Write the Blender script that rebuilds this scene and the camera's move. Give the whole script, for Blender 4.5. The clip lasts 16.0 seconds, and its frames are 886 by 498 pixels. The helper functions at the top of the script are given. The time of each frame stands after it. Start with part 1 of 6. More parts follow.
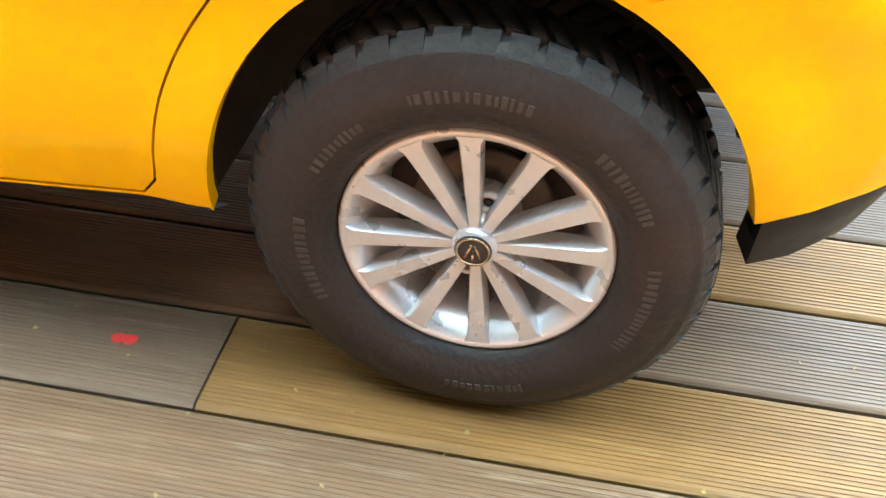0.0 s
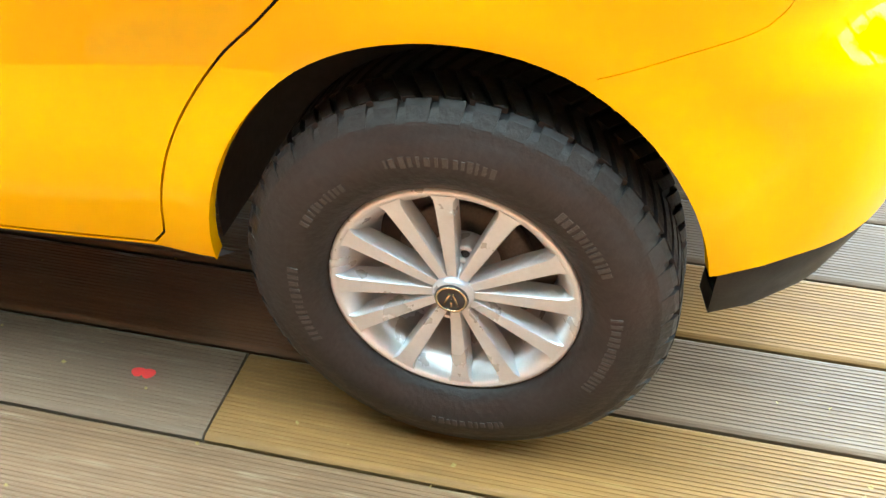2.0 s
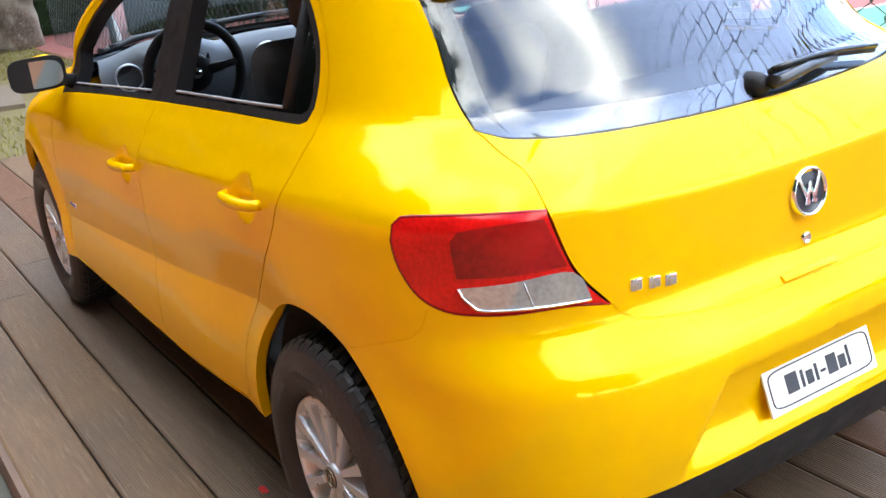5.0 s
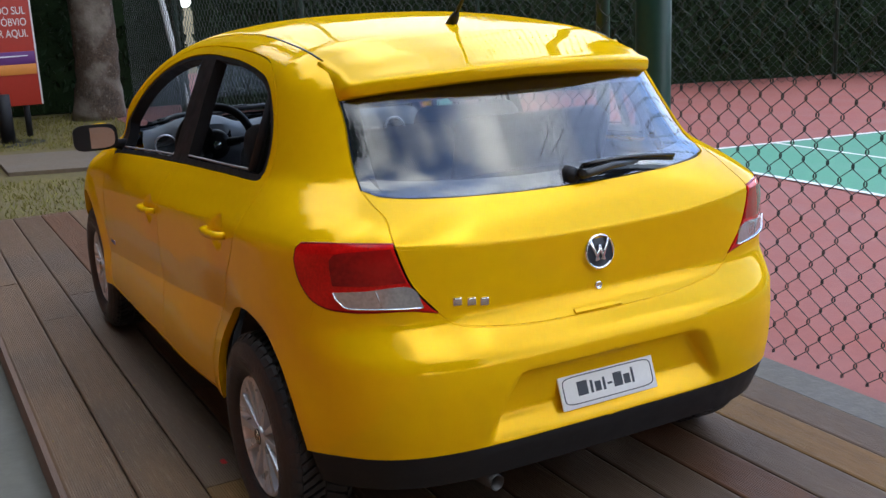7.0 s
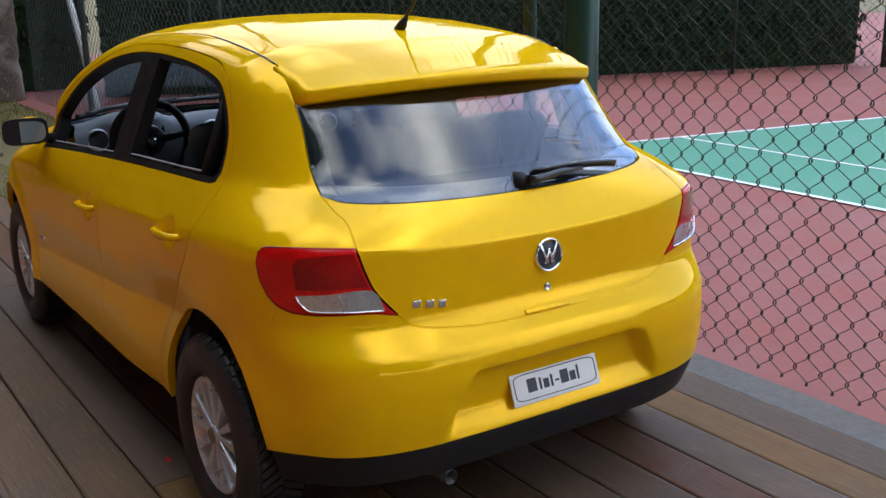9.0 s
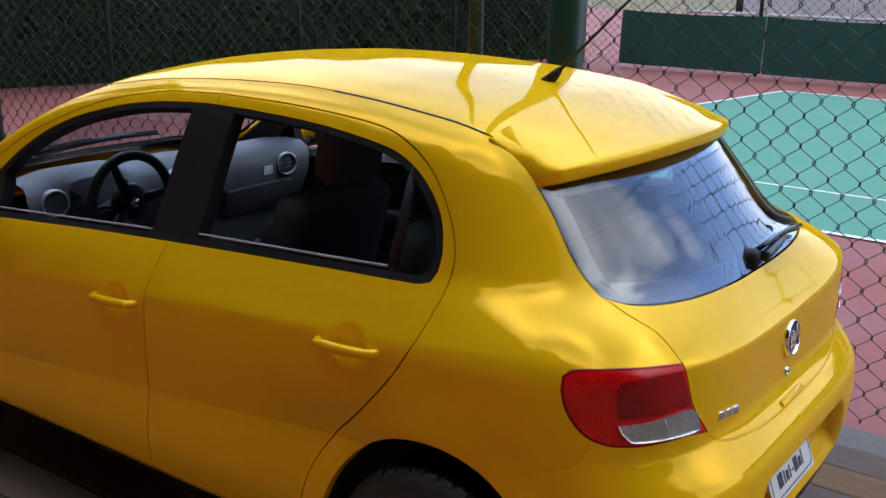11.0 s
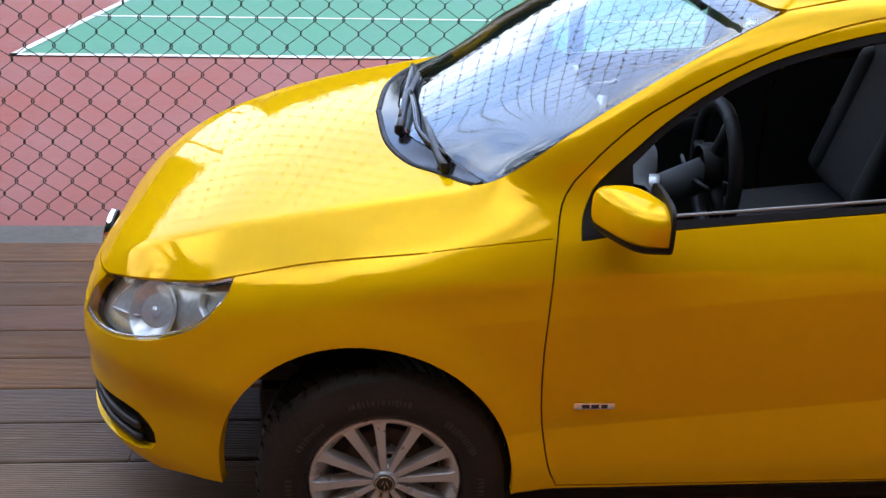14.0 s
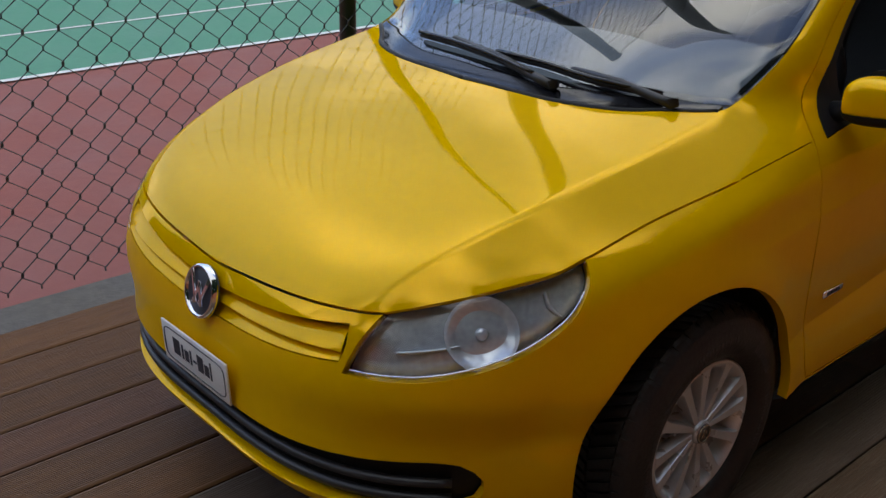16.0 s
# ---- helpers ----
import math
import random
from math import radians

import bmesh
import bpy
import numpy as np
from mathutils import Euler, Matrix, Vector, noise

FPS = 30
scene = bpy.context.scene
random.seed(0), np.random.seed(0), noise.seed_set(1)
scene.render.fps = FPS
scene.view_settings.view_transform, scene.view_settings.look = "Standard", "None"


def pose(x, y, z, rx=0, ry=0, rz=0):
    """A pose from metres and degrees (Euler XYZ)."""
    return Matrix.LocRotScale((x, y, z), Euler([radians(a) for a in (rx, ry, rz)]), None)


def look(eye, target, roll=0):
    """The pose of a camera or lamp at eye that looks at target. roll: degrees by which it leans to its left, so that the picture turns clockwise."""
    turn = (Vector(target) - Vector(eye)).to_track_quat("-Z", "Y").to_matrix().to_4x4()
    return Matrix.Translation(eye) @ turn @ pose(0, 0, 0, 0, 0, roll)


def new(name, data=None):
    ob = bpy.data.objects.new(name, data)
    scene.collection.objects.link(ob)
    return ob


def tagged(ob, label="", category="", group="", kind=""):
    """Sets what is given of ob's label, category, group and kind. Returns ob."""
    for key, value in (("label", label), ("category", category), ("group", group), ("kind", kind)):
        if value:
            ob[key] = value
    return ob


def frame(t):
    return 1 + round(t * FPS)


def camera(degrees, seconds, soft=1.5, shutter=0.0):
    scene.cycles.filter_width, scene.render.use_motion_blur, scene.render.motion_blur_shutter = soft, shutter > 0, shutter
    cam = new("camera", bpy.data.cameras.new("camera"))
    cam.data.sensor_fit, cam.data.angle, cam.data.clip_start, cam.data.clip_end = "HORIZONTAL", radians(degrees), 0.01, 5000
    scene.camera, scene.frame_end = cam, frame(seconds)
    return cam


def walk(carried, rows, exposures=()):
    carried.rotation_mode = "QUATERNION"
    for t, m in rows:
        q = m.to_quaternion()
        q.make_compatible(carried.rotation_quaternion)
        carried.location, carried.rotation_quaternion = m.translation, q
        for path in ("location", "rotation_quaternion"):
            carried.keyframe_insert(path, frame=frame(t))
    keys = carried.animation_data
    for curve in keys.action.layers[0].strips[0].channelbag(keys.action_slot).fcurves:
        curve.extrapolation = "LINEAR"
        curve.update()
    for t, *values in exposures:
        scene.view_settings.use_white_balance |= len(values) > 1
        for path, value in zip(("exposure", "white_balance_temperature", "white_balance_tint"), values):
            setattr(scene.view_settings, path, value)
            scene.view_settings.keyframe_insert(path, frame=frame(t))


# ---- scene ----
cam = camera(46.6, 16.0)
PATH = [
    (0, (0.097, -1.272, 0.813), (-0.172, 0.228, -0.482), 1.6),
    (0.5, (0.092, -1.278, 0.822), (-0.182, 0.216, -0.479), 1.5),
    (1, (0.109, -1.28, 0.832), (-0.198, 0.214, -0.462), 0.4),
    (1.5, (0.141, -1.288, 0.856), (-0.205, 0.215, -0.417), -0.5),
    (2, (0.177, -1.296, 0.884), (-0.209, 0.203, -0.383), -0.9),
    (2.5, (0.306, -1.287, 0.929), (-0.328, 0.17, -0.285), -5.2),
    (3, (0.513, -1.271, 0.965), (-0.346, 0.142, -0.16), -7.5),
    (3.5, (0.637, -1.19, 0.928), (-0.451, 0.134, -0.104), -6.2),
    (4, (0.776, -1.128, 0.948), (-0.525, 0.056, -0.003), -7.8),
    (4.5, (1.002, -1.076, 0.997), (-0.528, -0.066, 0.198), -6.2),
    (5, (1.251, -1.102, 1.033), (-0.36, -0.123, 0.366), -6.1),
    (5.2, (1.35, -1.141, 1.057), (-0.262, -0.137, 0.43), -4.9),
    (7.3, (1.955, -1.149, 1.089), (0.234, -0.253, 0.605), -2.5),
    (7.5, (1.966, -1.147, 1.082), (0.244, -0.266, 0.573), -2.9),
    (7.8, (1.978, -1.15, 1.076), (0.246, -0.281, 0.581), -2.9),
    (8, (1.985, -1.151, 1.074), (0.252, -0.277, 0.594), -2.9),
    (8.2, (1.995, -1.153, 1.083), (0.265, -0.27, 0.604), -2.9),
    (10.3, (1.396, -1.547, 1.2), (0.128, -0.115, 0.615), 1.8),
    (10.5, (1.268, -1.578, 1.197), (0.024, -0.127, 0.609), 1.4),
    (11, (0.908, -1.8, 1.257), (-0.221, -0.244, 0.707), 1.0),
    (11.5, (0.537, -1.984, 1.276), (-0.372, -0.311, 0.664), 0.2),
    (12, (0.101, -2.049, 1.327), (-0.7, -0.364, 0.607), -1.0),
    (12.5, (-0.349, -2.181, 1.322), (-0.789, -0.364, 0.613), -0.3),
    (13, (-0.778, -2.134, 1.295), (-1.057, -0.298, 0.555), 1.3),
    (13.5, (-1.229, -2.044, 1.297), (-1.337, -0.191, 0.552), 0.4),
    (14, (-1.69, -1.967, 1.281), (-1.581, -0.15, 0.452), 1.4),
    (14.5, (-2.096, -1.787, 1.223), (-1.71, -0.004, 0.401), 1.4),
    (15, (-2.437, -1.652, 1.186), (-1.681, 0.001, 0.35), 1.4),
    (15.5, (-2.707, -1.493, 1.16), (-1.682, 0.016, 0.34), 0.3),
    (16, (-2.946, -1.328, 1.137), (-1.717, 0.034, 0.341), 1.2),
]
walk(cam, [(t, look(eye, target, roll)) for t, eye, target, roll in PATH],
     [(0, 2.1, 6050, -12), (2, 2.25, 6100, -17), (3, 2.0, 6200, -13), (4, 1.35, 6300, -3), (5, 0.88, 6400, 5), (7.3, -0.52, 6150, 7), (8.3, -0.52, 6150, 7), (10.3, -0.75, 6000, 8), (11, -0.65, 5950, 11), (12.3, -0.12, 6100, 17), (13, -0.03, 6150, 16), (14, -0.22, 6300, 9), (15, -0.88, 6500, 6), (16, -1.28, 6650, 7)])

# ---- light ----
world = bpy.data.worlds.new("sky")
scene.world = world
world.use_nodes = True
wn, wl = world.node_tree.nodes, world.node_tree.links
wn.clear()
SUN_UP, SUN_ROUND = 55, -12
sky = wn.new("ShaderNodeTexSky")
sky.sky_type, sky.sun_disc = "NISHITA", False
sky.sun_elevation, sky.sun_rotation = radians(SUN_UP), radians(SUN_ROUND)
sky.air_density, sky.dust_density = 1.0, 0.7
bg = wn.new("ShaderNodeBackground")
bg.inputs["Strength"].default_value = 0.15
wout = wn.new("ShaderNodeOutputWorld")
tc = wn.new("ShaderNodeTexCoord")
cloud = wn.new("ShaderNodeTexNoise")
cloud.inputs["Scale"].default_value, cloud.inputs["Detail"].default_value, cloud.inputs["Roughness"].default_value = 2.0, 6.0, 0.5
ramp = wn.new("ShaderNodeValToRGB")
ramp.color_ramp.elements[0].position, ramp.color_ramp.elements[1].position = 0.46, 0.63
ramp.color_ramp.elements[0].color = (0.05, 0.05, 0.05, 1)
mix = wn.new("ShaderNodeMix")
mix.data_type = "RGBA"
mix.inputs["B"].default_value = (33.0, 32.7, 32.0, 1)
drift = wn.new("ShaderNodeMapping")
drift.inputs["Location"].default_value = (4.1, 1.9, 0.7)
wl.new(tc.outputs["Generated"], drift.inputs["Vector"])
wl.new(drift.outputs["Vector"], cloud.inputs["Vector"])
wl.new(cloud.outputs["Fac"], ramp.inputs["Fac"])
# the clouds close up towards the hazy horizon
height = wn.new("ShaderNodeSeparateXYZ")
haze = wn.new("ShaderNodeMapRange")
haze.interpolation_type = "SMOOTHSTEP"
haze.inputs["From Min"].default_value, haze.inputs["From Max"].default_value = 0.34, 0.05
haze.inputs["To Max"].default_value = 0.75
cover = wn.new("ShaderNodeMath")
cover.operation = "MAXIMUM"
wl.new(tc.outputs["Generated"], height.inputs["Vector"])
wl.new(height.outputs["Z"], haze.inputs["Value"])
wl.new(haze.outputs["Result"], cover.inputs[0])
wl.new(ramp.outputs["Color"], cover.inputs[1])
wl.new(cover.outputs[0], mix.inputs["Factor"])
blue = wn.new("ShaderNodeMix")
blue.data_type, blue.blend_type = "RGBA", "MULTIPLY"
blue.inputs["Factor"].default_value, blue.inputs["B"].default_value = 1.0, (1.6, 2.0, 2.7, 1)
wl.new(sky.outputs["Color"], blue.inputs["A"])
wl.new(blue.outputs["Result"], mix.inputs["A"])
# the veil of cloud is brightest towards the hidden sun
SUN_WAY = Vector((math.sin(radians(SUN_ROUND)) * math.cos(radians(SUN_UP)), math.cos(radians(SUN_ROUND)) * math.cos(radians(SUN_UP)), math.sin(radians(SUN_UP))))
near_sun = wn.new("ShaderNodeVectorMath")
near_sun.operation, near_sun.inputs[1].default_value = "DOT_PRODUCT", SUN_WAY
glow = wn.new("ShaderNodeMapRange")
glow.interpolation_type = "SMOOTHSTEP"
glow.inputs["From Min"].default_value, glow.inputs["From Max"].default_value = 0.25, 0.98
glow.inputs["To Min"].default_value, glow.inputs["To Max"].default_value = 0.8, 1.45
veil = wn.new("ShaderNodeMix")
veil.data_type, veil.blend_type = "RGBA", "MULTIPLY"
veil.inputs["Factor"].default_value = 1.0
wl.new(tc.outputs["Generated"], near_sun.inputs[0])
wl.new(near_sun.outputs["Value"], glow.inputs["Value"])
wl.new(mix.outputs["Result"], veil.inputs["A"])
wl.new(glow.outputs["Result"], veil.inputs["B"])
wl.new(veil.outputs["Result"], bg.inputs["Color"])
wl.new(bg.outputs["Background"], wout.inputs["Surface"])
sun_data = bpy.data.lights.new("sun", "SUN")
sun_data.energy, sun_data.angle, sun_data.color = 0.5, radians(60), (1.0, 0.97, 0.92)
sun = new("sun", sun_data)
sun.matrix_world = look((0, 0, 30), Vector((0, 0, 30)) - SUN_WAY)


# ---- materials ----
def material(name, base, rough=0.5, metal=0.0, vary=0.15, scale=8.0, bump=0.0, bump_scale=60.0, coat=0.0, random_tint=0.0, stain=0.0, stain_color=None, stretch=(1, 1, 1), spec=0.5, fleck=0.0, fleck_color=None):
    """A surface with grain at two scales, relief and, per object, a tint."""
    m = bpy.data.materials.new(name)
    m.use_nodes = True
    n, l = m.node_tree.nodes, m.node_tree.links
    b = n["Principled BSDF"]
    b.inputs["Metallic"].default_value = metal
    b.inputs["Coat Weight"].default_value = coat
    b.inputs["Coat Roughness"].default_value = 0.015
    b.inputs["Coat IOR"].default_value = 1.42
    b.inputs["Specular IOR Level"].default_value = spec
    tc = n.new("ShaderNodeTexCoord")
    mp = n.new("ShaderNodeMapping")
    mp.inputs["Scale"].default_value = stretch
    l.new(tc.outputs["Object"], mp.inputs["Vector"])
    coarse = n.new("ShaderNodeTexNoise")
    coarse.inputs["Scale"].default_value, coarse.inputs["Detail"].default_value = scale, 5
    fine = n.new("ShaderNodeTexNoise")
    fine.inputs["Scale"].default_value, fine.inputs["Detail"].default_value = scale * 9, 4
    for t in (coarse, fine):
        l.new(mp.outputs["Vector"], t.inputs["Vector"])
    add = n.new("ShaderNodeMath")
    add.operation = "ADD"
    l.new(coarse.outputs["Fac"], add.inputs[0])
    l.new(fine.outputs["Fac"], add.inputs[1])
    span = n.new("ShaderNodeMapRange")
    span.inputs["From Min"].default_value, span.inputs["From Max"].default_value = 0.6, 1.4
    span.inputs["To Min"].default_value, span.inputs["To Max"].default_value = 1 - vary, 1 + vary
    l.new(add.outputs[0], span.inputs["Value"])
    hsv = n.new("ShaderNodeHueSaturation")
    hsv.inputs["Color"].default_value = (*base, 1)
    if random_tint:
        info = n.new("ShaderNodeObjectInfo")
        r = n.new("ShaderNodeMapRange")
        r.inputs["To Min"].default_value, r.inputs["To Max"].default_value = 1 - random_tint, 1 + random_tint
        l.new(info.outputs["Random"], r.inputs["Value"])
        mul = n.new("ShaderNodeMath")
        mul.operation = "MULTIPLY"
        l.new(r.outputs["Result"], mul.inputs[0])
        l.new(span.outputs["Result"], mul.inputs[1])
        l.new(mul.outputs[0], hsv.inputs["Value"])
    else:
        l.new(span.outputs["Result"], hsv.inputs["Value"])
    color = hsv.outputs["Color"]
    if stain:
        spot = n.new("ShaderNodeTexNoise")
        spot.inputs["Scale"].default_value, spot.inputs["Detail"].default_value = scale * 0.45, 6
        l.new(tc.outputs["Object"], spot.inputs["Vector"])
        ramp = n.new("ShaderNodeValToRGB")
        ramp.color_ramp.elements[0].position, ramp.color_ramp.elements[1].position = 0.5, 0.68
        l.new(spot.outputs["Fac"], ramp.inputs["Fac"])
        amount = n.new("ShaderNodeMath")
        amount.operation, amount.inputs[1].default_value = "MULTIPLY", stain
        l.new(ramp.outputs["Color"], amount.inputs[0])
        mx = n.new("ShaderNodeMix")
        mx.data_type = "RGBA"
        mx.inputs["B"].default_value = (*stain_color, 1)
        l.new(amount.outputs[0], mx.inputs["Factor"])
        l.new(color, mx.inputs["A"])
        color = mx.outputs["Result"]
    if fleck:
        worn = n.new("ShaderNodeTexNoise")
        worn.inputs["Scale"].default_value, worn.inputs["Detail"].default_value, worn.inputs["Roughness"].default_value = 24, 6, 0.7
        l.new(mp.outputs["Vector"], worn.inputs["Vector"])
        worn_ramp = n.new("ShaderNodeValToRGB")
        worn_ramp.color_ramp.elements[0].position, worn_ramp.color_ramp.elements[1].position = 0.55, 0.70
        l.new(worn.outputs["Fac"], worn_ramp.inputs["Fac"])
        part_of = n.new("ShaderNodeMath")
        part_of.operation, part_of.inputs[1].default_value = "MULTIPLY", fleck
        l.new(worn_ramp.outputs["Color"], part_of.inputs[0])
        over = n.new("ShaderNodeMix")
        over.data_type = "RGBA"
        over.inputs["B"].default_value = (*fleck_color, 1)
        l.new(part_of.outputs[0], over.inputs["Factor"])
        l.new(color, over.inputs["A"])
        color = over.outputs["Result"]
    l.new(color, b.inputs["Base Color"])
    rr = n.new("ShaderNodeMapRange")
    rr.inputs["From Min"].default_value, rr.inputs["From Max"].default_value = 0.3, 0.7
    rr.inputs["To Min"].default_value, rr.inputs["To Max"].default_value = max(rough * 0.85, 0.0), min(rough * 1.15, 1.0)
    l.new(coarse.outputs["Fac"], rr.inputs["Value"])
    l.new(rr.outputs["Result"], b.inputs["Roughness"])
    if bump:
        bn = n.new("ShaderNodeTexNoise")
        bn.inputs["Scale"].default_value, bn.inputs["Detail"].default_value = bump_scale, 6
        l.new(mp.outputs["Vector"], bn.inputs["Vector"])
        bp = n.new("ShaderNodeBump")
        bp.inputs["Strength"].default_value, bp.inputs["Distance"].default_value = bump, 0.01
        l.new(bn.outputs["Fac"], bp.inputs["Height"])
        l.new(bp.outputs["Normal"], b.inputs["Normal"])
    return m


def glass_material(name, tint, straight=0.08):
    """A thin clear pane: it lets light through, tinted, and mirrors by its angle; straight: the share mirrored head on."""
    m = bpy.data.materials.new(name)
    m.use_nodes = True
    n, l = m.node_tree.nodes, m.node_tree.links
    n.remove(n["Principled BSDF"])
    clear, gloss, mixer = n.new("ShaderNodeBsdfTransparent"), n.new("ShaderNodeBsdfGlossy"), n.new("ShaderNodeMixShader")
    clear.inputs["Color"].default_value = (*tint, 1)
    gloss.inputs["Roughness"].default_value = 0.01
    facing, power, span = n.new("ShaderNodeLayerWeight"), n.new("ShaderNodeMath"), n.new("ShaderNodeMapRange")
    facing.inputs["Blend"].default_value = 0.5
    power.operation, power.inputs[1].default_value = "POWER", 3.4
    span.inputs["To Min"].default_value, span.inputs["To Max"].default_value = straight, 1.0
    l.new(facing.outputs["Facing"], power.inputs[0])
    l.new(power.outputs[0], span.inputs["Value"])
    l.new(span.outputs["Result"], mixer.inputs["Fac"])
    l.new(clear.outputs[0], mixer.inputs[1])
    l.new(gloss.outputs[0], mixer.inputs[2])
    l.new(mixer.outputs[0], n["Material Output"].inputs["Surface"])
    return m


PAINT = material("yellow_paint", (0.87, 0.50, 0.0), rough=0.05, metal=0.20, vary=0.03, scale=5, coat=0.40, spec=0.0)
BLACK = material("black_plastic", (0.014, 0.014, 0.016), rough=0.5, vary=0.2, scale=30, bump=0.05, bump_scale=400, spec=0.22)
GLOSS_BLACK = material("black_border", (0.012, 0.012, 0.014), rough=0.15, vary=0.1, scale=20)
DARK = material("dark_underside", (0.055, 0.052, 0.050), rough=0.9, vary=0.3, scale=12)
RUBBER = material("tyre_rubber", (0.019, 0.018, 0.019), rough=0.5, spec=0.36, vary=0.4, scale=18, bump=0.15, bump_scale=160, stain=0.4, stain_color=(0.040, 0.024, 0.021))
DUSTY = material("dusty_rubber", (0.045, 0.042, 0.042), rough=0.6, vary=0.5, scale=60)
BRASS = material("pale_brass", (0.62, 0.53, 0.38), rough=0.15, metal=1.0, vary=0.05, scale=20)
SILVER = material("silver_wheel", (0.64, 0.68, 0.74), rough=0.3, metal=0.45, vary=0.06, scale=25, coat=0.3)
SOOT = material("sooty_steel", (0.05, 0.047, 0.045), rough=0.5, metal=0.5, vary=0.3, scale=40)
STEEL = material("brake_steel", (0.13, 0.12, 0.11), rough=0.5, metal=0.7, vary=0.3, scale=40)
CHROME = material("chrome", (0.82, 0.82, 0.84), rough=0.07, metal=1.0, vary=0.03, scale=20)
MIRROR = material("mirror_glass", (0.42, 0.45, 0.48), rough=0.03, metal=1.0, vary=0.0, scale=5)
TRIM = material("dash_plastic", (0.118, 0.130, 0.145), rough=0.55, vary=0.12, scale=40, bump=0.08, bump_scale=500)
TRIM_DARK = material("dark_trim", (0.052, 0.055, 0.062), rough=0.65, vary=0.15, scale=40, bump=0.06, bump_scale=400)
CLOTH = material("seat_cloth", (0.042, 0.044, 0.049), rough=0.9, vary=0.2, scale=60, bump=0.15, bump_scale=700)
LINER = material("light_grey_trim", (0.30, 0.31, 0.32), rough=0.7, vary=0.1, scale=30)
RED_LAMP = material("red_lamp", (0.58, 0.006, 0.005), rough=0.15, vary=0.3, scale=22, coat=0.6, spec=0.12)
RED_DEEP = material("dark_red_lamp", (0.20, 0.004, 0.005), rough=0.15, vary=0.45, scale=13, coat=0.6, spec=0.12, stain=0.6, stain_color=(0.50, 0.008, 0.006))
CLEAR_LAMP = material("clear_lamp", (0.42, 0.43, 0.44), rough=0.12, metal=0.6, vary=0.3, scale=18, coat=1.0)
REFLECTOR = material("lamp_reflector", (0.72, 0.76, 0.81), rough=0.2, metal=0.45, vary=0.25, scale=14)
LENS = glass_material("headlamp_lens", (0.92, 0.94, 0.96), 0.05)
GLASS = glass_material("tinted_glass", (0.82, 0.87, 0.90), 0.10)
WHITE = material("white_plate", (0.75, 0.75, 0.74), rough=0.4, vary=0.05, scale=20)
INK = material("dark_ink", (0.03, 0.035, 0.05), rough=0.5, vary=0.1, scale=40)
PLANK = material("composite_plank", (0.140, 0.086, 0.048), rough=0.48, spec=0.30, vary=0.3, scale=3.0, bump=0.12, bump_scale=70, random_tint=0.2, stretch=(0.35, 5, 5), stain=0.7, stain_color=(0.085, 0.062, 0.046), fleck=0.55, fleck_color=(0.27, 0.215, 0.15))
PLANK_GREY = material("grey_plank", (0.140, 0.094, 0.062), rough=0.48, spec=0.30, vary=0.25, scale=3.0, bump=0.12, bump_scale=70, random_tint=0.15, stretch=(0.35, 5, 5), stain=0.5, stain_color=(0.11, 0.075, 0.052), fleck=0.4, fleck_color=(0.24, 0.20, 0.155))
PLANK_GOLD = material("golden_plank", (0.20, 0.108, 0.033), rough=0.48, spec=0.30, vary=0.3, scale=3.0, bump=0.12, bump_scale=70, random_tint=0.12, stretch=(0.35, 5, 5), stain=0.5, stain_color=(0.13, 0.088, 0.045), fleck=0.4, fleck_color=(0.30, 0.21, 0.09))
FASCIA = material("fascia_wood", (0.15, 0.095, 0.065), rough=0.7, vary=0.25, scale=4, bump=0.2, bump_scale=60, stretch=(0.4, 4, 4))
COURT_RED = material("red_court", (0.265, 0.085, 0.068), rough=0.85, vary=0.10, scale=2.5, bump=0.15, bump_scale=220, stain=0.25, stain_color=(0.22, 0.088, 0.075))
COURT_GREEN = material("green_court", (0.088, 0.265, 0.172), rough=0.85, vary=0.09, scale=2.5, bump=0.15, bump_scale=220, stain=0.2, stain_color=(0.115, 0.265, 0.185))
LINE = material("white_line", (0.72, 0.73, 0.70), rough=0.8, vary=0.1, scale=8)
WIRE = material("green_wire", (0.035, 0.05, 0.045), rough=0.5, vary=0.25, scale=15)
POST = material("green_post", (0.012, 0.045, 0.032), rough=0.35, vary=0.2, scale=6, stain=0.3, stain_color=(0.03, 0.04, 0.03))
CONCRETE = material("concrete", (0.135, 0.132, 0.108), rough=0.85, vary=0.16, scale=3, bump=0.2, bump_scale=90, stain=0.4, stain_color=(0.085, 0.09, 0.066))
KERB = material("kerb_concrete", (0.125, 0.112, 0.095), rough=0.8, vary=0.25, scale=4, bump=0.25, bump_scale=90, stain=0.6, stain_color=(0.09, 0.085, 0.075))
GRASS = material("grass_ground", (0.135, 0.105, 0.032), rough=0.95, vary=0.35, scale=3, bump=0.12, bump_scale=60, stain=0.5, stain_color=(0.16, 0.12, 0.055))
BLADE = material("grass_blade", (0.19, 0.168, 0.034), rough=0.8, vary=0.3, scale=9)
LEAF = material("hedge_leaf", (0.018, 0.036, 0.014), rough=0.6, spec=0.15, vary=0.5, scale=5)
BARK = material("palm_bark", (0.075, 0.052, 0.036), rough=0.9, vary=0.7, scale=5, bump=0.9, bump_scale=18, stain=1.0, stain_color=(0.27, 0.24, 0.20), fleck=0.7, fleck_color=(0.24, 0.22, 0.18))
TARP = material("green_tarp", (0.014, 0.075, 0.058), rough=0.7, vary=0.15, scale=3)
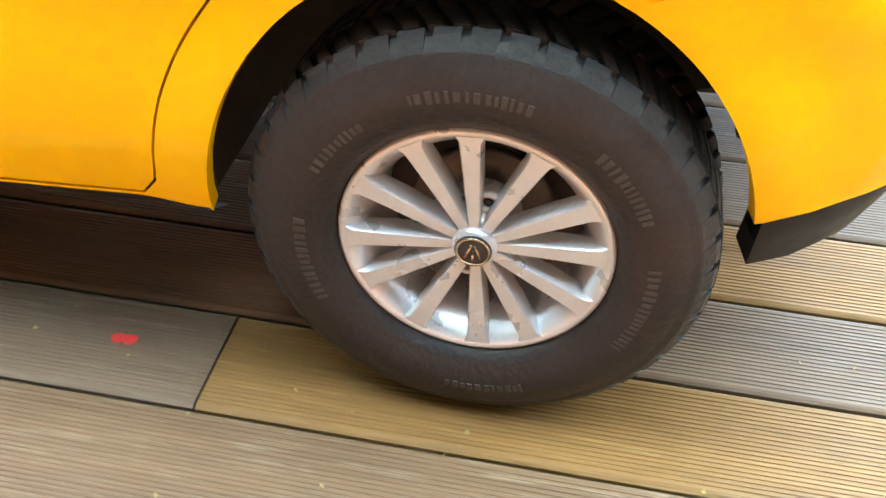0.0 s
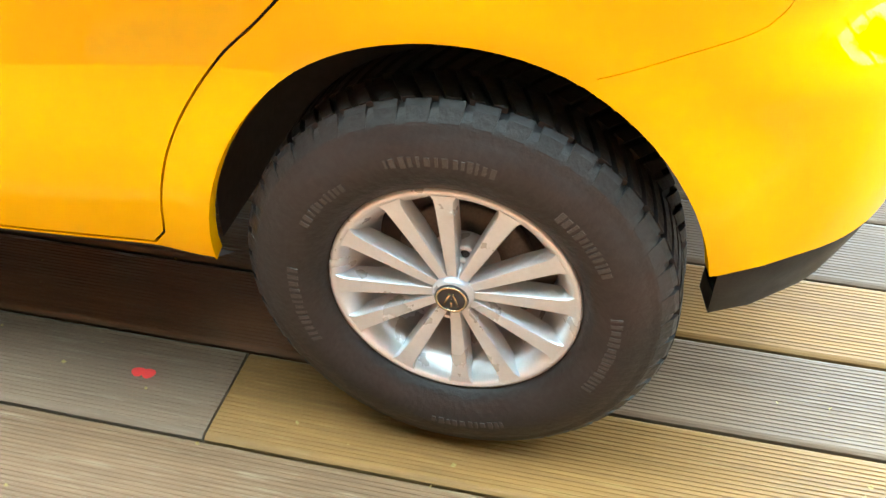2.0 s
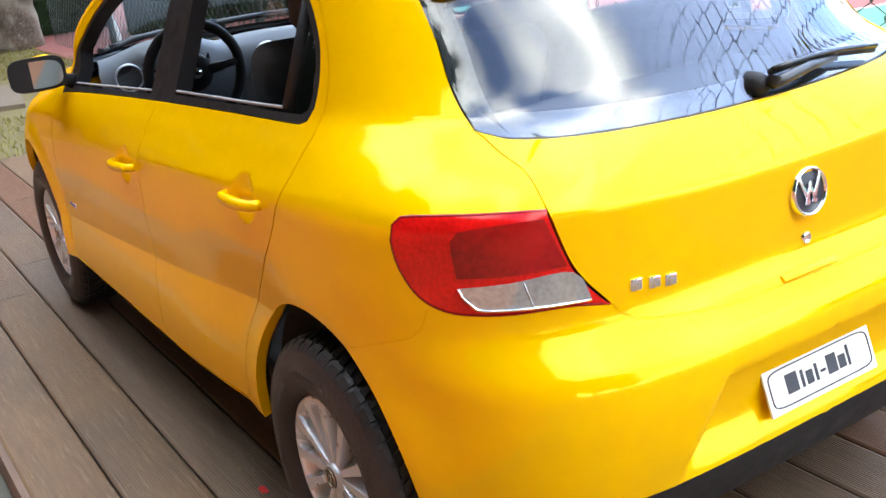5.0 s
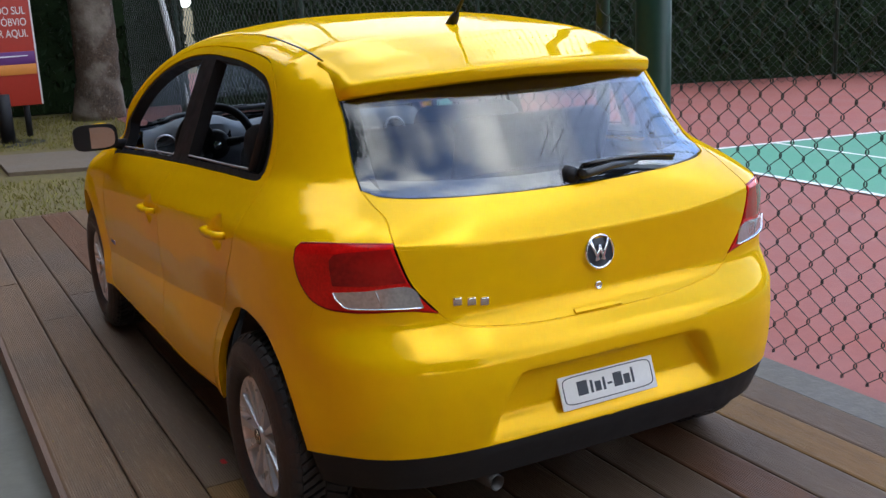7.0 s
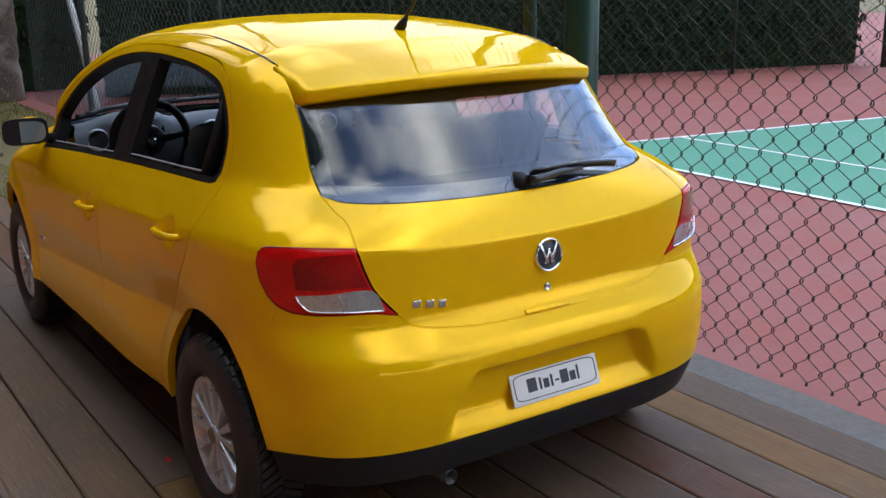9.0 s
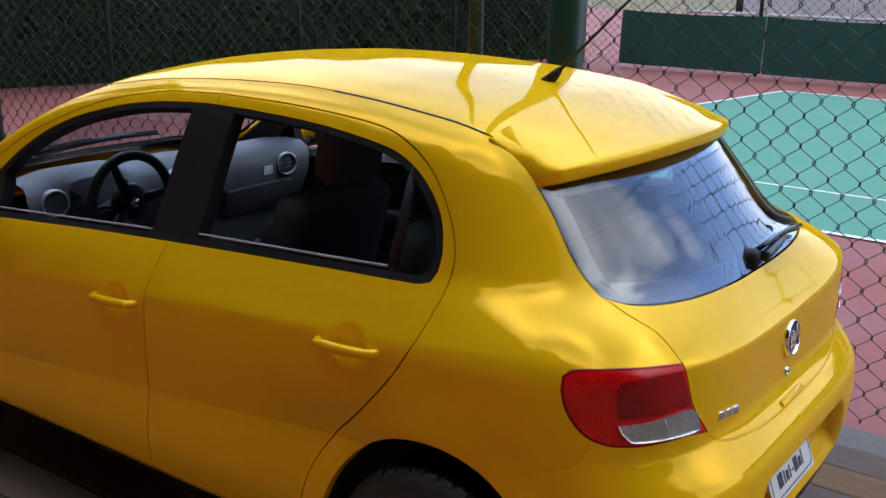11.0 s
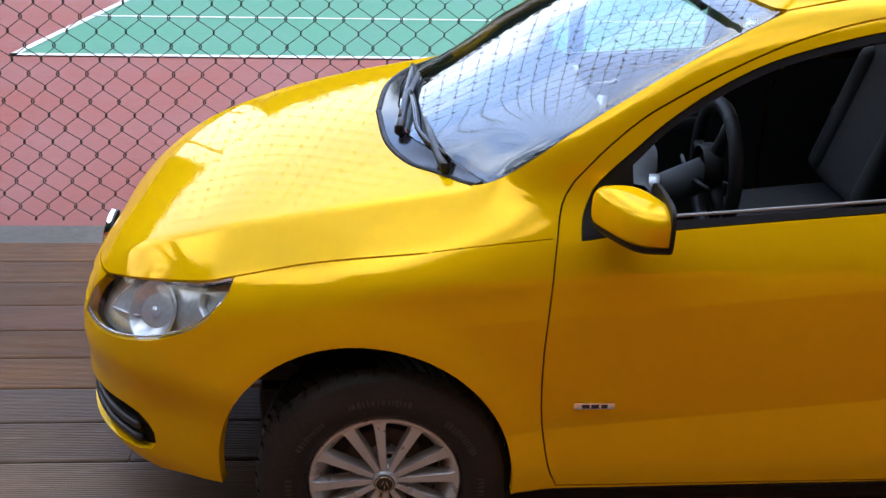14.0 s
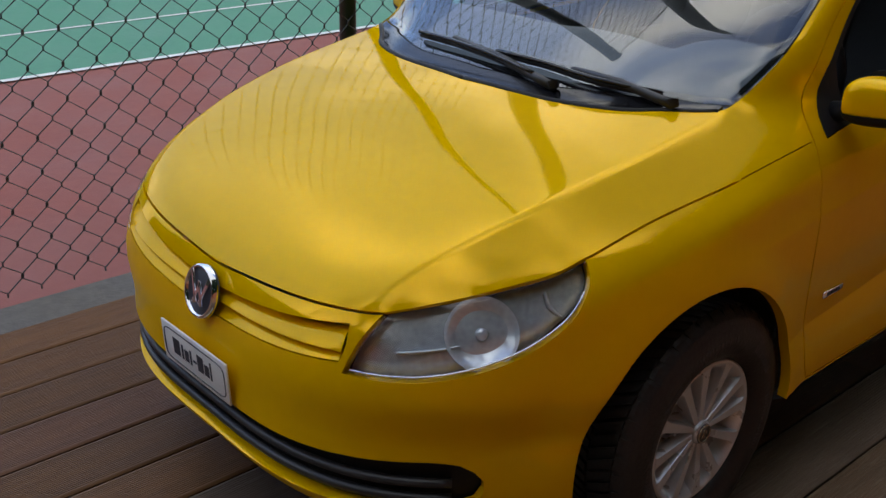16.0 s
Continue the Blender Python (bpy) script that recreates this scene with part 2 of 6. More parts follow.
PALE = material("pale_wall", (0.55, 0.57, 0.56), rough=0.8, vary=0.12, scale=2)
SIGN_RED = material("sign_red", (0.40, 0.03, 0.015), rough=0.45, vary=0.06, scale=4)
SIGN_PURPLE = material("sign_purple", (0.12, 0.025, 0.17), rough=0.45, vary=0.06, scale=4)
SIGN_ORANGE = material("sign_orange", (0.62, 0.22, 0.03), rough=0.45, vary=0.06, scale=4)
RED_PAINT = material("red_paint", (0.60, 0.015, 0.015), rough=0.6, vary=0.1, scale=40)
DRY_LEAF = material("dry_leaf", (0.26, 0.20, 0.07), rough=0.8, vary=0.4, scale=60)
SLAB = material("paving_stone", (0.155, 0.118, 0.078), rough=0.85, vary=0.18, scale=3, bump=0.2, bump_scale=90, stain=0.4, stain_color=(0.13, 0.11, 0.08))
PLANK_RED = material("reddish_plank", (0.138, 0.066, 0.034), rough=0.48, spec=0.26, vary=0.3, scale=3.0, bump=0.12, bump_scale=70, random_tint=0.25, stretch=(0.35, 5, 5), stain=0.6, stain_color=(0.11, 0.075, 0.052), fleck=0.3, fleck_color=(0.20, 0.13, 0.085))
PLANK_WARM = material("warm_brown_plank", (0.166, 0.080, 0.030), rough=0.48, spec=0.26, vary=0.3, scale=3.0, bump=0.12, bump_scale=70, random_tint=0.25, stretch=(0.35, 5, 5), stain=0.6, stain_color=(0.11, 0.075, 0.052), fleck=0.3, fleck_color=(0.20, 0.13, 0.085))
SATIN = material("satin_black", (0.022, 0.023, 0.026), rough=0.45, vary=0.1, scale=30, coat=0.12)

TERRACOTTA = material("terracotta_plaster", (0.38, 0.12, 0.040), rough=0.85, vary=0.2, scale=2.0, bump=0.2, bump_scale=60, stain=0.5, stain_color=(0.20, 0.06, 0.025))
CLAY = material("terracotta_floor", (0.30, 0.122, 0.048), rough=0.8, vary=0.2, scale=2.5, bump=0.15, bump_scale=120, stain=0.4, stain_color=(0.26, 0.105, 0.047))


# ---- building tools ----
from mathutils import geometry


def part(name, verts, faces, mat, parent=None, label="", smooth=True, normals=None):
    """One mesh object, under a thing or a part."""
    me = bpy.data.meshes.new(name)
    me.from_pydata([tuple(map(float, v)) for v in verts], [], [tuple(map(int, f)) for f in faces])
    me.materials.append(mat)
    me.validate()
    if smooth:
        me.polygons.foreach_set("use_smooth", [True] * len(me.polygons))
    if normals is not None:
        me.normals_split_custom_set_from_vertices([tuple(map(float, n)) for n in normals])
    me.update()
    ob = new(name, me)
    if parent is not None:
        ob.parent = parent
    if label:
        tagged(ob, label)
    return ob


def from_bm(name, bm, mat, parent=None, label="", smooth=True):
    bmesh.ops.recalc_face_normals(bm, faces=bm.faces[:])
    me = bpy.data.meshes.new(name)
    bm.to_mesh(me)
    bm.free()
    me.materials.append(mat)
    if smooth:
        me.polygons.foreach_set("use_smooth", [True] * len(me.polygons))
        me.set_sharp_from_angle(angle=radians(40))
    ob = new(name, me)
    if parent is not None:
        ob.parent = parent
    if label:
        tagged(ob, label)
    return ob


def brick_bm(size, at=(0, 0, 0), turn=None, bevel=0.0, segments=2, bm=None):
    """A box of that size about a place, with rounded edges."""
    own = bmesh.new()
    bmesh.ops.create_cube(own, size=1.0)
    for v in own.verts:
        v.co = Vector((v.co.x * size[0], v.co.y * size[1], v.co.z * size[2]))
    if bevel:
        bmesh.ops.bevel(own, geom=own.edges[:], offset=bevel, segments=segments, affect="EDGES", profile=0.5)
    m = Matrix.Translation(at) @ (turn.to_4x4() if turn is not None else Matrix())
    bmesh.ops.transform(own, matrix=m, verts=own.verts[:])
    if bm is None:
        return own
    me = bpy.data.meshes.new("tmp")
    own.to_mesh(me)
    own.free()
    bm.from_mesh(me)
    bpy.data.meshes.remove(me)
    return bm


def lathe(profile, n=48, close=False):
    """Verts and faces of a profile of (radius, along y), spun about the y axis."""
    p = np.array(profile, float)
    a = np.arange(n) / n * 2 * math.pi
    v = np.stack([p[None, :, 0] * np.sin(a)[:, None], np.broadcast_to(p[None, :, 1], (n, len(p))), p[None, :, 0] * np.cos(a)[:, None]], -1).reshape(-1, 3)
    k = len(p)
    f = []
    for i in range(n):
        j = (i + 1) % n
        for q in range(k - 1 + (1 if close else 0)):
            r = (q + 1) % k
            f.append((i * k + q, i * k + r, j * k + r, j * k + q))
    return v, f


def tube(points, radius, n=8, caps=True):
    """Verts and faces of a round rod along points. radius: one, or one for each point."""
    p = np.array(points, float)
    rad = np.broadcast_to(np.asarray(radius, float), (len(p),))
    t = np.gradient(p, axis=0)
    t /= np.linalg.norm(t, axis=1)[:, None]
    up = np.array([0.0, 0.0, 1.0]) if abs(t[0, 2]) < 0.9 else np.array([1.0, 0.0, 0.0])
    verts, faces = [], []
    u = np.cross(t[0], up)
    for i in range(len(p)):
        u = u - (u @ t[i]) * t[i]
        u = u / np.linalg.norm(u)
        w = np.cross(u, t[i])
        for k in range(n):
            a = 2 * math.pi * k / n
            verts.append(p[i] + rad[i] * (math.cos(a) * u + math.sin(a) * w))
    for i in range(len(p) - 1):
        for k in range(n):
            q = (k + 1) % n
            faces.append((i * n + k, i * n + q, (i + 1) * n + q, (i + 1) * n + k))
    if caps:
        faces.append(tuple(range(n))[::-1])
        faces.append(tuple((len(p) - 1) * n + k for k in range(n)))
    return verts, faces


def joined(*shapes):
    verts, faces = [], []
    for v, f in shapes:
        k = len(verts)
        verts += [tuple(x) for x in v]
        faces += [tuple(i + k for i in g) for g in f]
    return verts, faces


def moved(shape, m):
    return [tuple(m @ Vector(v)) for v in shape[0]], shape[1]


# ---- panels of the car's skin ----
SPINE = (-1.5, -0.2, 0.45)


def gradient(p):
    e = 0.0015
    g = np.stack([outside(*(p + e * a).T) - outside(*(p - e * a).T) for a in np.eye(3)], -1)
    return g / np.maximum(np.linalg.norm(g, axis=1), 1e-9)[:, None]


def reach(origin, way, far):
    """Where rays from inside the car pass through its skin."""
    lo, hi = np.zeros(len(origin)), np.full(len(origin), far)
    for _ in range(26):
        mid = (lo + hi) / 2
        inside = outside(*(origin + mid[:, None] * way).T) < 0
        lo, hi = np.where(inside, mid, lo), np.where(inside, hi, mid)
    return origin + lo[:, None] * way


def lift_round(uv):
    """The skin over (along, round): along the side, then round the nose and the tail; then up by angle."""
    s, v = uv[:, 0], uv[:, 1] / 0.6
    front, back = np.maximum(SPINE[0] - s, 0) / 0.6, np.maximum(s - SPINE[1], 0) / 0.5
    o = np.stack([np.clip(s, SPINE[0], SPINE[1]), 0 * s, np.full_like(s, SPINE[2])], -1)
    turn = back - front
    way = np.stack([np.cos(v) * np.sin(turn), -np.cos(v) * np.cos(turn), np.sin(v)], -1)
    return reach(o, way, 1.3)


def round_at(p):
    x, y, z = np.array(p, float).T
    o = np.clip(x, SPINE[0], SPINE[1])
    turn = np.arctan2(x - o, np.maximum(-y, 1e-9))
    s = o + np.where(turn > 0, turn * 0.5, turn * 0.6)
    return np.stack([s, 0.6 * np.arctan2(z - SPINE[2], np.hypot(x - o, y))], -1)


def lift_side(uv):
    o = np.stack([uv[:, 0], 0 * uv[:, 0], uv[:, 1]], -1)
    return reach(o, np.broadcast_to((0.0, -1.0, 0.0), o.shape), 0.9)


def lift_top(uv):
    o = np.stack([uv[:, 0], uv[:, 1], np.full(len(uv), 0.46)], -1)
    return reach(o, np.broadcast_to((0.0, 0.0, 1.0), o.shape), 0.9)


def lift_tail(uv):
    o = np.stack([np.full(len(uv), -0.4), uv[:, 0], uv[:, 1]], -1)
    return reach(o, np.broadcast_to((1.0, 0.0, 0.0), o.shape), 1.2)


def lift_nose(uv):
    o = np.stack([np.full(len(uv), -0.8), uv[:, 0], uv[:, 1]], -1)
    return reach(o, np.broadcast_to((-1.0, 0.0, 0.0), o.shape), 1.8)


def smooth_line(pts, gap=0.012, closed=False):
    """A Catmull-Rom line through points, in even steps."""
    p = np.array(pts, float)
    q = np.vstack([p[-1], p, p[:2]]) if closed else np.vstack([2 * p[0] - p[1], p, 2 * p[-1] - p[-2]])
    out = []
    for i in range(1, len(q) - 2):
        a, b, c, d = q[i - 1:i + 3]
        n = max(1, int(np.linalg.norm(c - b) / gap))
        t = (np.arange(n) / n)[:, None]
        out.append(0.5 * (2 * b + (c - a) * t + (2 * a - 5 * b + 4 * c - d) * t ** 2 + (3 * b - a - 3 * c + d) * t ** 3))
    if not closed:
        out.append(p[-1:])
    return np.vstack(out)


def arc(cx, cz, r, a0, a1, n=40):
    a = np.radians(np.linspace(a0, a1, n))
    return np.stack([cx + r * np.sin(a), cz + r * np.cos(a)], -1)


def in_polygon(p, poly):
    x, y = p[:, 0][:, None], p[:, 1][:, None]
    a, b = poly, np.roll(poly, -1, 0)
    with np.errstate(divide="ignore", invalid="ignore"):
        cross = (a[:, 1] > y) != (b[:, 1] > y)
        at = (b[:, 0] - a[:, 0]) * (y - a[:, 1]) / (b[:, 1] - a[:, 1]) + a[:, 0]
    return (cross & (x < at)).sum(1) % 2 == 1


def thin(poly, least=0.004):
    keep = [poly[0]]
    for q in poly[1:]:
        if np.linalg.norm(q - keep[-1]) > least:
            keep.append(q)
    if np.linalg.norm(keep[0] - keep[-1]) < least:
        keep.pop()
    return np.array(keep)


def shrunk(poly, d, fixed=None):
    """The outline, moved inwards by d; points for which fixed() holds stay."""
    a = np.roll(poly, 1, 0)
    b = np.roll(poly, -1, 0)
    t = b - a
    n = np.stack([-t[:, 1], t[:, 0]], -1) / np.maximum(np.linalg.norm(t, axis=1), 1e-9)[:, None]
    area = np.sum(poly[:, 0] * b[:, 1] - b[:, 0] * poly[:, 1])
    move = n * (d if area > 0 else -d)
    if fixed is not None:
        move[fixed(poly)] = 0
    return poly + move


def panel(name, lift, outline, mat, parent, holes=(), grid=0.018, gap=0.0014, lip=0.014, out=0.0, fine=(), fixed=None, twin=False, mirror=False, label="", slits=(), ridges=()):
    """A piece of the skin: an outline and holes in a chart, laid on the surface, with edges turned in.
    fine: boxes (u0, u1, v0, v1, step) of a closer mesh. twin: with its mirror image joined on. mirror: the mirror image alone. ridges: lines of folds, along which the mesh runs closer."""
    loops = [shrunk(thin(np.array(outline, float)), gap, fixed)] + [shrunk(thin(np.array(h, float)), -gap, fixed) for h in holes] + [np.array(h, float) for h in slits]
    pts, edges = [], []
    for lp in loops:
        k = len(pts)
        pts += list(lp)
        edges += [(k + i, k + (i + 1) % len(lp)) for i in range(len(lp))]
    rim = len(pts)
    lo, hi = loops[0].min(0), loops[0].max(0)
    cells = []
    for u0, u1, v0, v1, stepping in [(lo[0], hi[0], lo[1], hi[1], grid), *fine]:
        us, vs = np.arange(u0 + stepping / 2, u1, stepping), np.arange(v0 + stepping / 2, v1, stepping)
        uu, vv = np.meshgrid(us, vs)
        uu[1::2] += stepping / 2
        c = np.stack([uu.ravel(), vv.ravel()], -1)
        for a0, a1, b0, b1, s in fine:
            if s < stepping:
                c = c[~((c[:, 0] > a0) & (c[:, 0] < a1) & (c[:, 1] > b0) & (c[:, 1] < b1))]
        cells.append(c)
    c = np.vstack(cells)
    for line in ridges:
        q = smooth_line(line, 0.010)
        t = np.gradient(q, axis=0)
        n = np.stack([-t[:, 1], t[:, 0]], -1) / np.linalg.norm(t, axis=1)[:, None]
        c = c[np.array([np.min(np.sum((q - p) ** 2, 1)) for p in c]) > 0.016 ** 2]
        c = np.vstack([c] + [q + n * k for k in (-0.009, -0.0022, 0.0022, 0.009)])
    c = c[in_polygon(c, loops[0])]
    for h in loops[1:]:
        c = c[~in_polygon(c, h)]
    ring = np.array(pts)
    near = np.array([np.min(np.sum((ring - q) ** 2, 1)) for q in c]) if len(c) else np.zeros(0)
    c = c[near > (0.003 if ridges else 0.006) ** 2]
    pts += list(c)
    got = geometry.delaunay_2d_cdt([Vector(p) for p in pts], edges, [], 0, 1e-6)
    uv = np.array([tuple(v) for v in got[0]])
    tri = np.array([f for f in got[2] if len(f) == 3])
    mid = uv[tri].mean(1)
    keep = in_polygon(mid, loops[0])
    for h in loops[1:]:
        keep &= ~in_polygon(mid, h)
    tri = tri[keep]
    p = lift(uv)
    n = gradient(p)
    flip = np.sum(np.cross(p[tri[:, 1]] - p[tri[:, 0]], p[tri[:, 2]] - p[tri[:, 0]]) * n[tri].sum(1), 1) < 0
    tri[flip] = tri[flip][:, ::-1]
    p = p + out * n
    count = {}
    for t in tri:
        for i in range(3):
            e = (t[i], t[(i + 1) % 3])
            count[tuple(sorted(e))] = None if tuple(sorted(e)) in count else e
    border = [e for e in count.values() if e is not None]
    verts, normals, faces = list(p), list(n), [tuple(t) for t in tri]
    if lip:
        made = {}
        for e in border:
            if fixed is not None and fixed(uv[list(e)]).all():
                continue
            q = []
            for i in e:
                if i not in made:
                    made[i] = len(verts)
                    side = n[i]
                    verts += [p[i], p[i] - lip * n[i]]
                    normals += [side, side]
                q.append(made[i])
            faces.append((q[1], q[0], q[0] + 1, q[1] + 1))
            w = np.cross(verts[q[1]] - verts[q[0]], n[e[0]])
            w = w / max(np.linalg.norm(w), 1e-9)
            for k in q:
                normals[k] = normals[k + 1] = w
    verts, normals = np.array(verts), np.array(normals)
    if twin or mirror:
        flipy = np.array([1, -1, 1])
        v2, n2, f2 = verts * flipy, normals * flipy, [f[::-1] for f in faces]
        if twin:
            k = len(verts)
            shared = np.abs(verts[:, 1]) < 3e-4
            verts[shared, 1] = 0
            normals[shared, 1] = 0
            to = np.arange(k)
            to[~shared] = k + np.arange((~shared).sum())
            verts, normals, faces = np.vstack([verts, v2[~shared]]), np.vstack([normals, n2[~shared]]), faces + [tuple(to[i] for i in f) for f in f2]
        else:
            verts, normals, faces = v2, n2, f2
    return part(name, verts, faces, mat, parent, label, True, normals)


# ---- ground, deck and court ----
GROUND = -0.10
rnd = random.Random(7)


def slab(name, x0, x1, y0, y1, z0, z1, mat, parent=None, label="", kind="", bevel=0.0):
    ob = from_bm(name, brick_bm((x1 - x0, y1 - y0, z1 - z0), ((x0 + x1) / 2, (y0 + y1) / 2, (z0 + z1) / 2), bevel=bevel), mat, parent, smooth=False)
    if label or kind:
        tagged(ob, label, "", "", kind)
    return ob


ground = part("ground", [(-300, -300, GROUND), (300, -300, GROUND), (300, 300, GROUND), (-300, 300, GROUND)], [(0, 1, 2, 3)], GRASS, smooth=False)
tagged(ground, "patchy dry grass lawn", "ground", kind="structure")
path = slab("pavement", -4.05, 9, -1.14, -0.93, GROUND - 0.1, GROUND + 0.004, CONCRETE, label="pale stained concrete strip beside the deck", kind="structure")
slab("terrace_floor", -9, 9, -4.5, -1.144, GROUND - 0.1, GROUND + 0.006, CLAY, label="orange terracotta floor beside the concrete strip", kind="structure")
court = slab("court_surface", -16, 14, 1.034, 24, GROUND - 0.1, GROUND + 0.006, COURT_RED, label="brick red hard court surround", kind="structure")


def skewed(x, y):
    return x + 0.17 * (y - 3.52), y


GREEN = [(-3.66, 3.52), (9.0, 3.52), (9.0, 9.3), (-3.66, 9.3)]
part("court_green", [(*skewed(x, y), GROUND + 0.010) for x, y in GREEN], [(0, 1, 2, 3)], COURT_GREEN, court, "green painted playing area", False)


def court_line(a, b, w=0.045):
    (ax, ay), (bx, by) = skewed(*a), skewed(*b)
    d = Vector((bx - ax, by - ay, 0)).normalized()
    s = Vector((-d.y, d.x, 0)) * w / 2
    z = Vector((0, 0, GROUND + 0.014))
    p, q = Vector((ax, ay, 0)) + z - d * w / 2, Vector((bx, by, 0)) + z + d * w / 2
    part("court_line", [p - s, q - s, q + s, p + s], [(0, 1, 2, 3)], LINE, court, smooth=False)


court_line((-3.66, 3.52), (9, 3.52))
court_line((-3.66, 3.52), (-3.66, 9.3))
court_line((-3.66, 9.3), (9, 9.3))
court_line((-3.66, 4.50), (9, 4.50), 0.03)

# the deck: rows of ribbed planks with open joints
FIRST = -0.919
ROWS = [-0.919, -0.776, -0.633, -0.490, -0.347, -0.200, -0.056, 0.082, 0.2185, 0.354, 0.4895, 0.625, 0.7605, 0.896]
deck = new("deck_floor")
tagged(deck, "weathered ribbed composite deck of brown and grey planks", "deck", kind="structure")


def plank_mesh(length, width, mat):
    """One ribbed plank from x = 0, its upper ribs at z = 0."""
    w, n = width - 0.0045, 22
    sec = [(-w / 2, -0.028), (-w / 2, -0.004), (-w / 2 + 0.003, -0.0015)]
    rib = (w - 0.010) / n
    for i in range(n):
        a = -w / 2 + 0.005 + i * rib
        sec += [(a + rib * 0.12, 0.0), (a + rib * 0.55, 0.0), (a + rib * 0.68, -0.0010), (a + rib * 0.98, -0.0010)]
    sec += [(w / 2 - 0.003, -0.0018), (w / 2, -0.004), (w / 2, -0.028)]
    k = len(sec)
    v = [(0.0, y, z) for y, z in sec] + [(length, y, z) for y, z in sec]
    f = [(i, i + k, (i + 1) % k + k, (i + 1) % k) for i in range(k)] + [tuple(range(k))[::-1], tuple(range(k, 2 * k))]
    me = bpy.data.meshes.new("plank")
    me.from_pydata(v, [], f)
    me.materials.append(mat)
    return me


plank_kinds = {}
DECK_START, DECK_END = -4.0, 7.0
FRONT_ROWS = {7: PLANK_WARM, 8: PLANK_WARM, 9: PLANK_RED, 10: PLANK_WARM, 11: PLANK_WARM, 12: PLANK_WARM}
SET_CUTS = {1: [-4.0, -1.9, 1.1, 3.5, 7.0], 2: [-4.0, -2.2, -0.273, 1.73, 4.0, 7.0], 3: [-4.0, -3.1, -0.9, 0.04, 2.2, 7.0], 4: [-4.0, -1.4, 0.05, 2.4, 7.0]}
SET_KINDS = {2: (PLANK, PLANK_GREY, PLANK_GOLD, PLANK_GREY, PLANK_GREY), 3: (PLANK_RED, PLANK_RED, PLANK_RED, PLANK_GREY, PLANK_GREY), 4: (PLANK, PLANK, PLANK_GOLD, PLANK_GREY)}
for row in range(13):
    y, width = (ROWS[row] + ROWS[row + 1]) / 2, ROWS[row + 1] - ROWS[row]
    x = DECK_START - rnd.uniform(0.0, 1.6)
    ends = [DECK_START]
    while x < DECK_END:
        x += rnd.choice((1.6, 2.0, 2.4, 3.0))
        if DECK_START + 0.2 < x < DECK_END - 0.2 and not (row >= 7 and x < -1.6):
            ends.append(x)
    ends = SET_CUTS.get(row, ends + [DECK_END])
    for i, (a, b) in enumerate(zip(ends[:-1], ends[1:])):
        pick = rnd.random()
        mat = PLANK_GREY if pick < 0.4 else PLANK if pick < 0.78 else PLANK_GOLD
        if row in SET_KINDS:
            mat = SET_KINDS[row][i]
        elif row in (0, 1):
            mat = PLANK if i < 3 else PLANK_GREY
        elif row >= 7 and i == 0:
            mat = FRONT_ROWS[row]
        elif row >= 7:
            mat = PLANK_GOLD if row == 11 else PLANK_GREY
        key = (round(b - a, 3), round(width, 4), mat.name)
        if key not in plank_kinds:
            plank_kinds[key] = plank_mesh(b - a - 0.003, width, mat)
        ob = new("plank", plank_kinds[key])
        ob.parent = deck
        ob.location = (a, y, rnd.uniform(-0.0012, 0.0))
slab("joist_bed", DECK_START + 0.02, DECK_END, FIRST + 0.03, 0.895, GROUND - 0.05, -0.034, DARK, deck)
slab("fascia", DECK_START, DECK_END, FIRST - 0.012, FIRST + 0.010, GROUND + 0.004, -0.006, FASCIA, deck)
slab("end_fascia", DECK_START - 0.022, DECK_START - 0.002, FIRST, 1.08, GROUND + 0.004, -0.006, FASCIA, deck)
slab("edge_kerb", DECK_START, DECK_END, 0.900, 1.03, GROUND - 0.05, -0.006, KERB, deck, "concrete kerb under the fence")

# ---- fence ----
FENCE_Y = 1.12
fence = new("fence")
tagged(fence, "dark green chain-link court fence on steel posts", "fence", kind="structure")
CELL = 0.086
X0, X1, Z0, Z1 = -9.0, 4.2, -0.02, 3.2


def mesh_wires(origin, along, length, height, cell, r, z0):
    """Bent wires of a chain-link fence: each one a zigzag that hooks into the next."""
    verts, faces = [], []
    along = Vector(along).normalized()
    side = Vector((-along.y, along.x, 0))
    rows = int(height / (cell / 2))
    for c in range(int(length / cell)):
        pts = []
        for k in range(rows + 1):
            u = (c + (0.52 if k % 2 else -0.02) + 0.02) * cell
            w = 0.0025 if k % 2 else -0.0025
            pts += [Vector(origin) + along * u + side * w + Vector((0, 0, z0 + k * cell / 2 + e * cell * 0.055)) for e in (-1, 1)]
        flip = []
        for k in range(rows + 1):
            u = (c + (0.48 if k % 2 else 1.02)) * cell
            w = -0.0025 if k % 2 else 0.0025
            flip += [Vector(origin) + along * u + side * w + Vector((0, 0, z0 + k * cell / 2 + e * cell * 0.055)) for e in (-1, 1)]
        for line in (pts, flip):
            k0 = len(verts)
            for p in line:
                verts += [p + along * r, p - along * r * 0.5 + side * r * 0.87, p - along * r * 0.5 - side * r * 0.87]
            for k in range(len(line) - 1):
                for j in range(3):
                    q = (j + 1) % 3
                    faces.append((k0 + 3 * k + j, k0 + 3 * k + q, k0 + 3 * k + 3 + q, k0 + 3 * k + 3 + j))
    return verts, faces


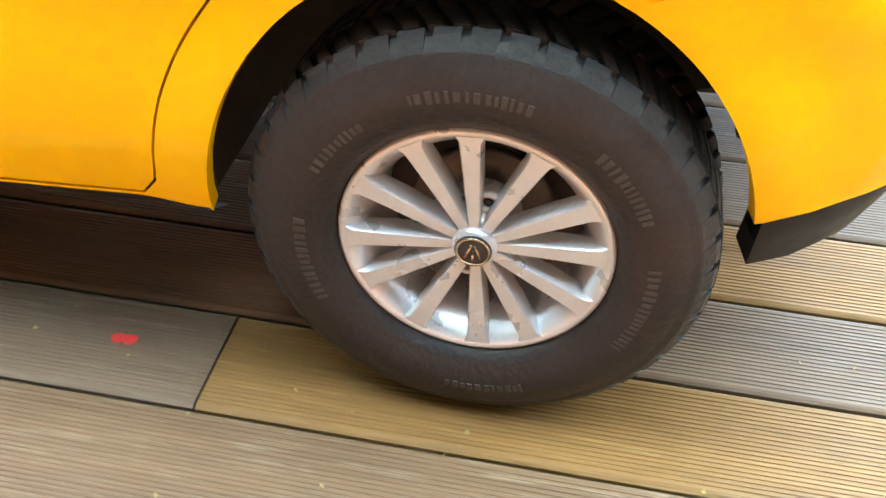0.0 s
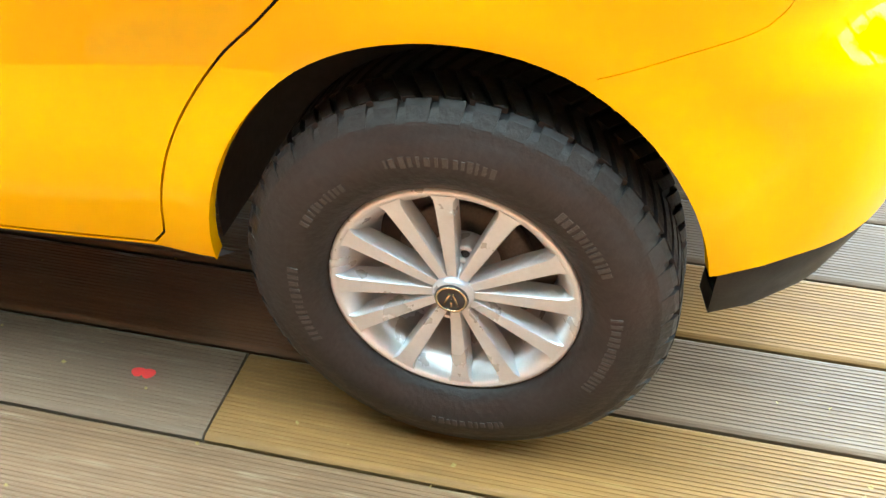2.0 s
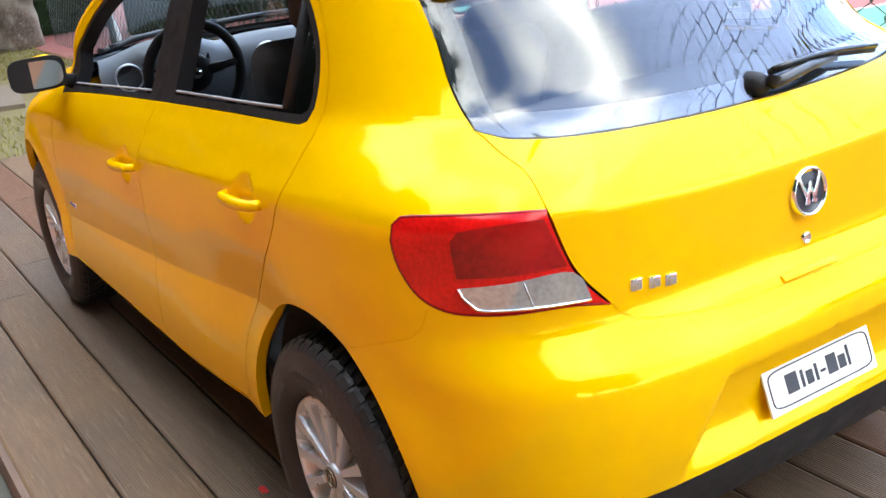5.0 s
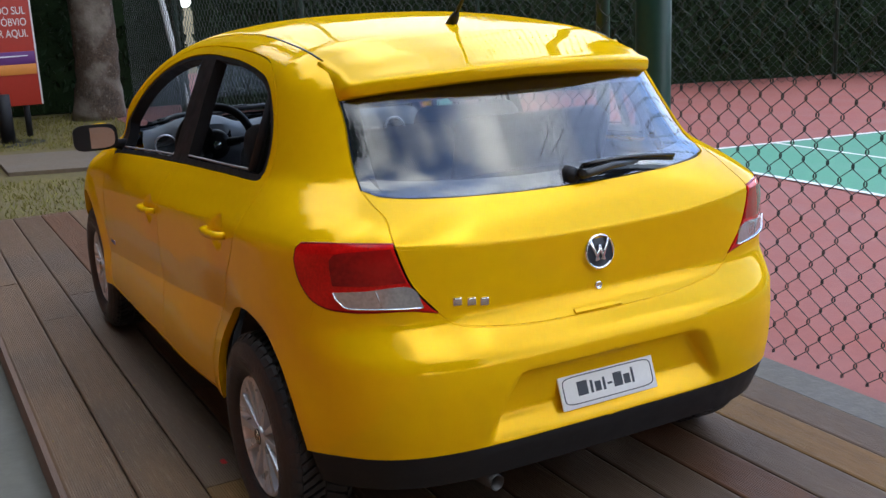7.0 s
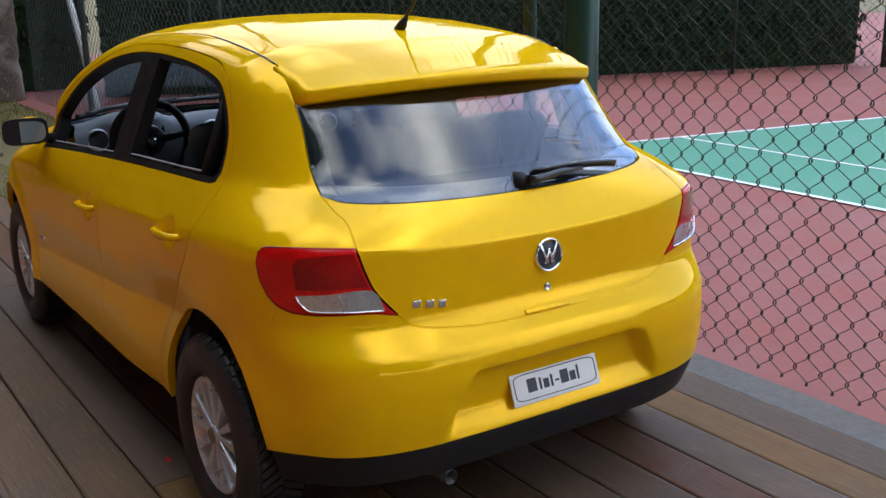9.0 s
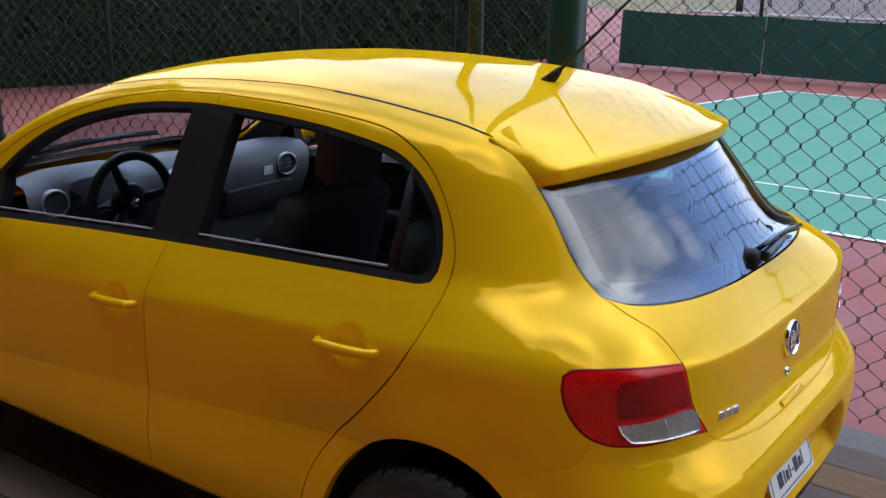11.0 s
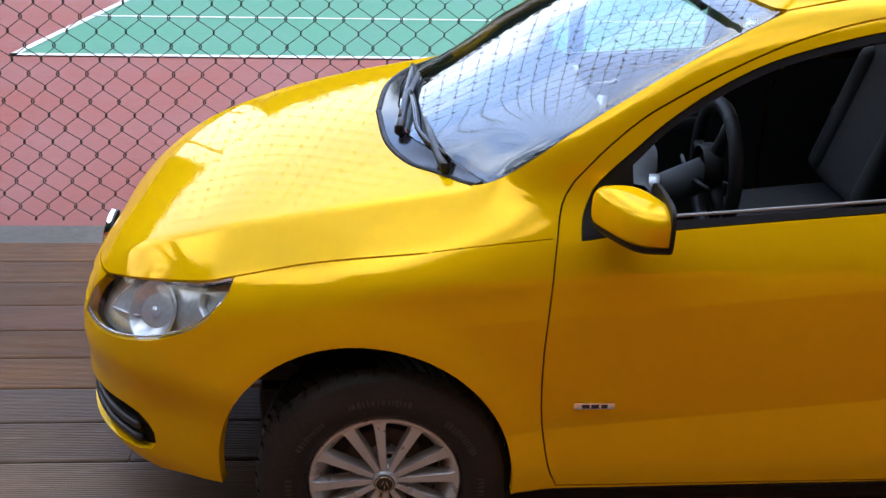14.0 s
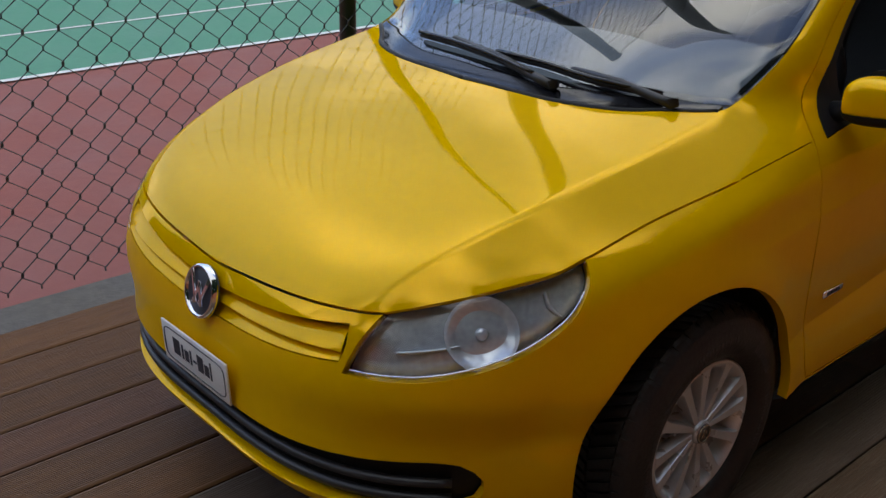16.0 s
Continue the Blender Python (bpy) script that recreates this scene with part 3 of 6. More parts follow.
wires = part("wire_mesh", *mesh_wires((X0, FENCE_Y, 0), (1, 0, 0), X1 - X0, Z1 - Z0, CELL, 0.0025, Z0), WIRE, fence, "woven dark green wire mesh")
tagged(wires, kind="stuff")
for px in (-7.1, -4.12, -1.11):
    v, f = tube([(px, FENCE_Y + 0.03, GROUND), (px, FENCE_Y + 0.03, 3.3)], 0.025, 14)
    part("post", v, f, POST, fence)
v, f = tube([(X0, FENCE_Y + 0.03, 3.2), (X1, FENCE_Y + 0.03, 3.2)], 0.005, 8)
part("tension_wire", v, f, POST, fence)
pole = part("lamp_pole", *tube([(-0.69, 1.03, -0.002), (-0.69, 1.03, 0.25), (-0.69, 1.03, 4.6)], [0.062, 0.058, 0.05], 24), POST)
tagged(pole, "thick dark green steel pole beside the fence", "pole")


def far_fence(name, a, b, height, label):
    d = Vector((b[0] - a[0], b[1] - a[1], 0))
    shapes = []
    n = max(2, int(d.length / 2.0))
    for i in range(n + 1):
        p = Vector((*a, GROUND)) + d * i / n
        shapes.append(tube([p, p + Vector((0, 0, height))], 0.025, 8))
    shapes.append(tube([Vector((*a, height - 0.1)), Vector((*b, height - 0.1))], 0.018, 8))
    frame_ob = new(name)
    tagged(frame_ob, label, "fence", kind="structure")
    for s in shapes:
        part("post", *s, POST, frame_ob)
    w = part("wire_mesh", *mesh_wires((*a, 0), d, d.length, height, 0.11, 0.0035, GROUND), WIRE, frame_ob)
    tagged(w, kind="stuff")
    return frame_ob


far_fence("far_fence", (-8.5, 2.6), (-5.8, 10.5), 2.6, "green chain-link fence along the end of the court")
far_fence("back_fence", (-5.8, 10.55), (6.0, 10.55), 2.4, "green chain-link fence behind the court")

# ---- hedges, trees and the distance ----


def leaf_mass(name, spine, depth, height, count, size, label, seed):
    """A clipped hedge: a dark core under thousands of small leaves along a line."""
    r = random.Random(seed)
    a, b = Vector((*spine[0], 0)), Vector((*spine[1], 0))
    d = b - a
    n = Vector((-d.y, d.x, 0)).normalized()
    verts, faces = [], []
    for _ in range(count):
        u, h = r.random(), r.random() ** 0.85
        out = depth * (0.42 + 0.10 * noise.noise(Vector((u * d.length * 1.3, h * 3.0, seed)))) * (1 if r.random() < 0.62 else -1)
        if h > 0.95:
            out *= r.uniform(-1, 1)
        p = a + d * u + n * out + Vector((0, 0, GROUND + 0.02 + h * height * (1 + 0.05 * noise.noise(Vector((u * d.length, seed, 0))))))
        t = Euler((r.uniform(0, 6.3), r.uniform(0, 6.3), r.uniform(0, 6.3))).to_matrix()
        s = size * r.uniform(0.6, 1.4)
        k = len(verts)
        verts += [p + t @ Vector(q) for q in ((-s, 0, 0), (0, -s * 0.45, s * 0.1), (s, 0, 0), (0, s * 0.45, s * 0.1))]
        faces += [(k, k + 1, k + 2), (k, k + 2, k + 3)]
    hedge = new(name)
    hedge.location = (0, 0, GROUND)
    tagged(hedge, label, "hedge", kind="stuff")
    lv = part("leaves", [v - Vector((0, 0, GROUND)) for v in verts], faces, LEAF, hedge, smooth=False)
    core = brick_bm((d.length, depth * 0.7, height * 0.94), (a + d / 2) + Vector((0, 0, height * 0.47)), Euler((0, 0, math.atan2(d.y, d.x))).to_matrix(), 0.05)
    from_bm("core", core, LEAF, hedge)
    return hedge


leaf_mass("hedge", ((-9.6, 2.0), (-6.6, 10.8)), 0.9, 2.9, 26000, 0.05, "tall dark green clipped hedge behind the court fence", 3)
leaf_mass("hedge", ((-12.4, -5.5), (-11.0, 2.2)), 1.4, 5.0, 26000, 0.05, "dark green hedge behind the lawn", 5)
tarp = new("windbreak")
tarp.location = (0, 0, GROUND)
tagged(tarp, "dark green windbreak cloth along the back fence", "windbreak")
for i in range(6):
    x0 = -5.2 + i * 1.87
    cloth = [(x0 + 1.86 * u / 12, 10.41 + 0.02 * math.sin(u * 1.7 + i) + 0.01 * v, 0.05 + v * (0.67 - 0.02 * math.sin(math.pi * u / 12)) / 4) for u in range(13) for v in range(5)]
    back = [(x, y + 0.006, z) for x, y, z in cloth]
    faces = [(u * 5 + v, u * 5 + v + 5, u * 5 + v + 6, u * 5 + v + 1) for u in range(12) for v in range(4)]
    part("cloth", cloth + back, faces + [tuple(k + 65 for k in f[::-1]) for f in faces], TARP, tarp)
wall = slab("garden_wall", -5.5, 14.0, 15.5, 15.7, GROUND, 1.2, PALE, label="pale rendered wall beyond the court", kind="structure")
rail = new("railing")
tagged(rail, "white metal railing beyond the court", "railing")
for i in range(14):
    part("post", *tube([(-5.5 + i * 1.2, 13.2, GROUND), (-5.5 + i * 1.2, 13.2, 1.3)], 0.03, 8), PALE, rail)
for h in (0.5, 0.9, 1.3):
    part("bar", *tube([(-5.5, 13.2, h), (10.1, 13.2, h)], 0.025, 8), PALE, rail)
leaf_mass("hedge", ((-6, 17.0), (16, 17.0)), 1.6, 3.2, 14000, 0.09, "green shrubs beyond the pale wall", 9)
# out of view: stands in for the red-brown surroundings mirrored in the doors
wall_south = slab("wall_south", -20, 14, -4.7, -4.5, GROUND - 0.1, 1.45, TERRACOTTA, label="plain terracotta rendered wall behind the path", kind="structure")
leaf_mass("hedge", ((-20, -5.4), (20, -5.4)), 1.2, 2.6, 20000, 0.09, "dark green hedge behind the path", 11)


def shade_tree(x, y, height, spread, seed):
    """A broad tree: tapered trunk, limbs into clumps, and a crown of many leaves with gaps."""
    r = random.Random(seed)
    tree = new("shade_tree")
    tree.location = (x, y, GROUND)
    tagged(tree, "tall dark green shade tree out of view, for shade and reflections", "tree", group="shade trees")
    top = Vector((r.uniform(-0.3, 0.3), r.uniform(-0.2, 0.2), height * 0.5))
    part("trunk", *tube([(0, 0, -0.05), top * 0.3, top * 0.65 + Vector((0.1, 0, 0)), top], [0.24, 0.19, 0.16, 0.12], 10), BARK, tree)
    clumps = []
    for i in range(20):
        a, u = i * 2.4 + r.uniform(-0.4, 0.4), r.uniform(0.30, 1.0)
        c = Vector((math.cos(a) * spread * 0.62 * (1.25 - 0.7 * u), math.sin(a) * spread * 0.45, height * u))
        clumps.append((c, spread * r.uniform(0.34, 0.50)))
        if i % 2 == 0:
            part("limb", *tube([top * 0.8, (top + c) / 2 - Vector((0, 0, 0.2)), c], [0.08, 0.06, 0.03], 7), BARK, tree)
    verts, faces = [], []
    for c, rad in clumps:
        bm = bmesh.new()
        bmesh.ops.create_icosphere(bm, subdivisions=2, radius=rad * 0.78)
        for v in bm.verts:
            v.co *= 1 + 0.35 * noise.noise(v.co * 1.8 + c)
        bm.verts.index_update()
        k = len(verts)
        verts += [c + v.co for v in bm.verts]
        faces += [tuple(k + v.index for v in f.verts) for f in bm.faces]
        bm.free()
        for _ in range(420):
            d = Vector((r.gauss(0, 1), r.gauss(0, 1), r.gauss(0, 1))).normalized()
            p = c + d * rad * (0.72 + 0.5 * r.random() + 0.25 * noise.noise(d * 2.2 + c))
            t = Euler((r.uniform(0, 6.3), r.uniform(0, 6.3), r.uniform(0, 6.3))).to_matrix()
            s = r.uniform(0.07, 0.15)
            k = len(verts)
            verts += [p + t @ Vector(q) for q in ((-s, 0, 0), (0, -s * 0.45, s * 0.1), (s, 0, 0), (0, s * 0.45, s * 0.1))]
            faces += [(k, k + 1, k + 2), (k, k + 2, k + 3)]
    part("crown", verts, faces, LEAF, tree, smooth=False)


tr = random.Random(31)
for i in range(13):
    shade_tree(-15 + i * 2.35 + tr.uniform(-0.4, 0.4), -5.9 + tr.uniform(-0.5, 0.3), tr.uniform(9.5, 12.0), tr.uniform(2.6, 3.2), 40 + i)
# an unseen tree, added to darken the car's near side
for x, y in ((-9.4, -3.2),):
    shade_tree(x, y, tr.uniform(7.5, 8.5), 2.7, int(90 - x * 5))
# unseen trees, added to give the tail dark reflections
for x, y in ((8.8, -3.4), (9.3, -0.9), (10.6, 1.2)):
    shade_tree(x, y, tr.uniform(5.0, 6.5), 2.0, int(60 + x * 7))


def palm(x, y, r, height, label):
    tree = new("palm_tree")
    tree.location = (x, y, GROUND)
    tagged(tree, label, "tree")
    rr = random.Random(4)
    pts, rad = [], []
    for i in range(60):
        h = i / 59 * height
        pts.append((0.05 * math.sin(h), 0.04 * math.sin(h * 1.7), h - 0.02))
        rad.append(r * (1.28 - 0.28 * min(h / 0.5, 1)) * (1 + 0.035 * math.sin(h * 26) + rr.uniform(-0.015, 0.015)))
    part("trunk", *tube(pts, rad, 26), BARK, tree)
    verts, faces = [], []
    for i in range(22):
        a, droop = i * 2.4, rr.uniform(0.2, 1.1)
        last = None
        for k in range(14):
            u = k / 13 * 2.6
            p = Vector((math.cos(a) * u, math.sin(a) * u, height + 0.6 * math.sin(u * 1.1) - droop * u * u * 0.25))
            if last is not None:
                side = (p - last).cross(Vector((0, 0, 1))).normalized()
                for sgn in (-1, 1):
                    tip = p + side * sgn * 0.5 * math.sin(math.pi * min(0.15 + k / 14, 0.95)) - Vector((0, 0, 0.18))
                    q = len(verts)
                    verts += [last, p, tip]
                    faces.append((q, q + 1, q + 2))
            last = p
    part("crown", verts, faces, LEAF, tree, smooth=False)
    return tree


palm(-9.9, 0.92, 0.23, 6.5, "thick grey-brown palm trunk on the lawn beside the fence")
pv = part("paving_slab", *joined(([(-7.35, -0.42, GROUND), (-7.1, 0.36, GROUND), (-6.05, 0.20, GROUND), (-6.25, -0.42, GROUND), (-7.35, -0.42, -0.07), (-7.1, 0.36, -0.07), (-6.05, 0.20, -0.07), (-6.25, -0.42, -0.07)], [(4, 7, 6, 5), (0, 1, 5, 4), (1, 2, 6, 5), (2, 3, 7, 6), (3, 0, 4, 7)])), SLAB, smooth=False)
tagged(pv, "pale flat paving slab lying in the grass", "slab")
stay = part("stay_pole", *tube([(-7.2, 1.25, GROUND), (-9.2, 1.35, 2.6)], 0.03, 10), PALE)
tagged(stay, "pale leaning steel stay behind the fence", "pole")

# grass blades on the lawn that lies ahead of the deck
gv, gf = [], []
gr = random.Random(12)
for _ in range(26000):
    x, y = gr.uniform(-10.5, -4.05), gr.uniform(-2.6, 1.05)
    if noise.noise(Vector((x * 0.9, y * 0.9, 2))) < -0.18 or (-7.4 < x < -6.0 and -0.45 < y < 0.4):
        continue
    h, a, s = gr.uniform(0.012, 0.04), gr.uniform(0, 6.3), gr.uniform(0.003, 0.006)
    k = len(gv)
    lean = Vector((gr.uniform(-0.02, 0.02), gr.uniform(-0.02, 0.02), h))
    p = Vector((x, y, GROUND))
    gv += [p + Vector((math.cos(a) * s, math.sin(a) * s, 0)), p - Vector((math.cos(a) * s, math.sin(a) * s, 0)), p + lean]
    gf.append((k, k + 1, k + 2))
lawn = part("grass", gv, gf, BLADE, smooth=False)
tagged(lawn, "short dry yellow-green grass", "grass", kind="stuff")


def table(pairs, soft):
    """A smooth curve through pairs of (place, value)."""
    a = np.array(pairs, float)
    lo, hi = a[0, 0] - 0.3, a[-1, 0] + 0.3
    u = np.linspace(lo, hi, 900)
    xs = np.r_[lo, a[:, 0], hi]
    s0 = (a[1, 1] - a[0, 1]) / (a[1, 0] - a[0, 0])
    s1 = (a[-1, 1] - a[-2, 1]) / (a[-1, 0] - a[-2, 0])
    v = np.interp(u, xs, np.r_[a[0, 1] - 0.3 * s0, a[:, 1], a[-1, 1] + 0.3 * s1])
    n = max(3, int(soft / (hi - lo) * 900)) | 1
    for _ in range(2):
        p = np.r_[2 * v[0] - v[n // 2:0:-1], v, 2 * v[-1] - v[-2:-n // 2 - 1:-1]]
        v = np.convolve(p, np.ones(n) / n, "valid")
    return lambda t: np.interp(t, u, v)


def smax(a, b, k):
    h = np.maximum(k - np.abs(a - b), 0) / k
    return np.maximum(a, b) + h * h * k / 4


def smin(a, b, k):
    return -smax(-a, -b, k)


def step(a, b, t):
    t = np.clip((t - a) / (b - a), 0, 1)
    return t * t * (3 - 2 * t)


half_width = table([(0.15, 0.575), (0.21, 0.590), (0.27, 0.593), (0.33, 0.592), (0.40, 0.588), (0.50, 0.583), (0.60, 0.577),
                    (0.655, 0.548), (0.70, 0.515), (0.75, 0.497), (0.85, 0.462), (0.92, 0.434), (0.99, 0.405), (1.05, 0.37)], 0.025)
nose = table([(0.14, -2.24), (0.17, -2.272), (0.20, -2.288), (0.25, -2.286), (0.31, -2.282), (0.37, -2.276), (0.42, -2.264), (0.47, -2.246),
              (0.52, -2.215), (0.57, -2.18), (0.63, -2.13)], 0.02)
tail_low = table([(0.14, 0.36), (0.20, 0.40), (0.26, 0.425), (0.33, 0.440), (0.40, 0.446), (0.455, 0.440), (0.487, 0.412), (0.515, 0.386), (0.56, 0.388), (0.61, 0.389)], 0.018)
tail_high = table([(0.52, 0.386), (0.56, 0.388), (0.645, 0.389), (0.69, 0.347), (0.735, 0.302), (0.80, 0.243), (0.86, 0.189), (0.92, 0.133), (0.98, 0.05)], 0.006)


def tail(z, y):
    """How far back the tail reaches: a shelf over the bumper, and a crisp fold across the tailgate that rises to its sides."""
    fold = z - 0.12 * np.minimum(y, 0.42) ** 2 * step(0.54, 0.60, z) * step(0.80, 0.70, z)
    u = step(0.55, 0.59, z)
    return tail_low(z) * (1 - u) + tail_high(fold) * u


def shoulder(x):
    """Height of the fold that runs along the side at the door handles."""
    return 0.657 + 0.0896 * x


LEDGE = 0.203


def swage(x, z):
    """What the two folds of the side add to its half width: each panel between them rolls inwards as it goes down."""
    s = z - shoulder(x)
    upper = np.where(s > 0, -0.16 * np.minimum(s, 0.035), -0.10 * np.minimum(-s, LEDGE) ** 2 / (2 * LEDGE))
    t = np.clip(-s - LEDGE, 0, 0.17)
    lower = 0.12 * t - 0.12 * t * t / (2 * 0.17)
    fade = step(-1.78, -1.45, x) * step(0.24, 0.05, x)
    return (upper + lower) * fade
screen = table([(0.60, -1.86), (0.68, -1.70), (0.72, -1.63), (0.80, -1.487), (0.90, -1.305), (0.96, -1.185), (1.02, -1.05)], 0.03)
bonnet_top = table([(-2.32, 0.43), (-2.26, 0.475), (-2.20, 0.522), (-2.10, 0.575), (-1.95, 0.630), (-1.80, 0.667), (-1.65, 0.695), (-1.5, 0.722), (-1.3, 0.76)], 0.08)
crease = table([(-2.2, 0.315), (-2.127, 0.347), (-2.05, 0.377), (-1.95, 0.404), (-1.86, 0.420), (-1.77, 0.430), (-1.6, 0.437), (-1.4, 0.44)], 0.05)
roof_top = table([(-1.5, 0.86), (-1.2, 0.965), (-1.05, 1.003), (-0.9, 1.026), (-0.7, 1.041), (-0.5, 1.044), (-0.3, 1.036), (-0.1, 1.014), (0.05, 0.988), (0.2, 0.955)], 0.08)


def bent(y, w, d, a, n):
    """How far a place lies outside a superellipse in plan, w wide and a deep."""
    d, w, a = np.maximum(d, 0), np.maximum(w, 0.05), np.maximum(a, 0.05)
    return ((np.abs(y / w) ** n + (d / a) ** n) ** (1 / n) - 1) * np.minimum(w, a)


def outside(x, y, z):
    """Metres, about, by which a place lies outside the car's skin."""
    y = np.abs(y)
    z = np.clip(z, 0.1, 1.2)
    w = half_width(z - 0.045 * step(-0.8, 0.2, x) + 0.012 * step(-0.9, -1.5, x) * step(0.72, 0.66, z) - 0.018 * step(-1.05, -1.30, x) * step(0.70, 0.76, z)) - 0.02 * step(-0.6, -0.1, x) * step(0.55, 0.4, z)
    # flares round the wheels
    for cx, cz in ((0.0, 0.232), (-1.733, 0.235)):
        d = np.hypot(x - cx, z - cz) - 0.247
        w = w + 0.010 * step(0.075, 0.0, d)
    nr = 4.4 - 1.8 * step(0.66, 0.76, z)
    w = w + swage(x, z)
    rear = bent(y, w, x + 0.15, tail(z, y) + 0.15, nr)
    front = bent(y, w, -1.45 - x + 0.018 * step(0.45, 0.0, y), -1.45 - nose(z), 2.8 + 0.4 * step(0.3, 0.4, z))
    crown = 0.022 * (y / 0.45) ** 2 + 0.5 * smax(y - crease(x), 0, 0.010)
    top = (z - bonnet_top(x) + crown) * 0.92
    xs = screen(z)
    bow = 0.40 * y * y + 2.0 * np.maximum(y - 0.40, 0) ** 2 + 0.062 * step(0.80, 0.67, z) * step(0.22, 0.42, y)
    glass = smax((xs + bow - x) * 0.6, (y - w) * 0.96, 0.025 + 0.09 * step(0.82, 0.68, z))
    glass = smax(glass, 0.62 - z, 0.02)
    low = smax(front, top, 0.035)
    f = smin(low, glass, 0.006 + 0.018 * step(0.38, 0.46, y))
    f = smax(f, rear, 0.01)
    f = smax(f, z - roof_top(x) + 0.026 * (y / 0.4) ** 2, 0.07)
    return f + dents(x, y, z)


HANDLES = ((-0.81, 0.566), (-0.178, 0.617))


def dents(x, y, z):
    """The hollows behind the door handles, and round the rear plate."""
    f = 0.0 * x
    for hx, hz in HANDLES:
        d = ((x - hx) / 0.043) ** 2 + ((z - hz) / 0.036) ** 2
        f = f + 0.0065 * step(1.15, 0.35, d) * (y > 0.4)
    edge = 0.215 + (0.40 - z) * 0.55
    f = f + 0.034 * step(edge + 0.012, edge - 0.022, y) * step(0.418, 0.398, z) * step(0.272, 0.335, z) * (x > 0.2)
    return f


# ---- the car ----
car = new("car")
tagged(car, "small glossy yellow five-door hatchback on silver wheels, windows open", "car")


def snap(p):
    return lift_round(round_at(np.array(p, float)))


def side_line(xz, gap=0.012, closed=False):
    return lift_side(smooth_line(xz, gap, closed))


def tail_line(yz, gap=0.012):
    return lift_tail(smooth_line(yz, gap))


def nose_line(yz, gap=0.012):
    return lift_nose(smooth_line(yz, gap))


SCREEN_EDGE = snap(smooth_line([(-1.06, -0.366, 0.958), (-1.132, -0.401, 0.940), (-1.221, -0.431, 0.903), (-1.310, -0.449, 0.852), (-1.400, -0.460, 0.794), (-1.444, -0.462, 0.762), (-1.494, -0.458, 0.727), (-1.530, -0.444, 0.703), (-1.555, -0.416, 0.684)]))
BONNET_BACK = snap(smooth_line([(-1.555, -0.416, 0.684), (-1.60, -0.474, 0.657), (-1.622, -0.527, 0.618)]))
BONNET_SIDE = snap(smooth_line([(-1.622, -0.527, 0.618), (-1.80, -0.512, 0.594), (-1.935, -0.502, 0.564)]))
LAMP_LOW = snap(smooth_line([(-1.935, -0.502, 0.564), (-1.950, -0.523, 0.536), (-1.985, -0.526, 0.495), (-2.04, -0.510, 0.461), (-2.10, -0.480, 0.438), (-2.16, -0.430, 0.422), (-2.20, -0.375, 0.416), (-2.226, -0.326, 0.414)]))
LAMP_IN = snap(smooth_line([(-2.226, -0.326, 0.414), (-2.206, -0.338, 0.457), (-2.175, -0.353, 0.498)]))
LAMP_TOP = snap(smooth_line([(-2.175, -0.353, 0.498), (-2.124, -0.410, 0.517), (-2.047, -0.463, 0.537), (-1.987, -0.490, 0.549), (-1.935, -0.502, 0.564)]))
BONNET_FRONT = snap(smooth_line([(-2.175, -0.353, 0.498), (-2.216, -0.234, 0.487), (-2.234, -0.110, 0.478), (-2.241, 0, 0.470)]))
TAIL_LOW = snap(smooth_line([(0.374, -0.342, 0.536), (0.363, -0.394, 0.546), (0.336, -0.461, 0.548), (0.312, -0.494, 0.550), (0.285, -0.520, 0.555), (0.256, -0.5375, 0.571), (0.233, -0.547, 0.603), (0.222, -0.548, 0.638), (0.219, -0.540, 0.655), (0.226, -0.531, 0.6635), (0.265, -0.505, 0.667), (0.303, -0.467, 0.667), (0.340, -0.402, 0.663)]))
TAIL_IN = snap(smooth_line([(0.340, -0.402, 0.663), (0.364, -0.386, 0.592), (0.374, -0.342, 0.536)]))
HATCH_SIDE = snap(smooth_line([(0.340, -0.402, 0.663), (0.296, -0.395, 0.698), (0.250, -0.399, 0.717), (0.206, -0.400, 0.738)]))
REAR_GLASS_SIDE = snap(smooth_line([(0.206, -0.400, 0.738), (0.176, -0.399, 0.762), (0.142, -0.394, 0.797), (0.098, -0.381, 0.853), (0.050, -0.373, 0.907)]))
ROOF_BACK = snap(smooth_line([(0.050, -0.373, 0.907), (0.010, -0.367, 0.940), (-0.040, -0.362, 0.963)]))
DITCH = snap(smooth_line([(-0.040, -0.362, 0.963), (-0.27, -0.356, 0.997), (-0.464, -0.344, 1.007), (-0.668, -0.348, 1.007), (-0.895, -0.356, 0.988), (-1.06, -0.366, 0.958)]))
BUMPER_TOP = tail_line([(-0.342, 0.536), (-0.331, 0.524), (-0.314, 0.512), (-0.282, 0.503), (-0.21, 0.494), (-0.13, 0.489), (0, 0.487)])

INTAKE_TOP = [(0, 0.268), (-0.20, 0.270), (-0.34, 0.278), (-0.42, 0.284)]
INTAKE = np.vstack([nose_line(INTAKE_TOP), nose_line([(-0.42, 0.284), (-0.452, 0.279), (-0.472, 0.252), (-0.466, 0.218), (-0.435, 0.202)]), nose_line([(-0.435, 0.202), (-0.30, 0.196), (0, 0.193)])])
ARCHES = ((-1.733, 0.235, 0.247), (0.0, 0.232, 0.247))
FRONT_ARC = arc(*ARCHES[0], -99, 96)
FRONT_ARC[:, 0] = np.where(FRONT_ARC[:, 0] < -1.733, -1.733 + (FRONT_ARC[:, 0] + 1.733) * 0.95, FRONT_ARC[:, 0])
ARCH_FRONT = lift_side(FRONT_ARC)
REAR_ARC = arc(*ARCHES[1], -93, 81)
REAR_ARC[:, 0] *= np.where(REAR_ARC[:, 0] > 0, 0.955, 0.985)
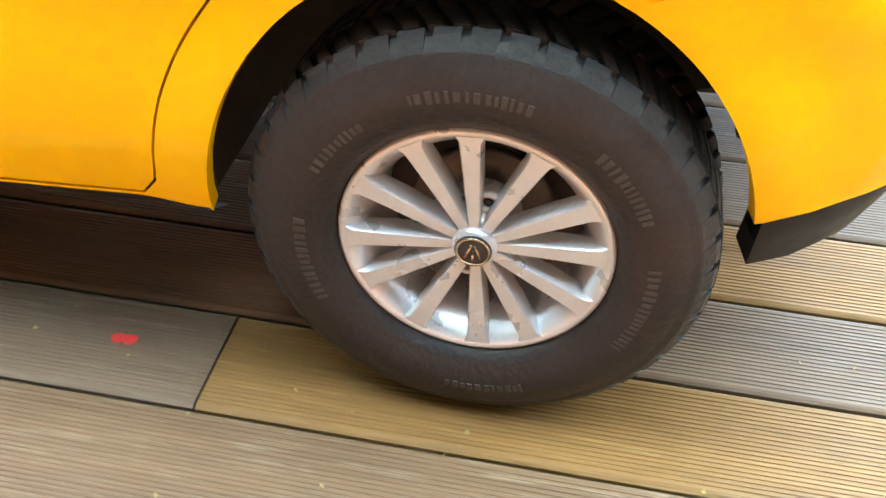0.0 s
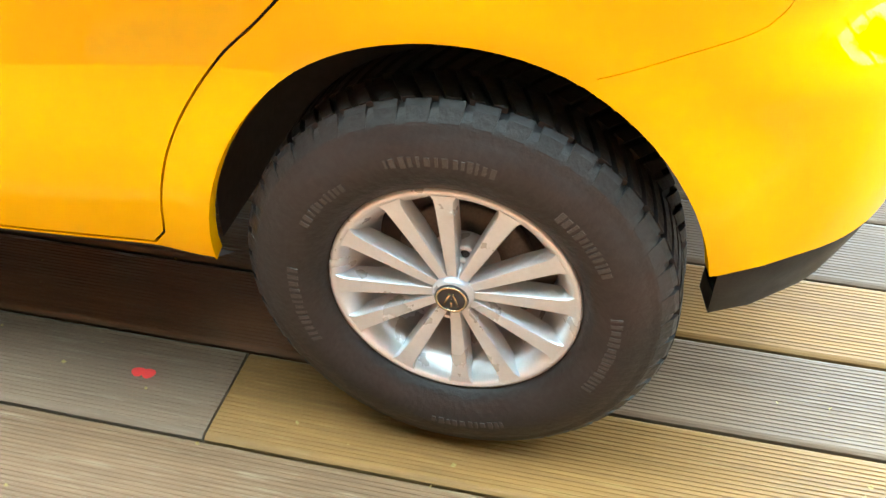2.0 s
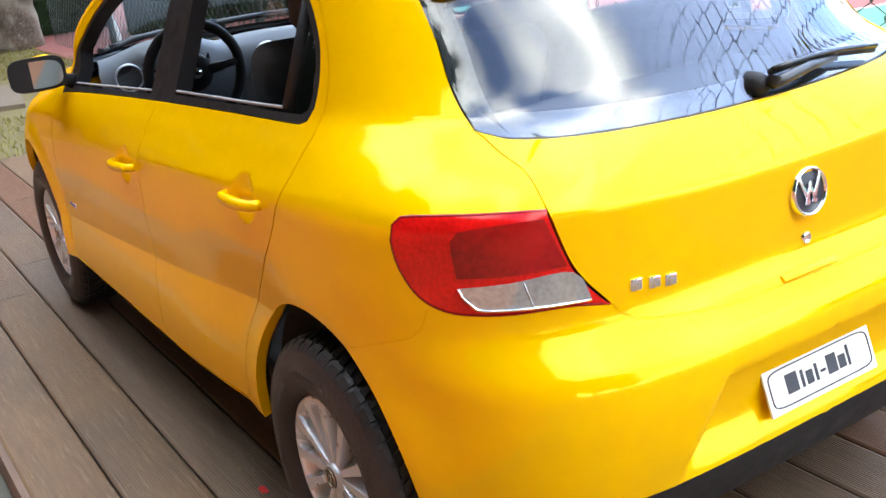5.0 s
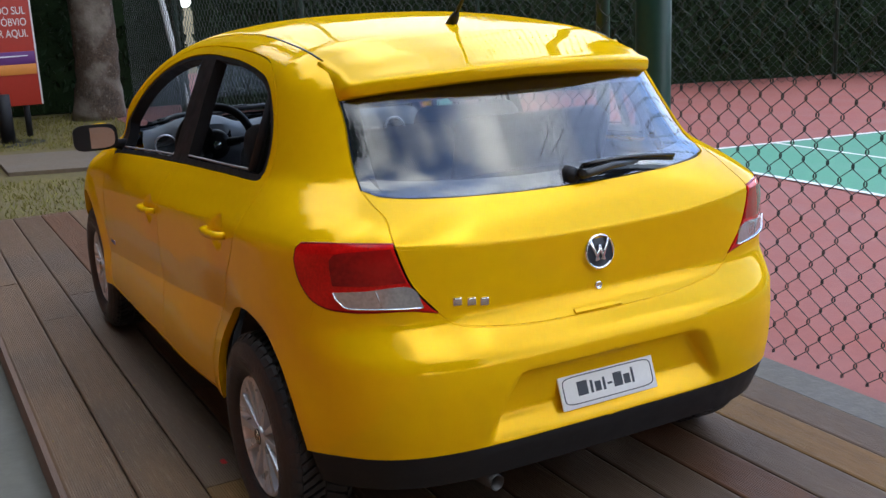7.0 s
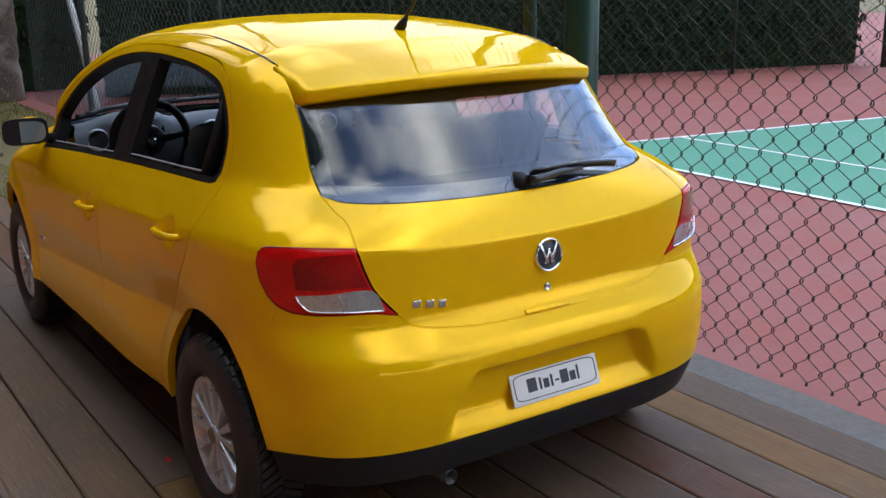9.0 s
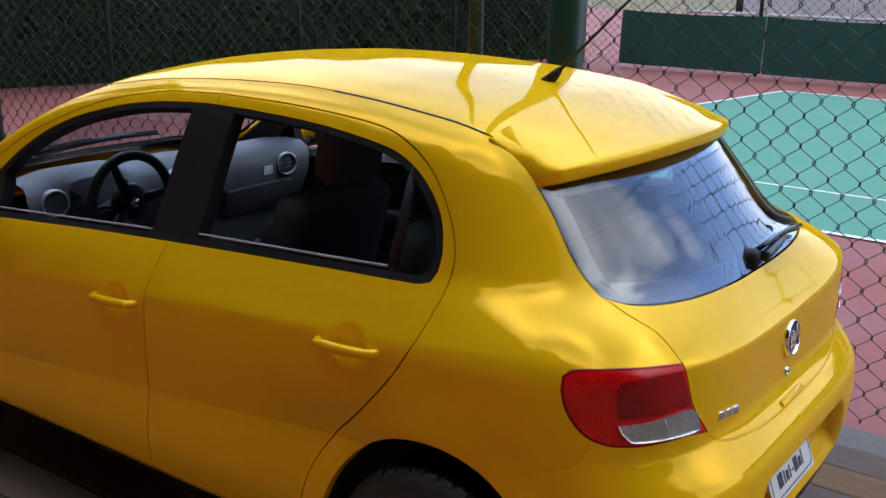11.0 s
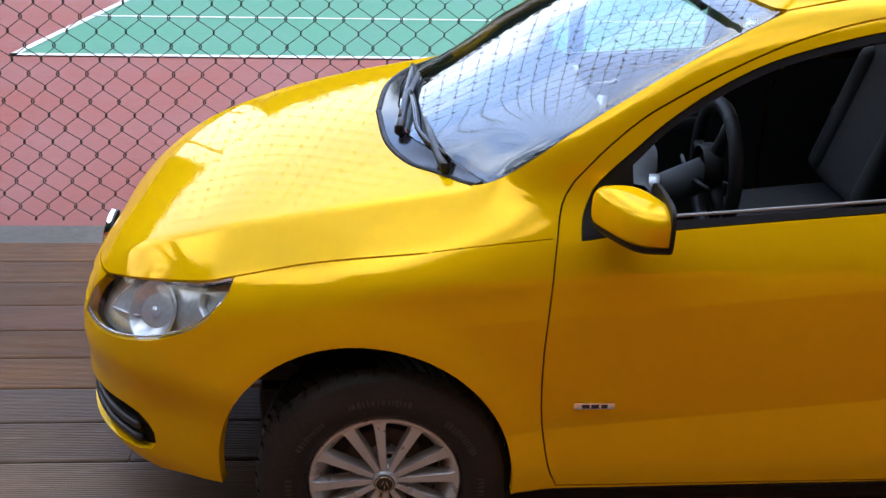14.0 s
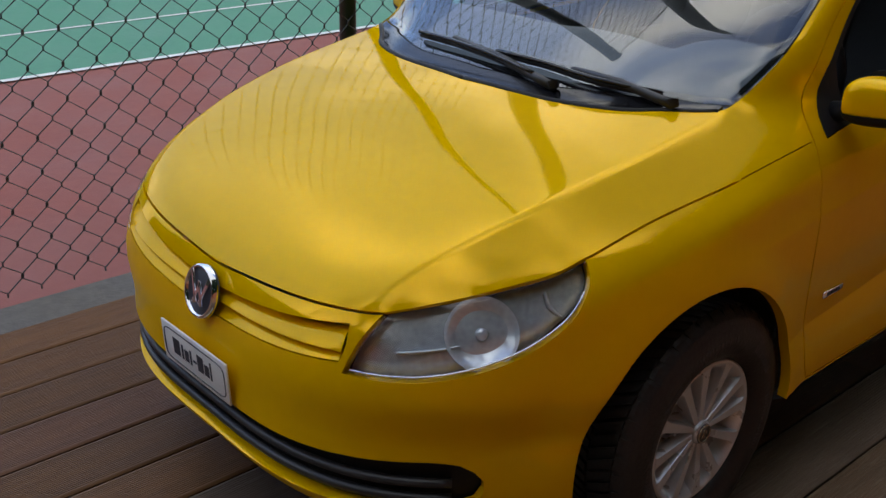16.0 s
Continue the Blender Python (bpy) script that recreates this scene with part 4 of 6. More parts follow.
REAR_ARC[:, 1] = 0.232 + (REAR_ARC[:, 1] - 0.232) * 1.035
ARCH_REAR = lift_side(REAR_ARC)
SILL = side_line([(-1.487, 0.212), (-0.90, 0.219), (-0.247, 0.222)])
SKIRT_TOP = np.vstack([snap([(0.237, -0.548, 0.274)]), tail_line([(-0.50, 0.278), (-0.30, 0.278), (0, 0.278)])])
NOSE_LOW = np.vstack([nose_line([(0, 0.168), (-0.30, 0.168), (-0.46, 0.170)]), snap([(-2.05, -0.53, 0.174), (-1.99, -0.56, 0.184)])])



def grille_edge(y, k):
    """Height of the grille's top (0), middle (1) and bottom (2) edge."""
    y = np.abs(y)
    top, mid = 0.4385 + 0.05 * y + 0.24 * y * y, 0.420 + 0.02 * y + 0.14 * y * y
    return (top, mid, mid - 0.022 + 0.1 * y * y)[k]


def grille_line(k):
    y = np.linspace(0, -0.313, 30)
    return lift_nose(np.stack([y, grille_edge(y, k)], -1))


GRILLE = np.vstack([grille_line(0), nose_line([(-0.313, grille_edge(0.313, 0)), (-0.317, 0.452), (-0.313, grille_edge(0.313, 2))]), grille_line(2)[::-1]])
S_FRONT, S_REAR = SPINE[0] - 0.6 * math.pi / 2, SPINE[1] + 0.5 * math.pi / 2


def middle(uv):
    return (np.abs(uv[:, 0] - S_FRONT) < 1e-3) | (np.abs(uv[:, 0] - S_REAR) < 1e-3)


body_line = np.vstack([INTAKE, nose_line([(0, 0.193), (0, 0.168)]), NOSE_LOW, ARCH_FRONT, SILL, ARCH_REAR, SKIRT_TOP, tail_line([(0, 0.278), (0, 0.487)]), BUMPER_TOP[::-1], TAIL_LOW, HATCH_SIDE, REAR_GLASS_SIDE, ROOF_BACK, DITCH,
                       SCREEN_EDGE, BONNET_BACK, BONNET_SIDE, LAMP_LOW, LAMP_IN, BONNET_FRONT, nose_line([(0, 0.470), (0, 0.4385)]), GRILLE, nose_line([(0, 0.398), (0, 0.268)])])

SEAM_FRONT = [(-1.410, 0.220), (-1.426, 0.260), (-1.441, 0.353), (-1.444, 0.467), (-1.436, 0.579), (-1.430, 0.635), (-1.420, 0.688), (-1.400, 0.724)]
SEAM_TOP = [(-1.400, 0.724), (-1.365, 0.763), (-1.315, 0.805), (-1.268, 0.835), (-1.175, 0.881), (-1.080, 0.919), (-1.000, 0.943), (-0.920, 0.960), (-0.820, 0.974), (-0.667, 0.982)]
SEAM_TOP2 = [(-0.667, 0.982), (-0.458, 0.980), (-0.268, 0.969), (-0.177, 0.950), (-0.103, 0.910), (-0.048, 0.844), (-0.022, 0.780), (-0.022, 0.720)]
SEAM_BACK = [(-0.022, 0.720), (-0.040, 0.655), (-0.072, 0.600), (-0.113, 0.548), (-0.166, 0.490), (-0.211, 0.446), (-0.252, 0.391), (-0.279, 0.335), (-0.293, 0.279), (-0.297, 0.246), (-0.312, 0.228)]
SEAM_LOW2, SEAM_LOW = [(-0.312, 0.228), (-0.707, 0.225)], [(-0.707, 0.225), (-1.410, 0.220)]
SEAM_MID = [(-0.667, 0.982), (-0.690, 0.850), (-0.706, 0.700), (-0.716, 0.600), (-0.719, 0.470), (-0.716, 0.300), (-0.707, 0.225)]
S = smooth_line
door_hole = np.vstack([S(SEAM_FRONT), S(SEAM_TOP), S(SEAM_TOP2), S(SEAM_BACK), S(SEAM_LOW2), S(SEAM_LOW)])

WIN_TOP = [(-1.372, 0.712), (-1.349, 0.739), (-1.306, 0.775), (-1.267, 0.807), (-1.219, 0.839), (-1.174, 0.864), (-1.128, 0.885), (-1.081, 0.902), (-1.020, 0.919), (-0.940, 0.937), (-0.850, 0.950), (-0.751, 0.958), (-0.672, 0.961)]
WIN_LOW = [(-0.706, 0.696), (-1.0, 0.678), (-1.30, 0.655), (-1.391, 0.644)]
WIN_FRONT = [(-1.391, 0.644), (-1.388, 0.675), (-1.372, 0.712)]
WIN2_TOP = [(-0.672, 0.961), (-0.553, 0.960), (-0.407, 0.955), (-0.266, 0.942), (-0.175, 0.925), (-0.111, 0.891), (-0.066, 0.842), (-0.048, 0.790), (-0.047, 0.757)]
WIN2_LOW = [(-0.047, 0.757), (-0.055, 0.740), (-0.075, 0.734), (-0.30, 0.721), (-0.706, 0.696)]
MID = S(SEAM_MID)
mid_low = MID[MID[:, 1] <= 0.696]
mid_top = MID[MID[:, 1] >= 0.962]
mid_win = MID[(MID[:, 1] > 0.696) & (MID[:, 1] < 0.962)]
door_a = np.vstack([S(SEAM_FRONT), S(SEAM_TOP), mid_top, S(WIN_TOP)[::-1], S(WIN_FRONT)[::-1], S(WIN_LOW)[::-1], mid_low, S(SEAM_LOW)])
door_b = np.vstack([S(SEAM_TOP2), S(SEAM_BACK), S(SEAM_LOW2), mid_low[::-1], S(WIN2_LOW)[::-1], S(WIN2_TOP)[::-1], mid_top[::-1]])
frame_a = np.vstack([S(WIN_TOP), mid_win, S(WIN_LOW), S(WIN_FRONT)])
frame_b = np.vstack([S(WIN2_TOP), S(WIN2_LOW), mid_win[::-1]])
open_a = np.vstack([S([(-1.305, 0.668), (-1.312, 0.750)]), S([(-1.312, 0.750), (-1.262, 0.796), (-1.214, 0.828), (-1.169, 0.853), (-1.123, 0.874), (-1.076, 0.891), (-1.015, 0.908), (-0.935, 0.926), (-0.855, 0.938), (-0.735, 0.948)]), S([(-0.735, 0.948), (-0.768, 0.703)]), S([(-0.768, 0.703), (-1.0, 0.688), (-1.305, 0.668)])])
open_b = np.vstack([S([(-0.612, 0.951), (-0.553, 0.950), (-0.407, 0.945), (-0.270, 0.932), (-0.182, 0.914), (-0.122, 0.881), (-0.079, 0.835), (-0.062, 0.789), (-0.064, 0.755)]), S([(-0.064, 0.755), (-0.080, 0.746), (-0.30, 0.733), (-0.631, 0.715)]), S([(-0.631, 0.715), (-0.612, 0.951)])])


def groove(world, w=0.0004):
    """A thin slot along a line of the skin, for a seam within a panel."""
    p = round_at(world)
    t = np.gradient(p, axis=0)
    n = np.stack([-t[:, 1], t[:, 0]], -1) / np.linalg.norm(t, axis=1)[:, None]
    return np.vstack([p + n * w, (p - n * w)[::-1]])


wing_seam = groove(snap(smooth_line([(-1.619, -0.5275, 0.6195), (-1.53, -0.529, 0.632), (-1.436, -0.530, 0.643)])), 0.0009)
BUMPER_JOINT = snap(smooth_line([(0.085, -0.575, 0.458), (0.144, -0.574, 0.478), (0.197, -0.562, 0.499), (0.243, -0.545, 0.517), (0.259, -0.537, 0.538), (0.265, -0.534, 0.556)]))
BUMPER_JOINT = BUMPER_JOINT[np.hypot(BUMPER_JOINT[:, 0], BUMPER_JOINT[:, 2] - 0.232) > 0.262]
bumper_seam = groove(BUMPER_JOINT)

wing_back = round_at(BONNET_BACK)


def joined_edge(uv):
    """The middle line, and the line where wing and bonnet run on without a gap."""
    return middle(uv) | (np.min(np.linalg.norm(uv[:, None] - wing_back[None], axis=2), axis=1) < 1e-4)


def bonnet_edge(uv):
    both = np.stack([uv[:, 0], -np.abs(uv[:, 1])], -1)
    return np.min(np.linalg.norm(both[:, None] - BONNET_BACK[None, :, :2], axis=2), axis=1) < 1e-4


SHOULDER_LINE = np.stack([np.linspace(-1.75, 0.225, 60), shoulder(np.linspace(-1.75, 0.225, 60))], -1)
LEDGE_LINE = SHOULDER_LINE - np.array([0, LEDGE])
body = panel("body_shell", lift_round, round_at(body_line), PAINT, car, holes=[round_at(lift_side(door_hole))], slits=[wing_seam, bumper_seam], grid=0.016, fixed=joined_edge, twin=True, lip=0.018,
             fine=[(0.25, 0.5854, -0.16, -0.02, 0.009)], ridges=[round_at(lift_side(SHOULDER_LINE)), round_at(lift_side(LEDGE_LINE))], label="glossy yellow body shell with wings, bumpers and pillars")
for flip in (False, True):
    fa = [(hx - 0.055, hx + 0.055, hz - 0.045, hz + 0.045, 0.006) for hx, hz in HANDLES]
    da = panel("front_door", lift_side, door_a, PAINT, car, fine=fa, ridges=[SHOULDER_LINE, LEDGE_LINE], mirror=flip)
    db = panel("rear_door", lift_side, door_b, PAINT, car, fine=fa, ridges=[SHOULDER_LINE, LEDGE_LINE], mirror=flip)
    panel("window_frame", lift_side, frame_a, BLACK, da, holes=[open_a], gap=0.0004, lip=0.03, out=-0.002, mirror=flip, label="black window frame and pillar trim")
    panel("window_frame", lift_side, frame_b, BLACK, db, holes=[open_b], gap=0.0004, lip=0.03, out=-0.002, mirror=flip, label="black window frame and pillar trim")
    rear_win = np.vstack([S([(-0.150, 0.752), (-0.144, 0.901)]), S([(-0.135, 0.893), (-0.110, 0.872), (-0.079, 0.835), (-0.062, 0.789), (-0.064, 0.755), (-0.080, 0.746), (-0.150, 0.742)])])
    panel("quarter_glass", lift_side, rear_win, GLASS, db, gap=0.0, lip=0.0, out=-0.012, mirror=flip)
    sgn = -1 if flip else 1
    bar = lift_side(np.array([(-0.146, 0.742), (-0.146, 0.83), (-0.144, 0.915)])) * np.array([1, sgn, 1]) + np.array([0, sgn * 0.012, 0])
    part("window_bar", *tube(bar, 0.010, 8), BLACK, db)
    for pts, own in ((S([(-1.304, 0.670), (-1.0, 0.690), (-0.768, 0.705)]), da), (S([(-0.631, 0.717), (-0.30, 0.735), (-0.150, 0.744)]), db)):
        strip = lift_side(pts) * np.array([1, sgn, 1]) + np.array([0, sgn * 0.006, 0.002])
        part("glass_edge", *tube(strip, 0.0026, 6), LINER, own, "grey weather strip with the lowered pane's edge")

for sgn in (1, -1):
    line = lift_side(thin(door_hole, 0.010))
    seal = (line - 0.013 * gradient(line)) * np.array([1, sgn, 1])
    part("door_seal", *tube(np.vstack([seal, seal[:1]]), 0.0055, 6), BLACK, car, "black rubber door seal")
    line = lift_side(MID)
    part("pillar_seal", *tube((line - 0.013 * gradient(line)) * np.array([1, sgn, 1]), 0.0055, 6), BLACK, car, "black rubber seal between the doors")
    for loop in (frame_a, frame_b):
        line = lift_side(thin(loop, 0.010))
        seal = (line - 0.010 * gradient(line)) * np.array([1, sgn, 1])
        part("window_seal", *tube(np.vstack([seal, seal[:1]]), 0.0050, 6), BLACK, car, "black rubber window seal")

# grille: two louvres that lean out of a dark slot
panel("grille_back", lift_round, round_at(np.vstack([GRILLE, nose_line([(0, 0.398), (0, 0.4385)])])), DARK, car, gap=-0.004, out=-0.034, lip=0.0, fixed=middle, twin=True)
for k in (0, 1):
    ys = np.linspace(-0.314, 0.314, 81)
    prof = ((0.26, 0.034), (0.29, 0.020), (0.35, 0.0125), (0.60, 0.007), (0.85, 0.0022), (0.96, 0.0004), (1.0, 0.0010), (1.0, 0.010), (0.97, 0.034))
    rows = []
    for d, deep in prof:
        z = grille_edge(ys, k) * (1 - d) + grille_edge(ys, k + 1) * d
        q = lift_nose(np.stack([ys, z], -1))
        q[:, 0] += deep * (0.12 + 0.88 * step(0.314, 0.302, np.abs(ys)))
        rows.append(q)
    v = np.stack(rows, 1).reshape(-1, 3)
    n = len(prof)
    f = [(i * n + j, i * n + j + 1, (i + 1) * n + j + 1, (i + 1) * n + j) for i in range(80) for j in range(n - 1)]
    bm = bmesh.new()
    vs = [bm.verts.new(c) for c in v]
    for g in f:
        bm.faces.new([vs[i] for i in g])
    from_bm("grille_louvre", bm, PAINT, car, "yellow grille louvre over a dark slot")

# bonnet, roof, screen and tailgate
bonnet_half = np.vstack([BONNET_FRONT[::-1], LAMP_TOP, BONNET_SIDE[::-1], BONNET_BACK[::-1]])[:, :2]
cowl = smooth_line([(BONNET_BACK[0][0], BONNET_BACK[0][1]), (-1.607, -0.366), (-1.656, -0.303), (-1.694, -0.187), (-1.711, 0)])
FOLDS = [np.stack([np.linspace(-2.13, -1.60, 40), side * crease(np.linspace(-2.13, -1.60, 40))], -1) for side in (-1, 1)]
bonnet = panel("bonnet", lift_top, np.vstack([np.vstack([bonnet_half, cowl]), (np.vstack([bonnet_half, cowl]) * np.array([1, -1]))[::-1]]), PAINT, car, label="glossy yellow bonnet", grid=0.012, fixed=bonnet_edge, ridges=FOLDS)
low_edge = smooth_line([(BONNET_BACK[0][0] + 0.020, BONNET_BACK[0][1] + 0.0), (-1.572, -0.356), (-1.610, -0.296), (-1.655, -0.183), (-1.668, 0)])
panel("cowl", lift_top, np.vstack([cowl, (cowl * np.array([1, -1]))[::-1][1:], low_edge * np.array([1, -1]), low_edge[::-1][1:]]), GLOSS_BLACK, car, out=-0.001, gap=0.001, label="black plastic cowl below the windscreen")
for sgn in (1, -1):
    part("cowl_seal", *tube((lift_top(cowl) + np.array([0.005, 0, -0.001])) * np.array([1, sgn, 1]), 0.0055, 8), BLACK, car, "black rubber seal along the bonnet edge")
edge_yz = SCREEN_EDGE[:, 1:]
edge_yz = edge_yz[edge_yz[:, 1] > 0.700]
low_yz = lift_top(low_edge)[:, 1:]
top_yz = smooth_line([(edge_yz[0][0], edge_yz[0][1]), (-0.2, 0.970), (0, 0.977)])
screen_half = np.vstack([top_yz[::-1], edge_yz, low_yz])
panel("windscreen", lift_nose, np.vstack([screen_half, (screen_half * np.array([-1, 1]))[::-1]]), GLASS, car, lip=0.004, out=-0.002, grid=0.022, label="clear windscreen reflecting the sky")
inner = shrunk(thin(np.vstack([screen_half, (screen_half * np.array([-1, 1]))[::-1]])), 0.013)
panel("screen_border", lift_nose, np.vstack([screen_half, (screen_half * np.array([-1, 1]))[::-1]]), GLOSS_BLACK, car, holes=[inner], lip=0.0, out=-0.008, grid=0.03)
roof_half = np.vstack([[(0.085, 0)], smooth_line([(0.085, 0), (0.075, -0.2), (0.045, -0.33), (ROOF_BACK[-1][0] + 0.04, ROOF_BACK[-1][1] + 0.004)])[1:], DITCH[:, :2], lift_nose(top_yz[1:])[:, :2]])
roof = panel("roof", lift_top, np.vstack([roof_half, (roof_half * np.array([1, -1]))[::-1]]), PAINT, car, gap=0.003, label="glossy yellow roof panel")
for sgn in (1, -1):
    d = DITCH[(DITCH[:, 0] > -0.41) & (DITCH[:, 0] < -0.05)] * np.array([1, sgn, 1])
    part("roof_trim", *tube(d + np.array([0, 0, 0.0]), 0.0022, 6), SATIN, roof, "dark rubber roof trim strip")
glass_low = smooth_line([(REAR_GLASS_SIDE[0][1], REAR_GLASS_SIDE[0][2]), (-0.386, 0.7325), (-0.350, 0.7285), (-0.295, 0.7255), (-0.228, 0.723), (-0.10, 0.719), (0, 0.718)])
hatch_half = np.vstack([BUMPER_TOP[::-1][:, 1:], TAIL_IN[::-1][:, 1:], HATCH_SIDE[:, 1:], glass_low])
# rods in body and lamp colour, added so the gaps look less dark
for line, mat, sink, r in ((BUMPER_TOP, PAINT, 0.0032, 0.0028), (TAIL_LOW, RED_DEEP, 0.002, 0.0030), (HATCH_SIDE, PAINT, 0.0034, 0.0024)):
    for sgn in (1, -1):
        seal = (line - sink * gradient(line)) * np.array([1, sgn, 1])
        part("seam_seal", *tube(seal, r, 6), mat, car)
# the same yellow filling lightens the bumper joint
for sgn in (1, -1):
    seal = BUMPER_JOINT - 0.0022 * gradient(BUMPER_JOINT)
    part("seam_seal", *tube(seal * np.array([1, sgn, 1]), 0.0016, 6), PAINT, car)
hatch = panel("tailgate", lift_tail, np.vstack([hatch_half, (hatch_half * np.array([-1, 1]))[::-1]]), PAINT, car, ridges=[[(y, 0.645 + 0.12 * y * y) for y in np.linspace(-0.42, 0.42, 30)]], label="yellow tailgate with badge and lock")
glass_top = smooth_line([(REAR_GLASS_SIDE[-1][1], REAR_GLASS_SIDE[-1][2]), (-0.2, 0.918), (0, 0.922)])
rear_half = np.vstack([glass_low[::-1], REAR_GLASS_SIDE[:, 1:], glass_top])
rear_loop = np.vstack([rear_half, (rear_half * np.array([-1, 1]))[::-1]])
panel("rear_window", lift_tail, rear_loop, GLASS, hatch, lip=0.004, out=-0.001, grid=0.022, label="tinted rear window reflecting clouds")
panel("window_border", lift_tail, rear_loop, GLOSS_BLACK, hatch, holes=[shrunk(thin(rear_loop), 0.030)], lip=0.0, out=-0.007, grid=0.03)


def spoiler():
    """The roof spoiler over the rear window: sections across the car, drawn in towards its rounded ends."""
    verts, faces = [], []
    half = 0.374
    ys = half * np.sin(np.linspace(-math.pi / 2, math.pi / 2, 61))
    for y in ys:
        u = abs(y) / half
        end = math.sqrt(max(1 - ((u - 0.95) / 0.05) ** 2, 0.0)) if u > 0.95 else 1.0
        xt = 0.176 - 0.085 * u ** 2.2
        zt = 0.946 - 0.022 * u ** 2
        xa = -0.035
        za = float(lift_top(np.array([(xa, np.clip(y, -0.362, 0.362))]))[0, 2])
        xe = 0.12 - 0.075 * u ** 2
        top = [(xa - 0.004, za - 0.012), (xa, za + 0.001), (xa * 0.7 + xt * 0.3, za * 0.68 + zt * 0.32 + 0.003), (xa * 0.4 + xt * 0.6, za * 0.37 + zt * 0.63 + 0.004), (xt - 0.030, zt + 0.007), (xt - 0.007, zt + 0.002)]
        lip = [(xt - 0.002, zt - 0.001), (xt, zt - 0.005), (xt - 0.001, zt - 0.018), (xt - 0.004, zt - 0.025), (xt - 0.016, zt - 0.030)]
        under = [(xe + 0.022, zt - 0.032), (xe, 0.912 - 0.010 * u), (xe - 0.05, 0.90)]
        cx, cz = xt - 0.075, zt - 0.020
        verts += [(x, y, z) for x, z in top[:2]]
        verts += [(cx + (x - cx) * (0.72 + 0.28 * end), y, cz + (z - cz) * (0.25 + 0.75 * end)) for x, z in top[2:] + lip]
        verts += [(x, y, z) for x, z in under]
    k = 14
    for i in range(len(ys) - 1):
        for j in range(k - 1):
            faces.append((i * k + j, i * k + j + 1, (i + 1) * k + j + 1, (i + 1) * k + j))
    faces += [tuple(range(k))[::-1], tuple((len(ys) - 1) * k + j for j in range(k))]
    bm = bmesh.new()
    vs = [bm.verts.new(v) for v in verts]
    for f in faces:
        bm.faces.new([vs[i] for i in f])
    return from_bm("spoiler", bm, PAINT, hatch, "yellow roof spoiler over the rear window")


spoiler()

# lamps
lamp_line = np.vstack([LAMP_LOW, LAMP_IN[1:], LAMP_TOP[1:]])
tail_loop = np.vstack([TAIL_LOW, TAIL_IN[1:]])
for flip in (False, True):
    sgn = -1 if flip else 1
    hl = panel("headlight", lift_round, round_at(lamp_line), LENS, car, gap=0.0018, lip=0.006, out=0.0, mirror=flip, label="clear headlight with silver reflector")
    panel("reflector", lift_round, round_at(lamp_line), REFLECTOR, hl, gap=-0.004, lip=0.0, out=-0.030, mirror=flip)
    panel("surround", lift_round, round_at(lamp_line), GLOSS_BLACK, hl, holes=[shrunk(thin(round_at(lamp_line)), 0.002)], gap=0.0012, lip=0.020, out=-0.004, mirror=flip)
    lower_rim = LAMP_LOW - 0.007 * gradient(LAMP_LOW) + np.array([0, 0, 0.0045])
    part("chrome_edge", *tube((lower_rim * np.array([1, sgn, 1]))[4:], 0.0022, 6), CHROME, hl)
    # the round bowl of the main beam with its hooded bulb
    for at, r, deep, sunk in (((-2.085, -0.458, 0.486), 0.052, 0.020, 0.019),):
        p = snap([at])[0]
        n = gradient(p[None])[0]
        m = Matrix.Translation(Vector(p - sunk * n)) @ Vector(n).to_track_quat("-Y", "Z").to_matrix().to_4x4()
        shapes = [("bulb_reflector", lathe([(r * 1.01, 0.006), (r, 0.0), (r * 0.98, 0.002), (r * 0.86, deep * 0.40), (r * 0.66, deep * 0.70), (r * 0.40, deep * 0.90), (r * 0.16, deep), (0.0005, deep)], 44), "bowl-shaped silver reflector"),
                  ("bulb_hood", lathe([(0.0005, deep * 0.2), (r * 0.13, deep * 0.22), (r * 0.17, deep * 0.35), (r * 0.18, deep * 0.8), (r * 0.24, deep * 0.98)], 24), "silver bulb hood")]
        for name, (v, f), text in shapes:
            v, f = moved((v, f), m)
            if flip:
                v, f = [(a, -b, c) for a, b, c in v], [g[::-1] for g in f]
            part(name, v, f, REFLECTOR, hl, text)
    # the curved wall between the main bowl and the side lamp
    wall = snap(smooth_line([(-1.995, -0.522, 0.500), (-2.010, -0.512, 0.517), (-2.006, -0.497, 0.536)]))
    n = gradient(wall)
    a, b = wall - 0.014 * n, wall - 0.031 * n
    k = len(a)
    v = np.vstack([a, b, b + np.array([0.012, 0, 0]), a + np.array([0.004, 0, 0])]) * np.array([1, sgn, 1])
    part("reflector_wall", v, [(q * k + i, q * k + i + 1, (q + 1) * k + i + 1, (q + 1) * k + i) for q in range(3) for i in range(k - 1)] + [(3 * k + i, 3 * k + i + 1, i + 1, i) for i in range(k - 1)], REFLECTOR, hl)
    # the step across the reflector that parts its upper and lower half
    shelf = snap(smooth_line([(-2.190, -0.385, 0.452), (-2.140, -0.430, 0.464), (-2.115, -0.445, 0.470)]))
    inward = gradient(shelf)
    a, b = shelf - 0.022 * inward, shelf - 0.031 * inward
    k = len(a)
    v = np.vstack([a, b, b - np.array([0, 0, 0.006]), a - np.array([0, 0, 0.003])]) * np.array([1, sgn, 1])
    part("reflector_step", v, [(q * k + i, q * k + i + 1, (q + 1) * k + i + 1, (q + 1) * k + i) for q in range(3) for i in range(k - 1)] + [(3 * k + i, 3 * k + i + 1, i + 1, i) for i in range(k - 1)], REFLECTOR, hl)
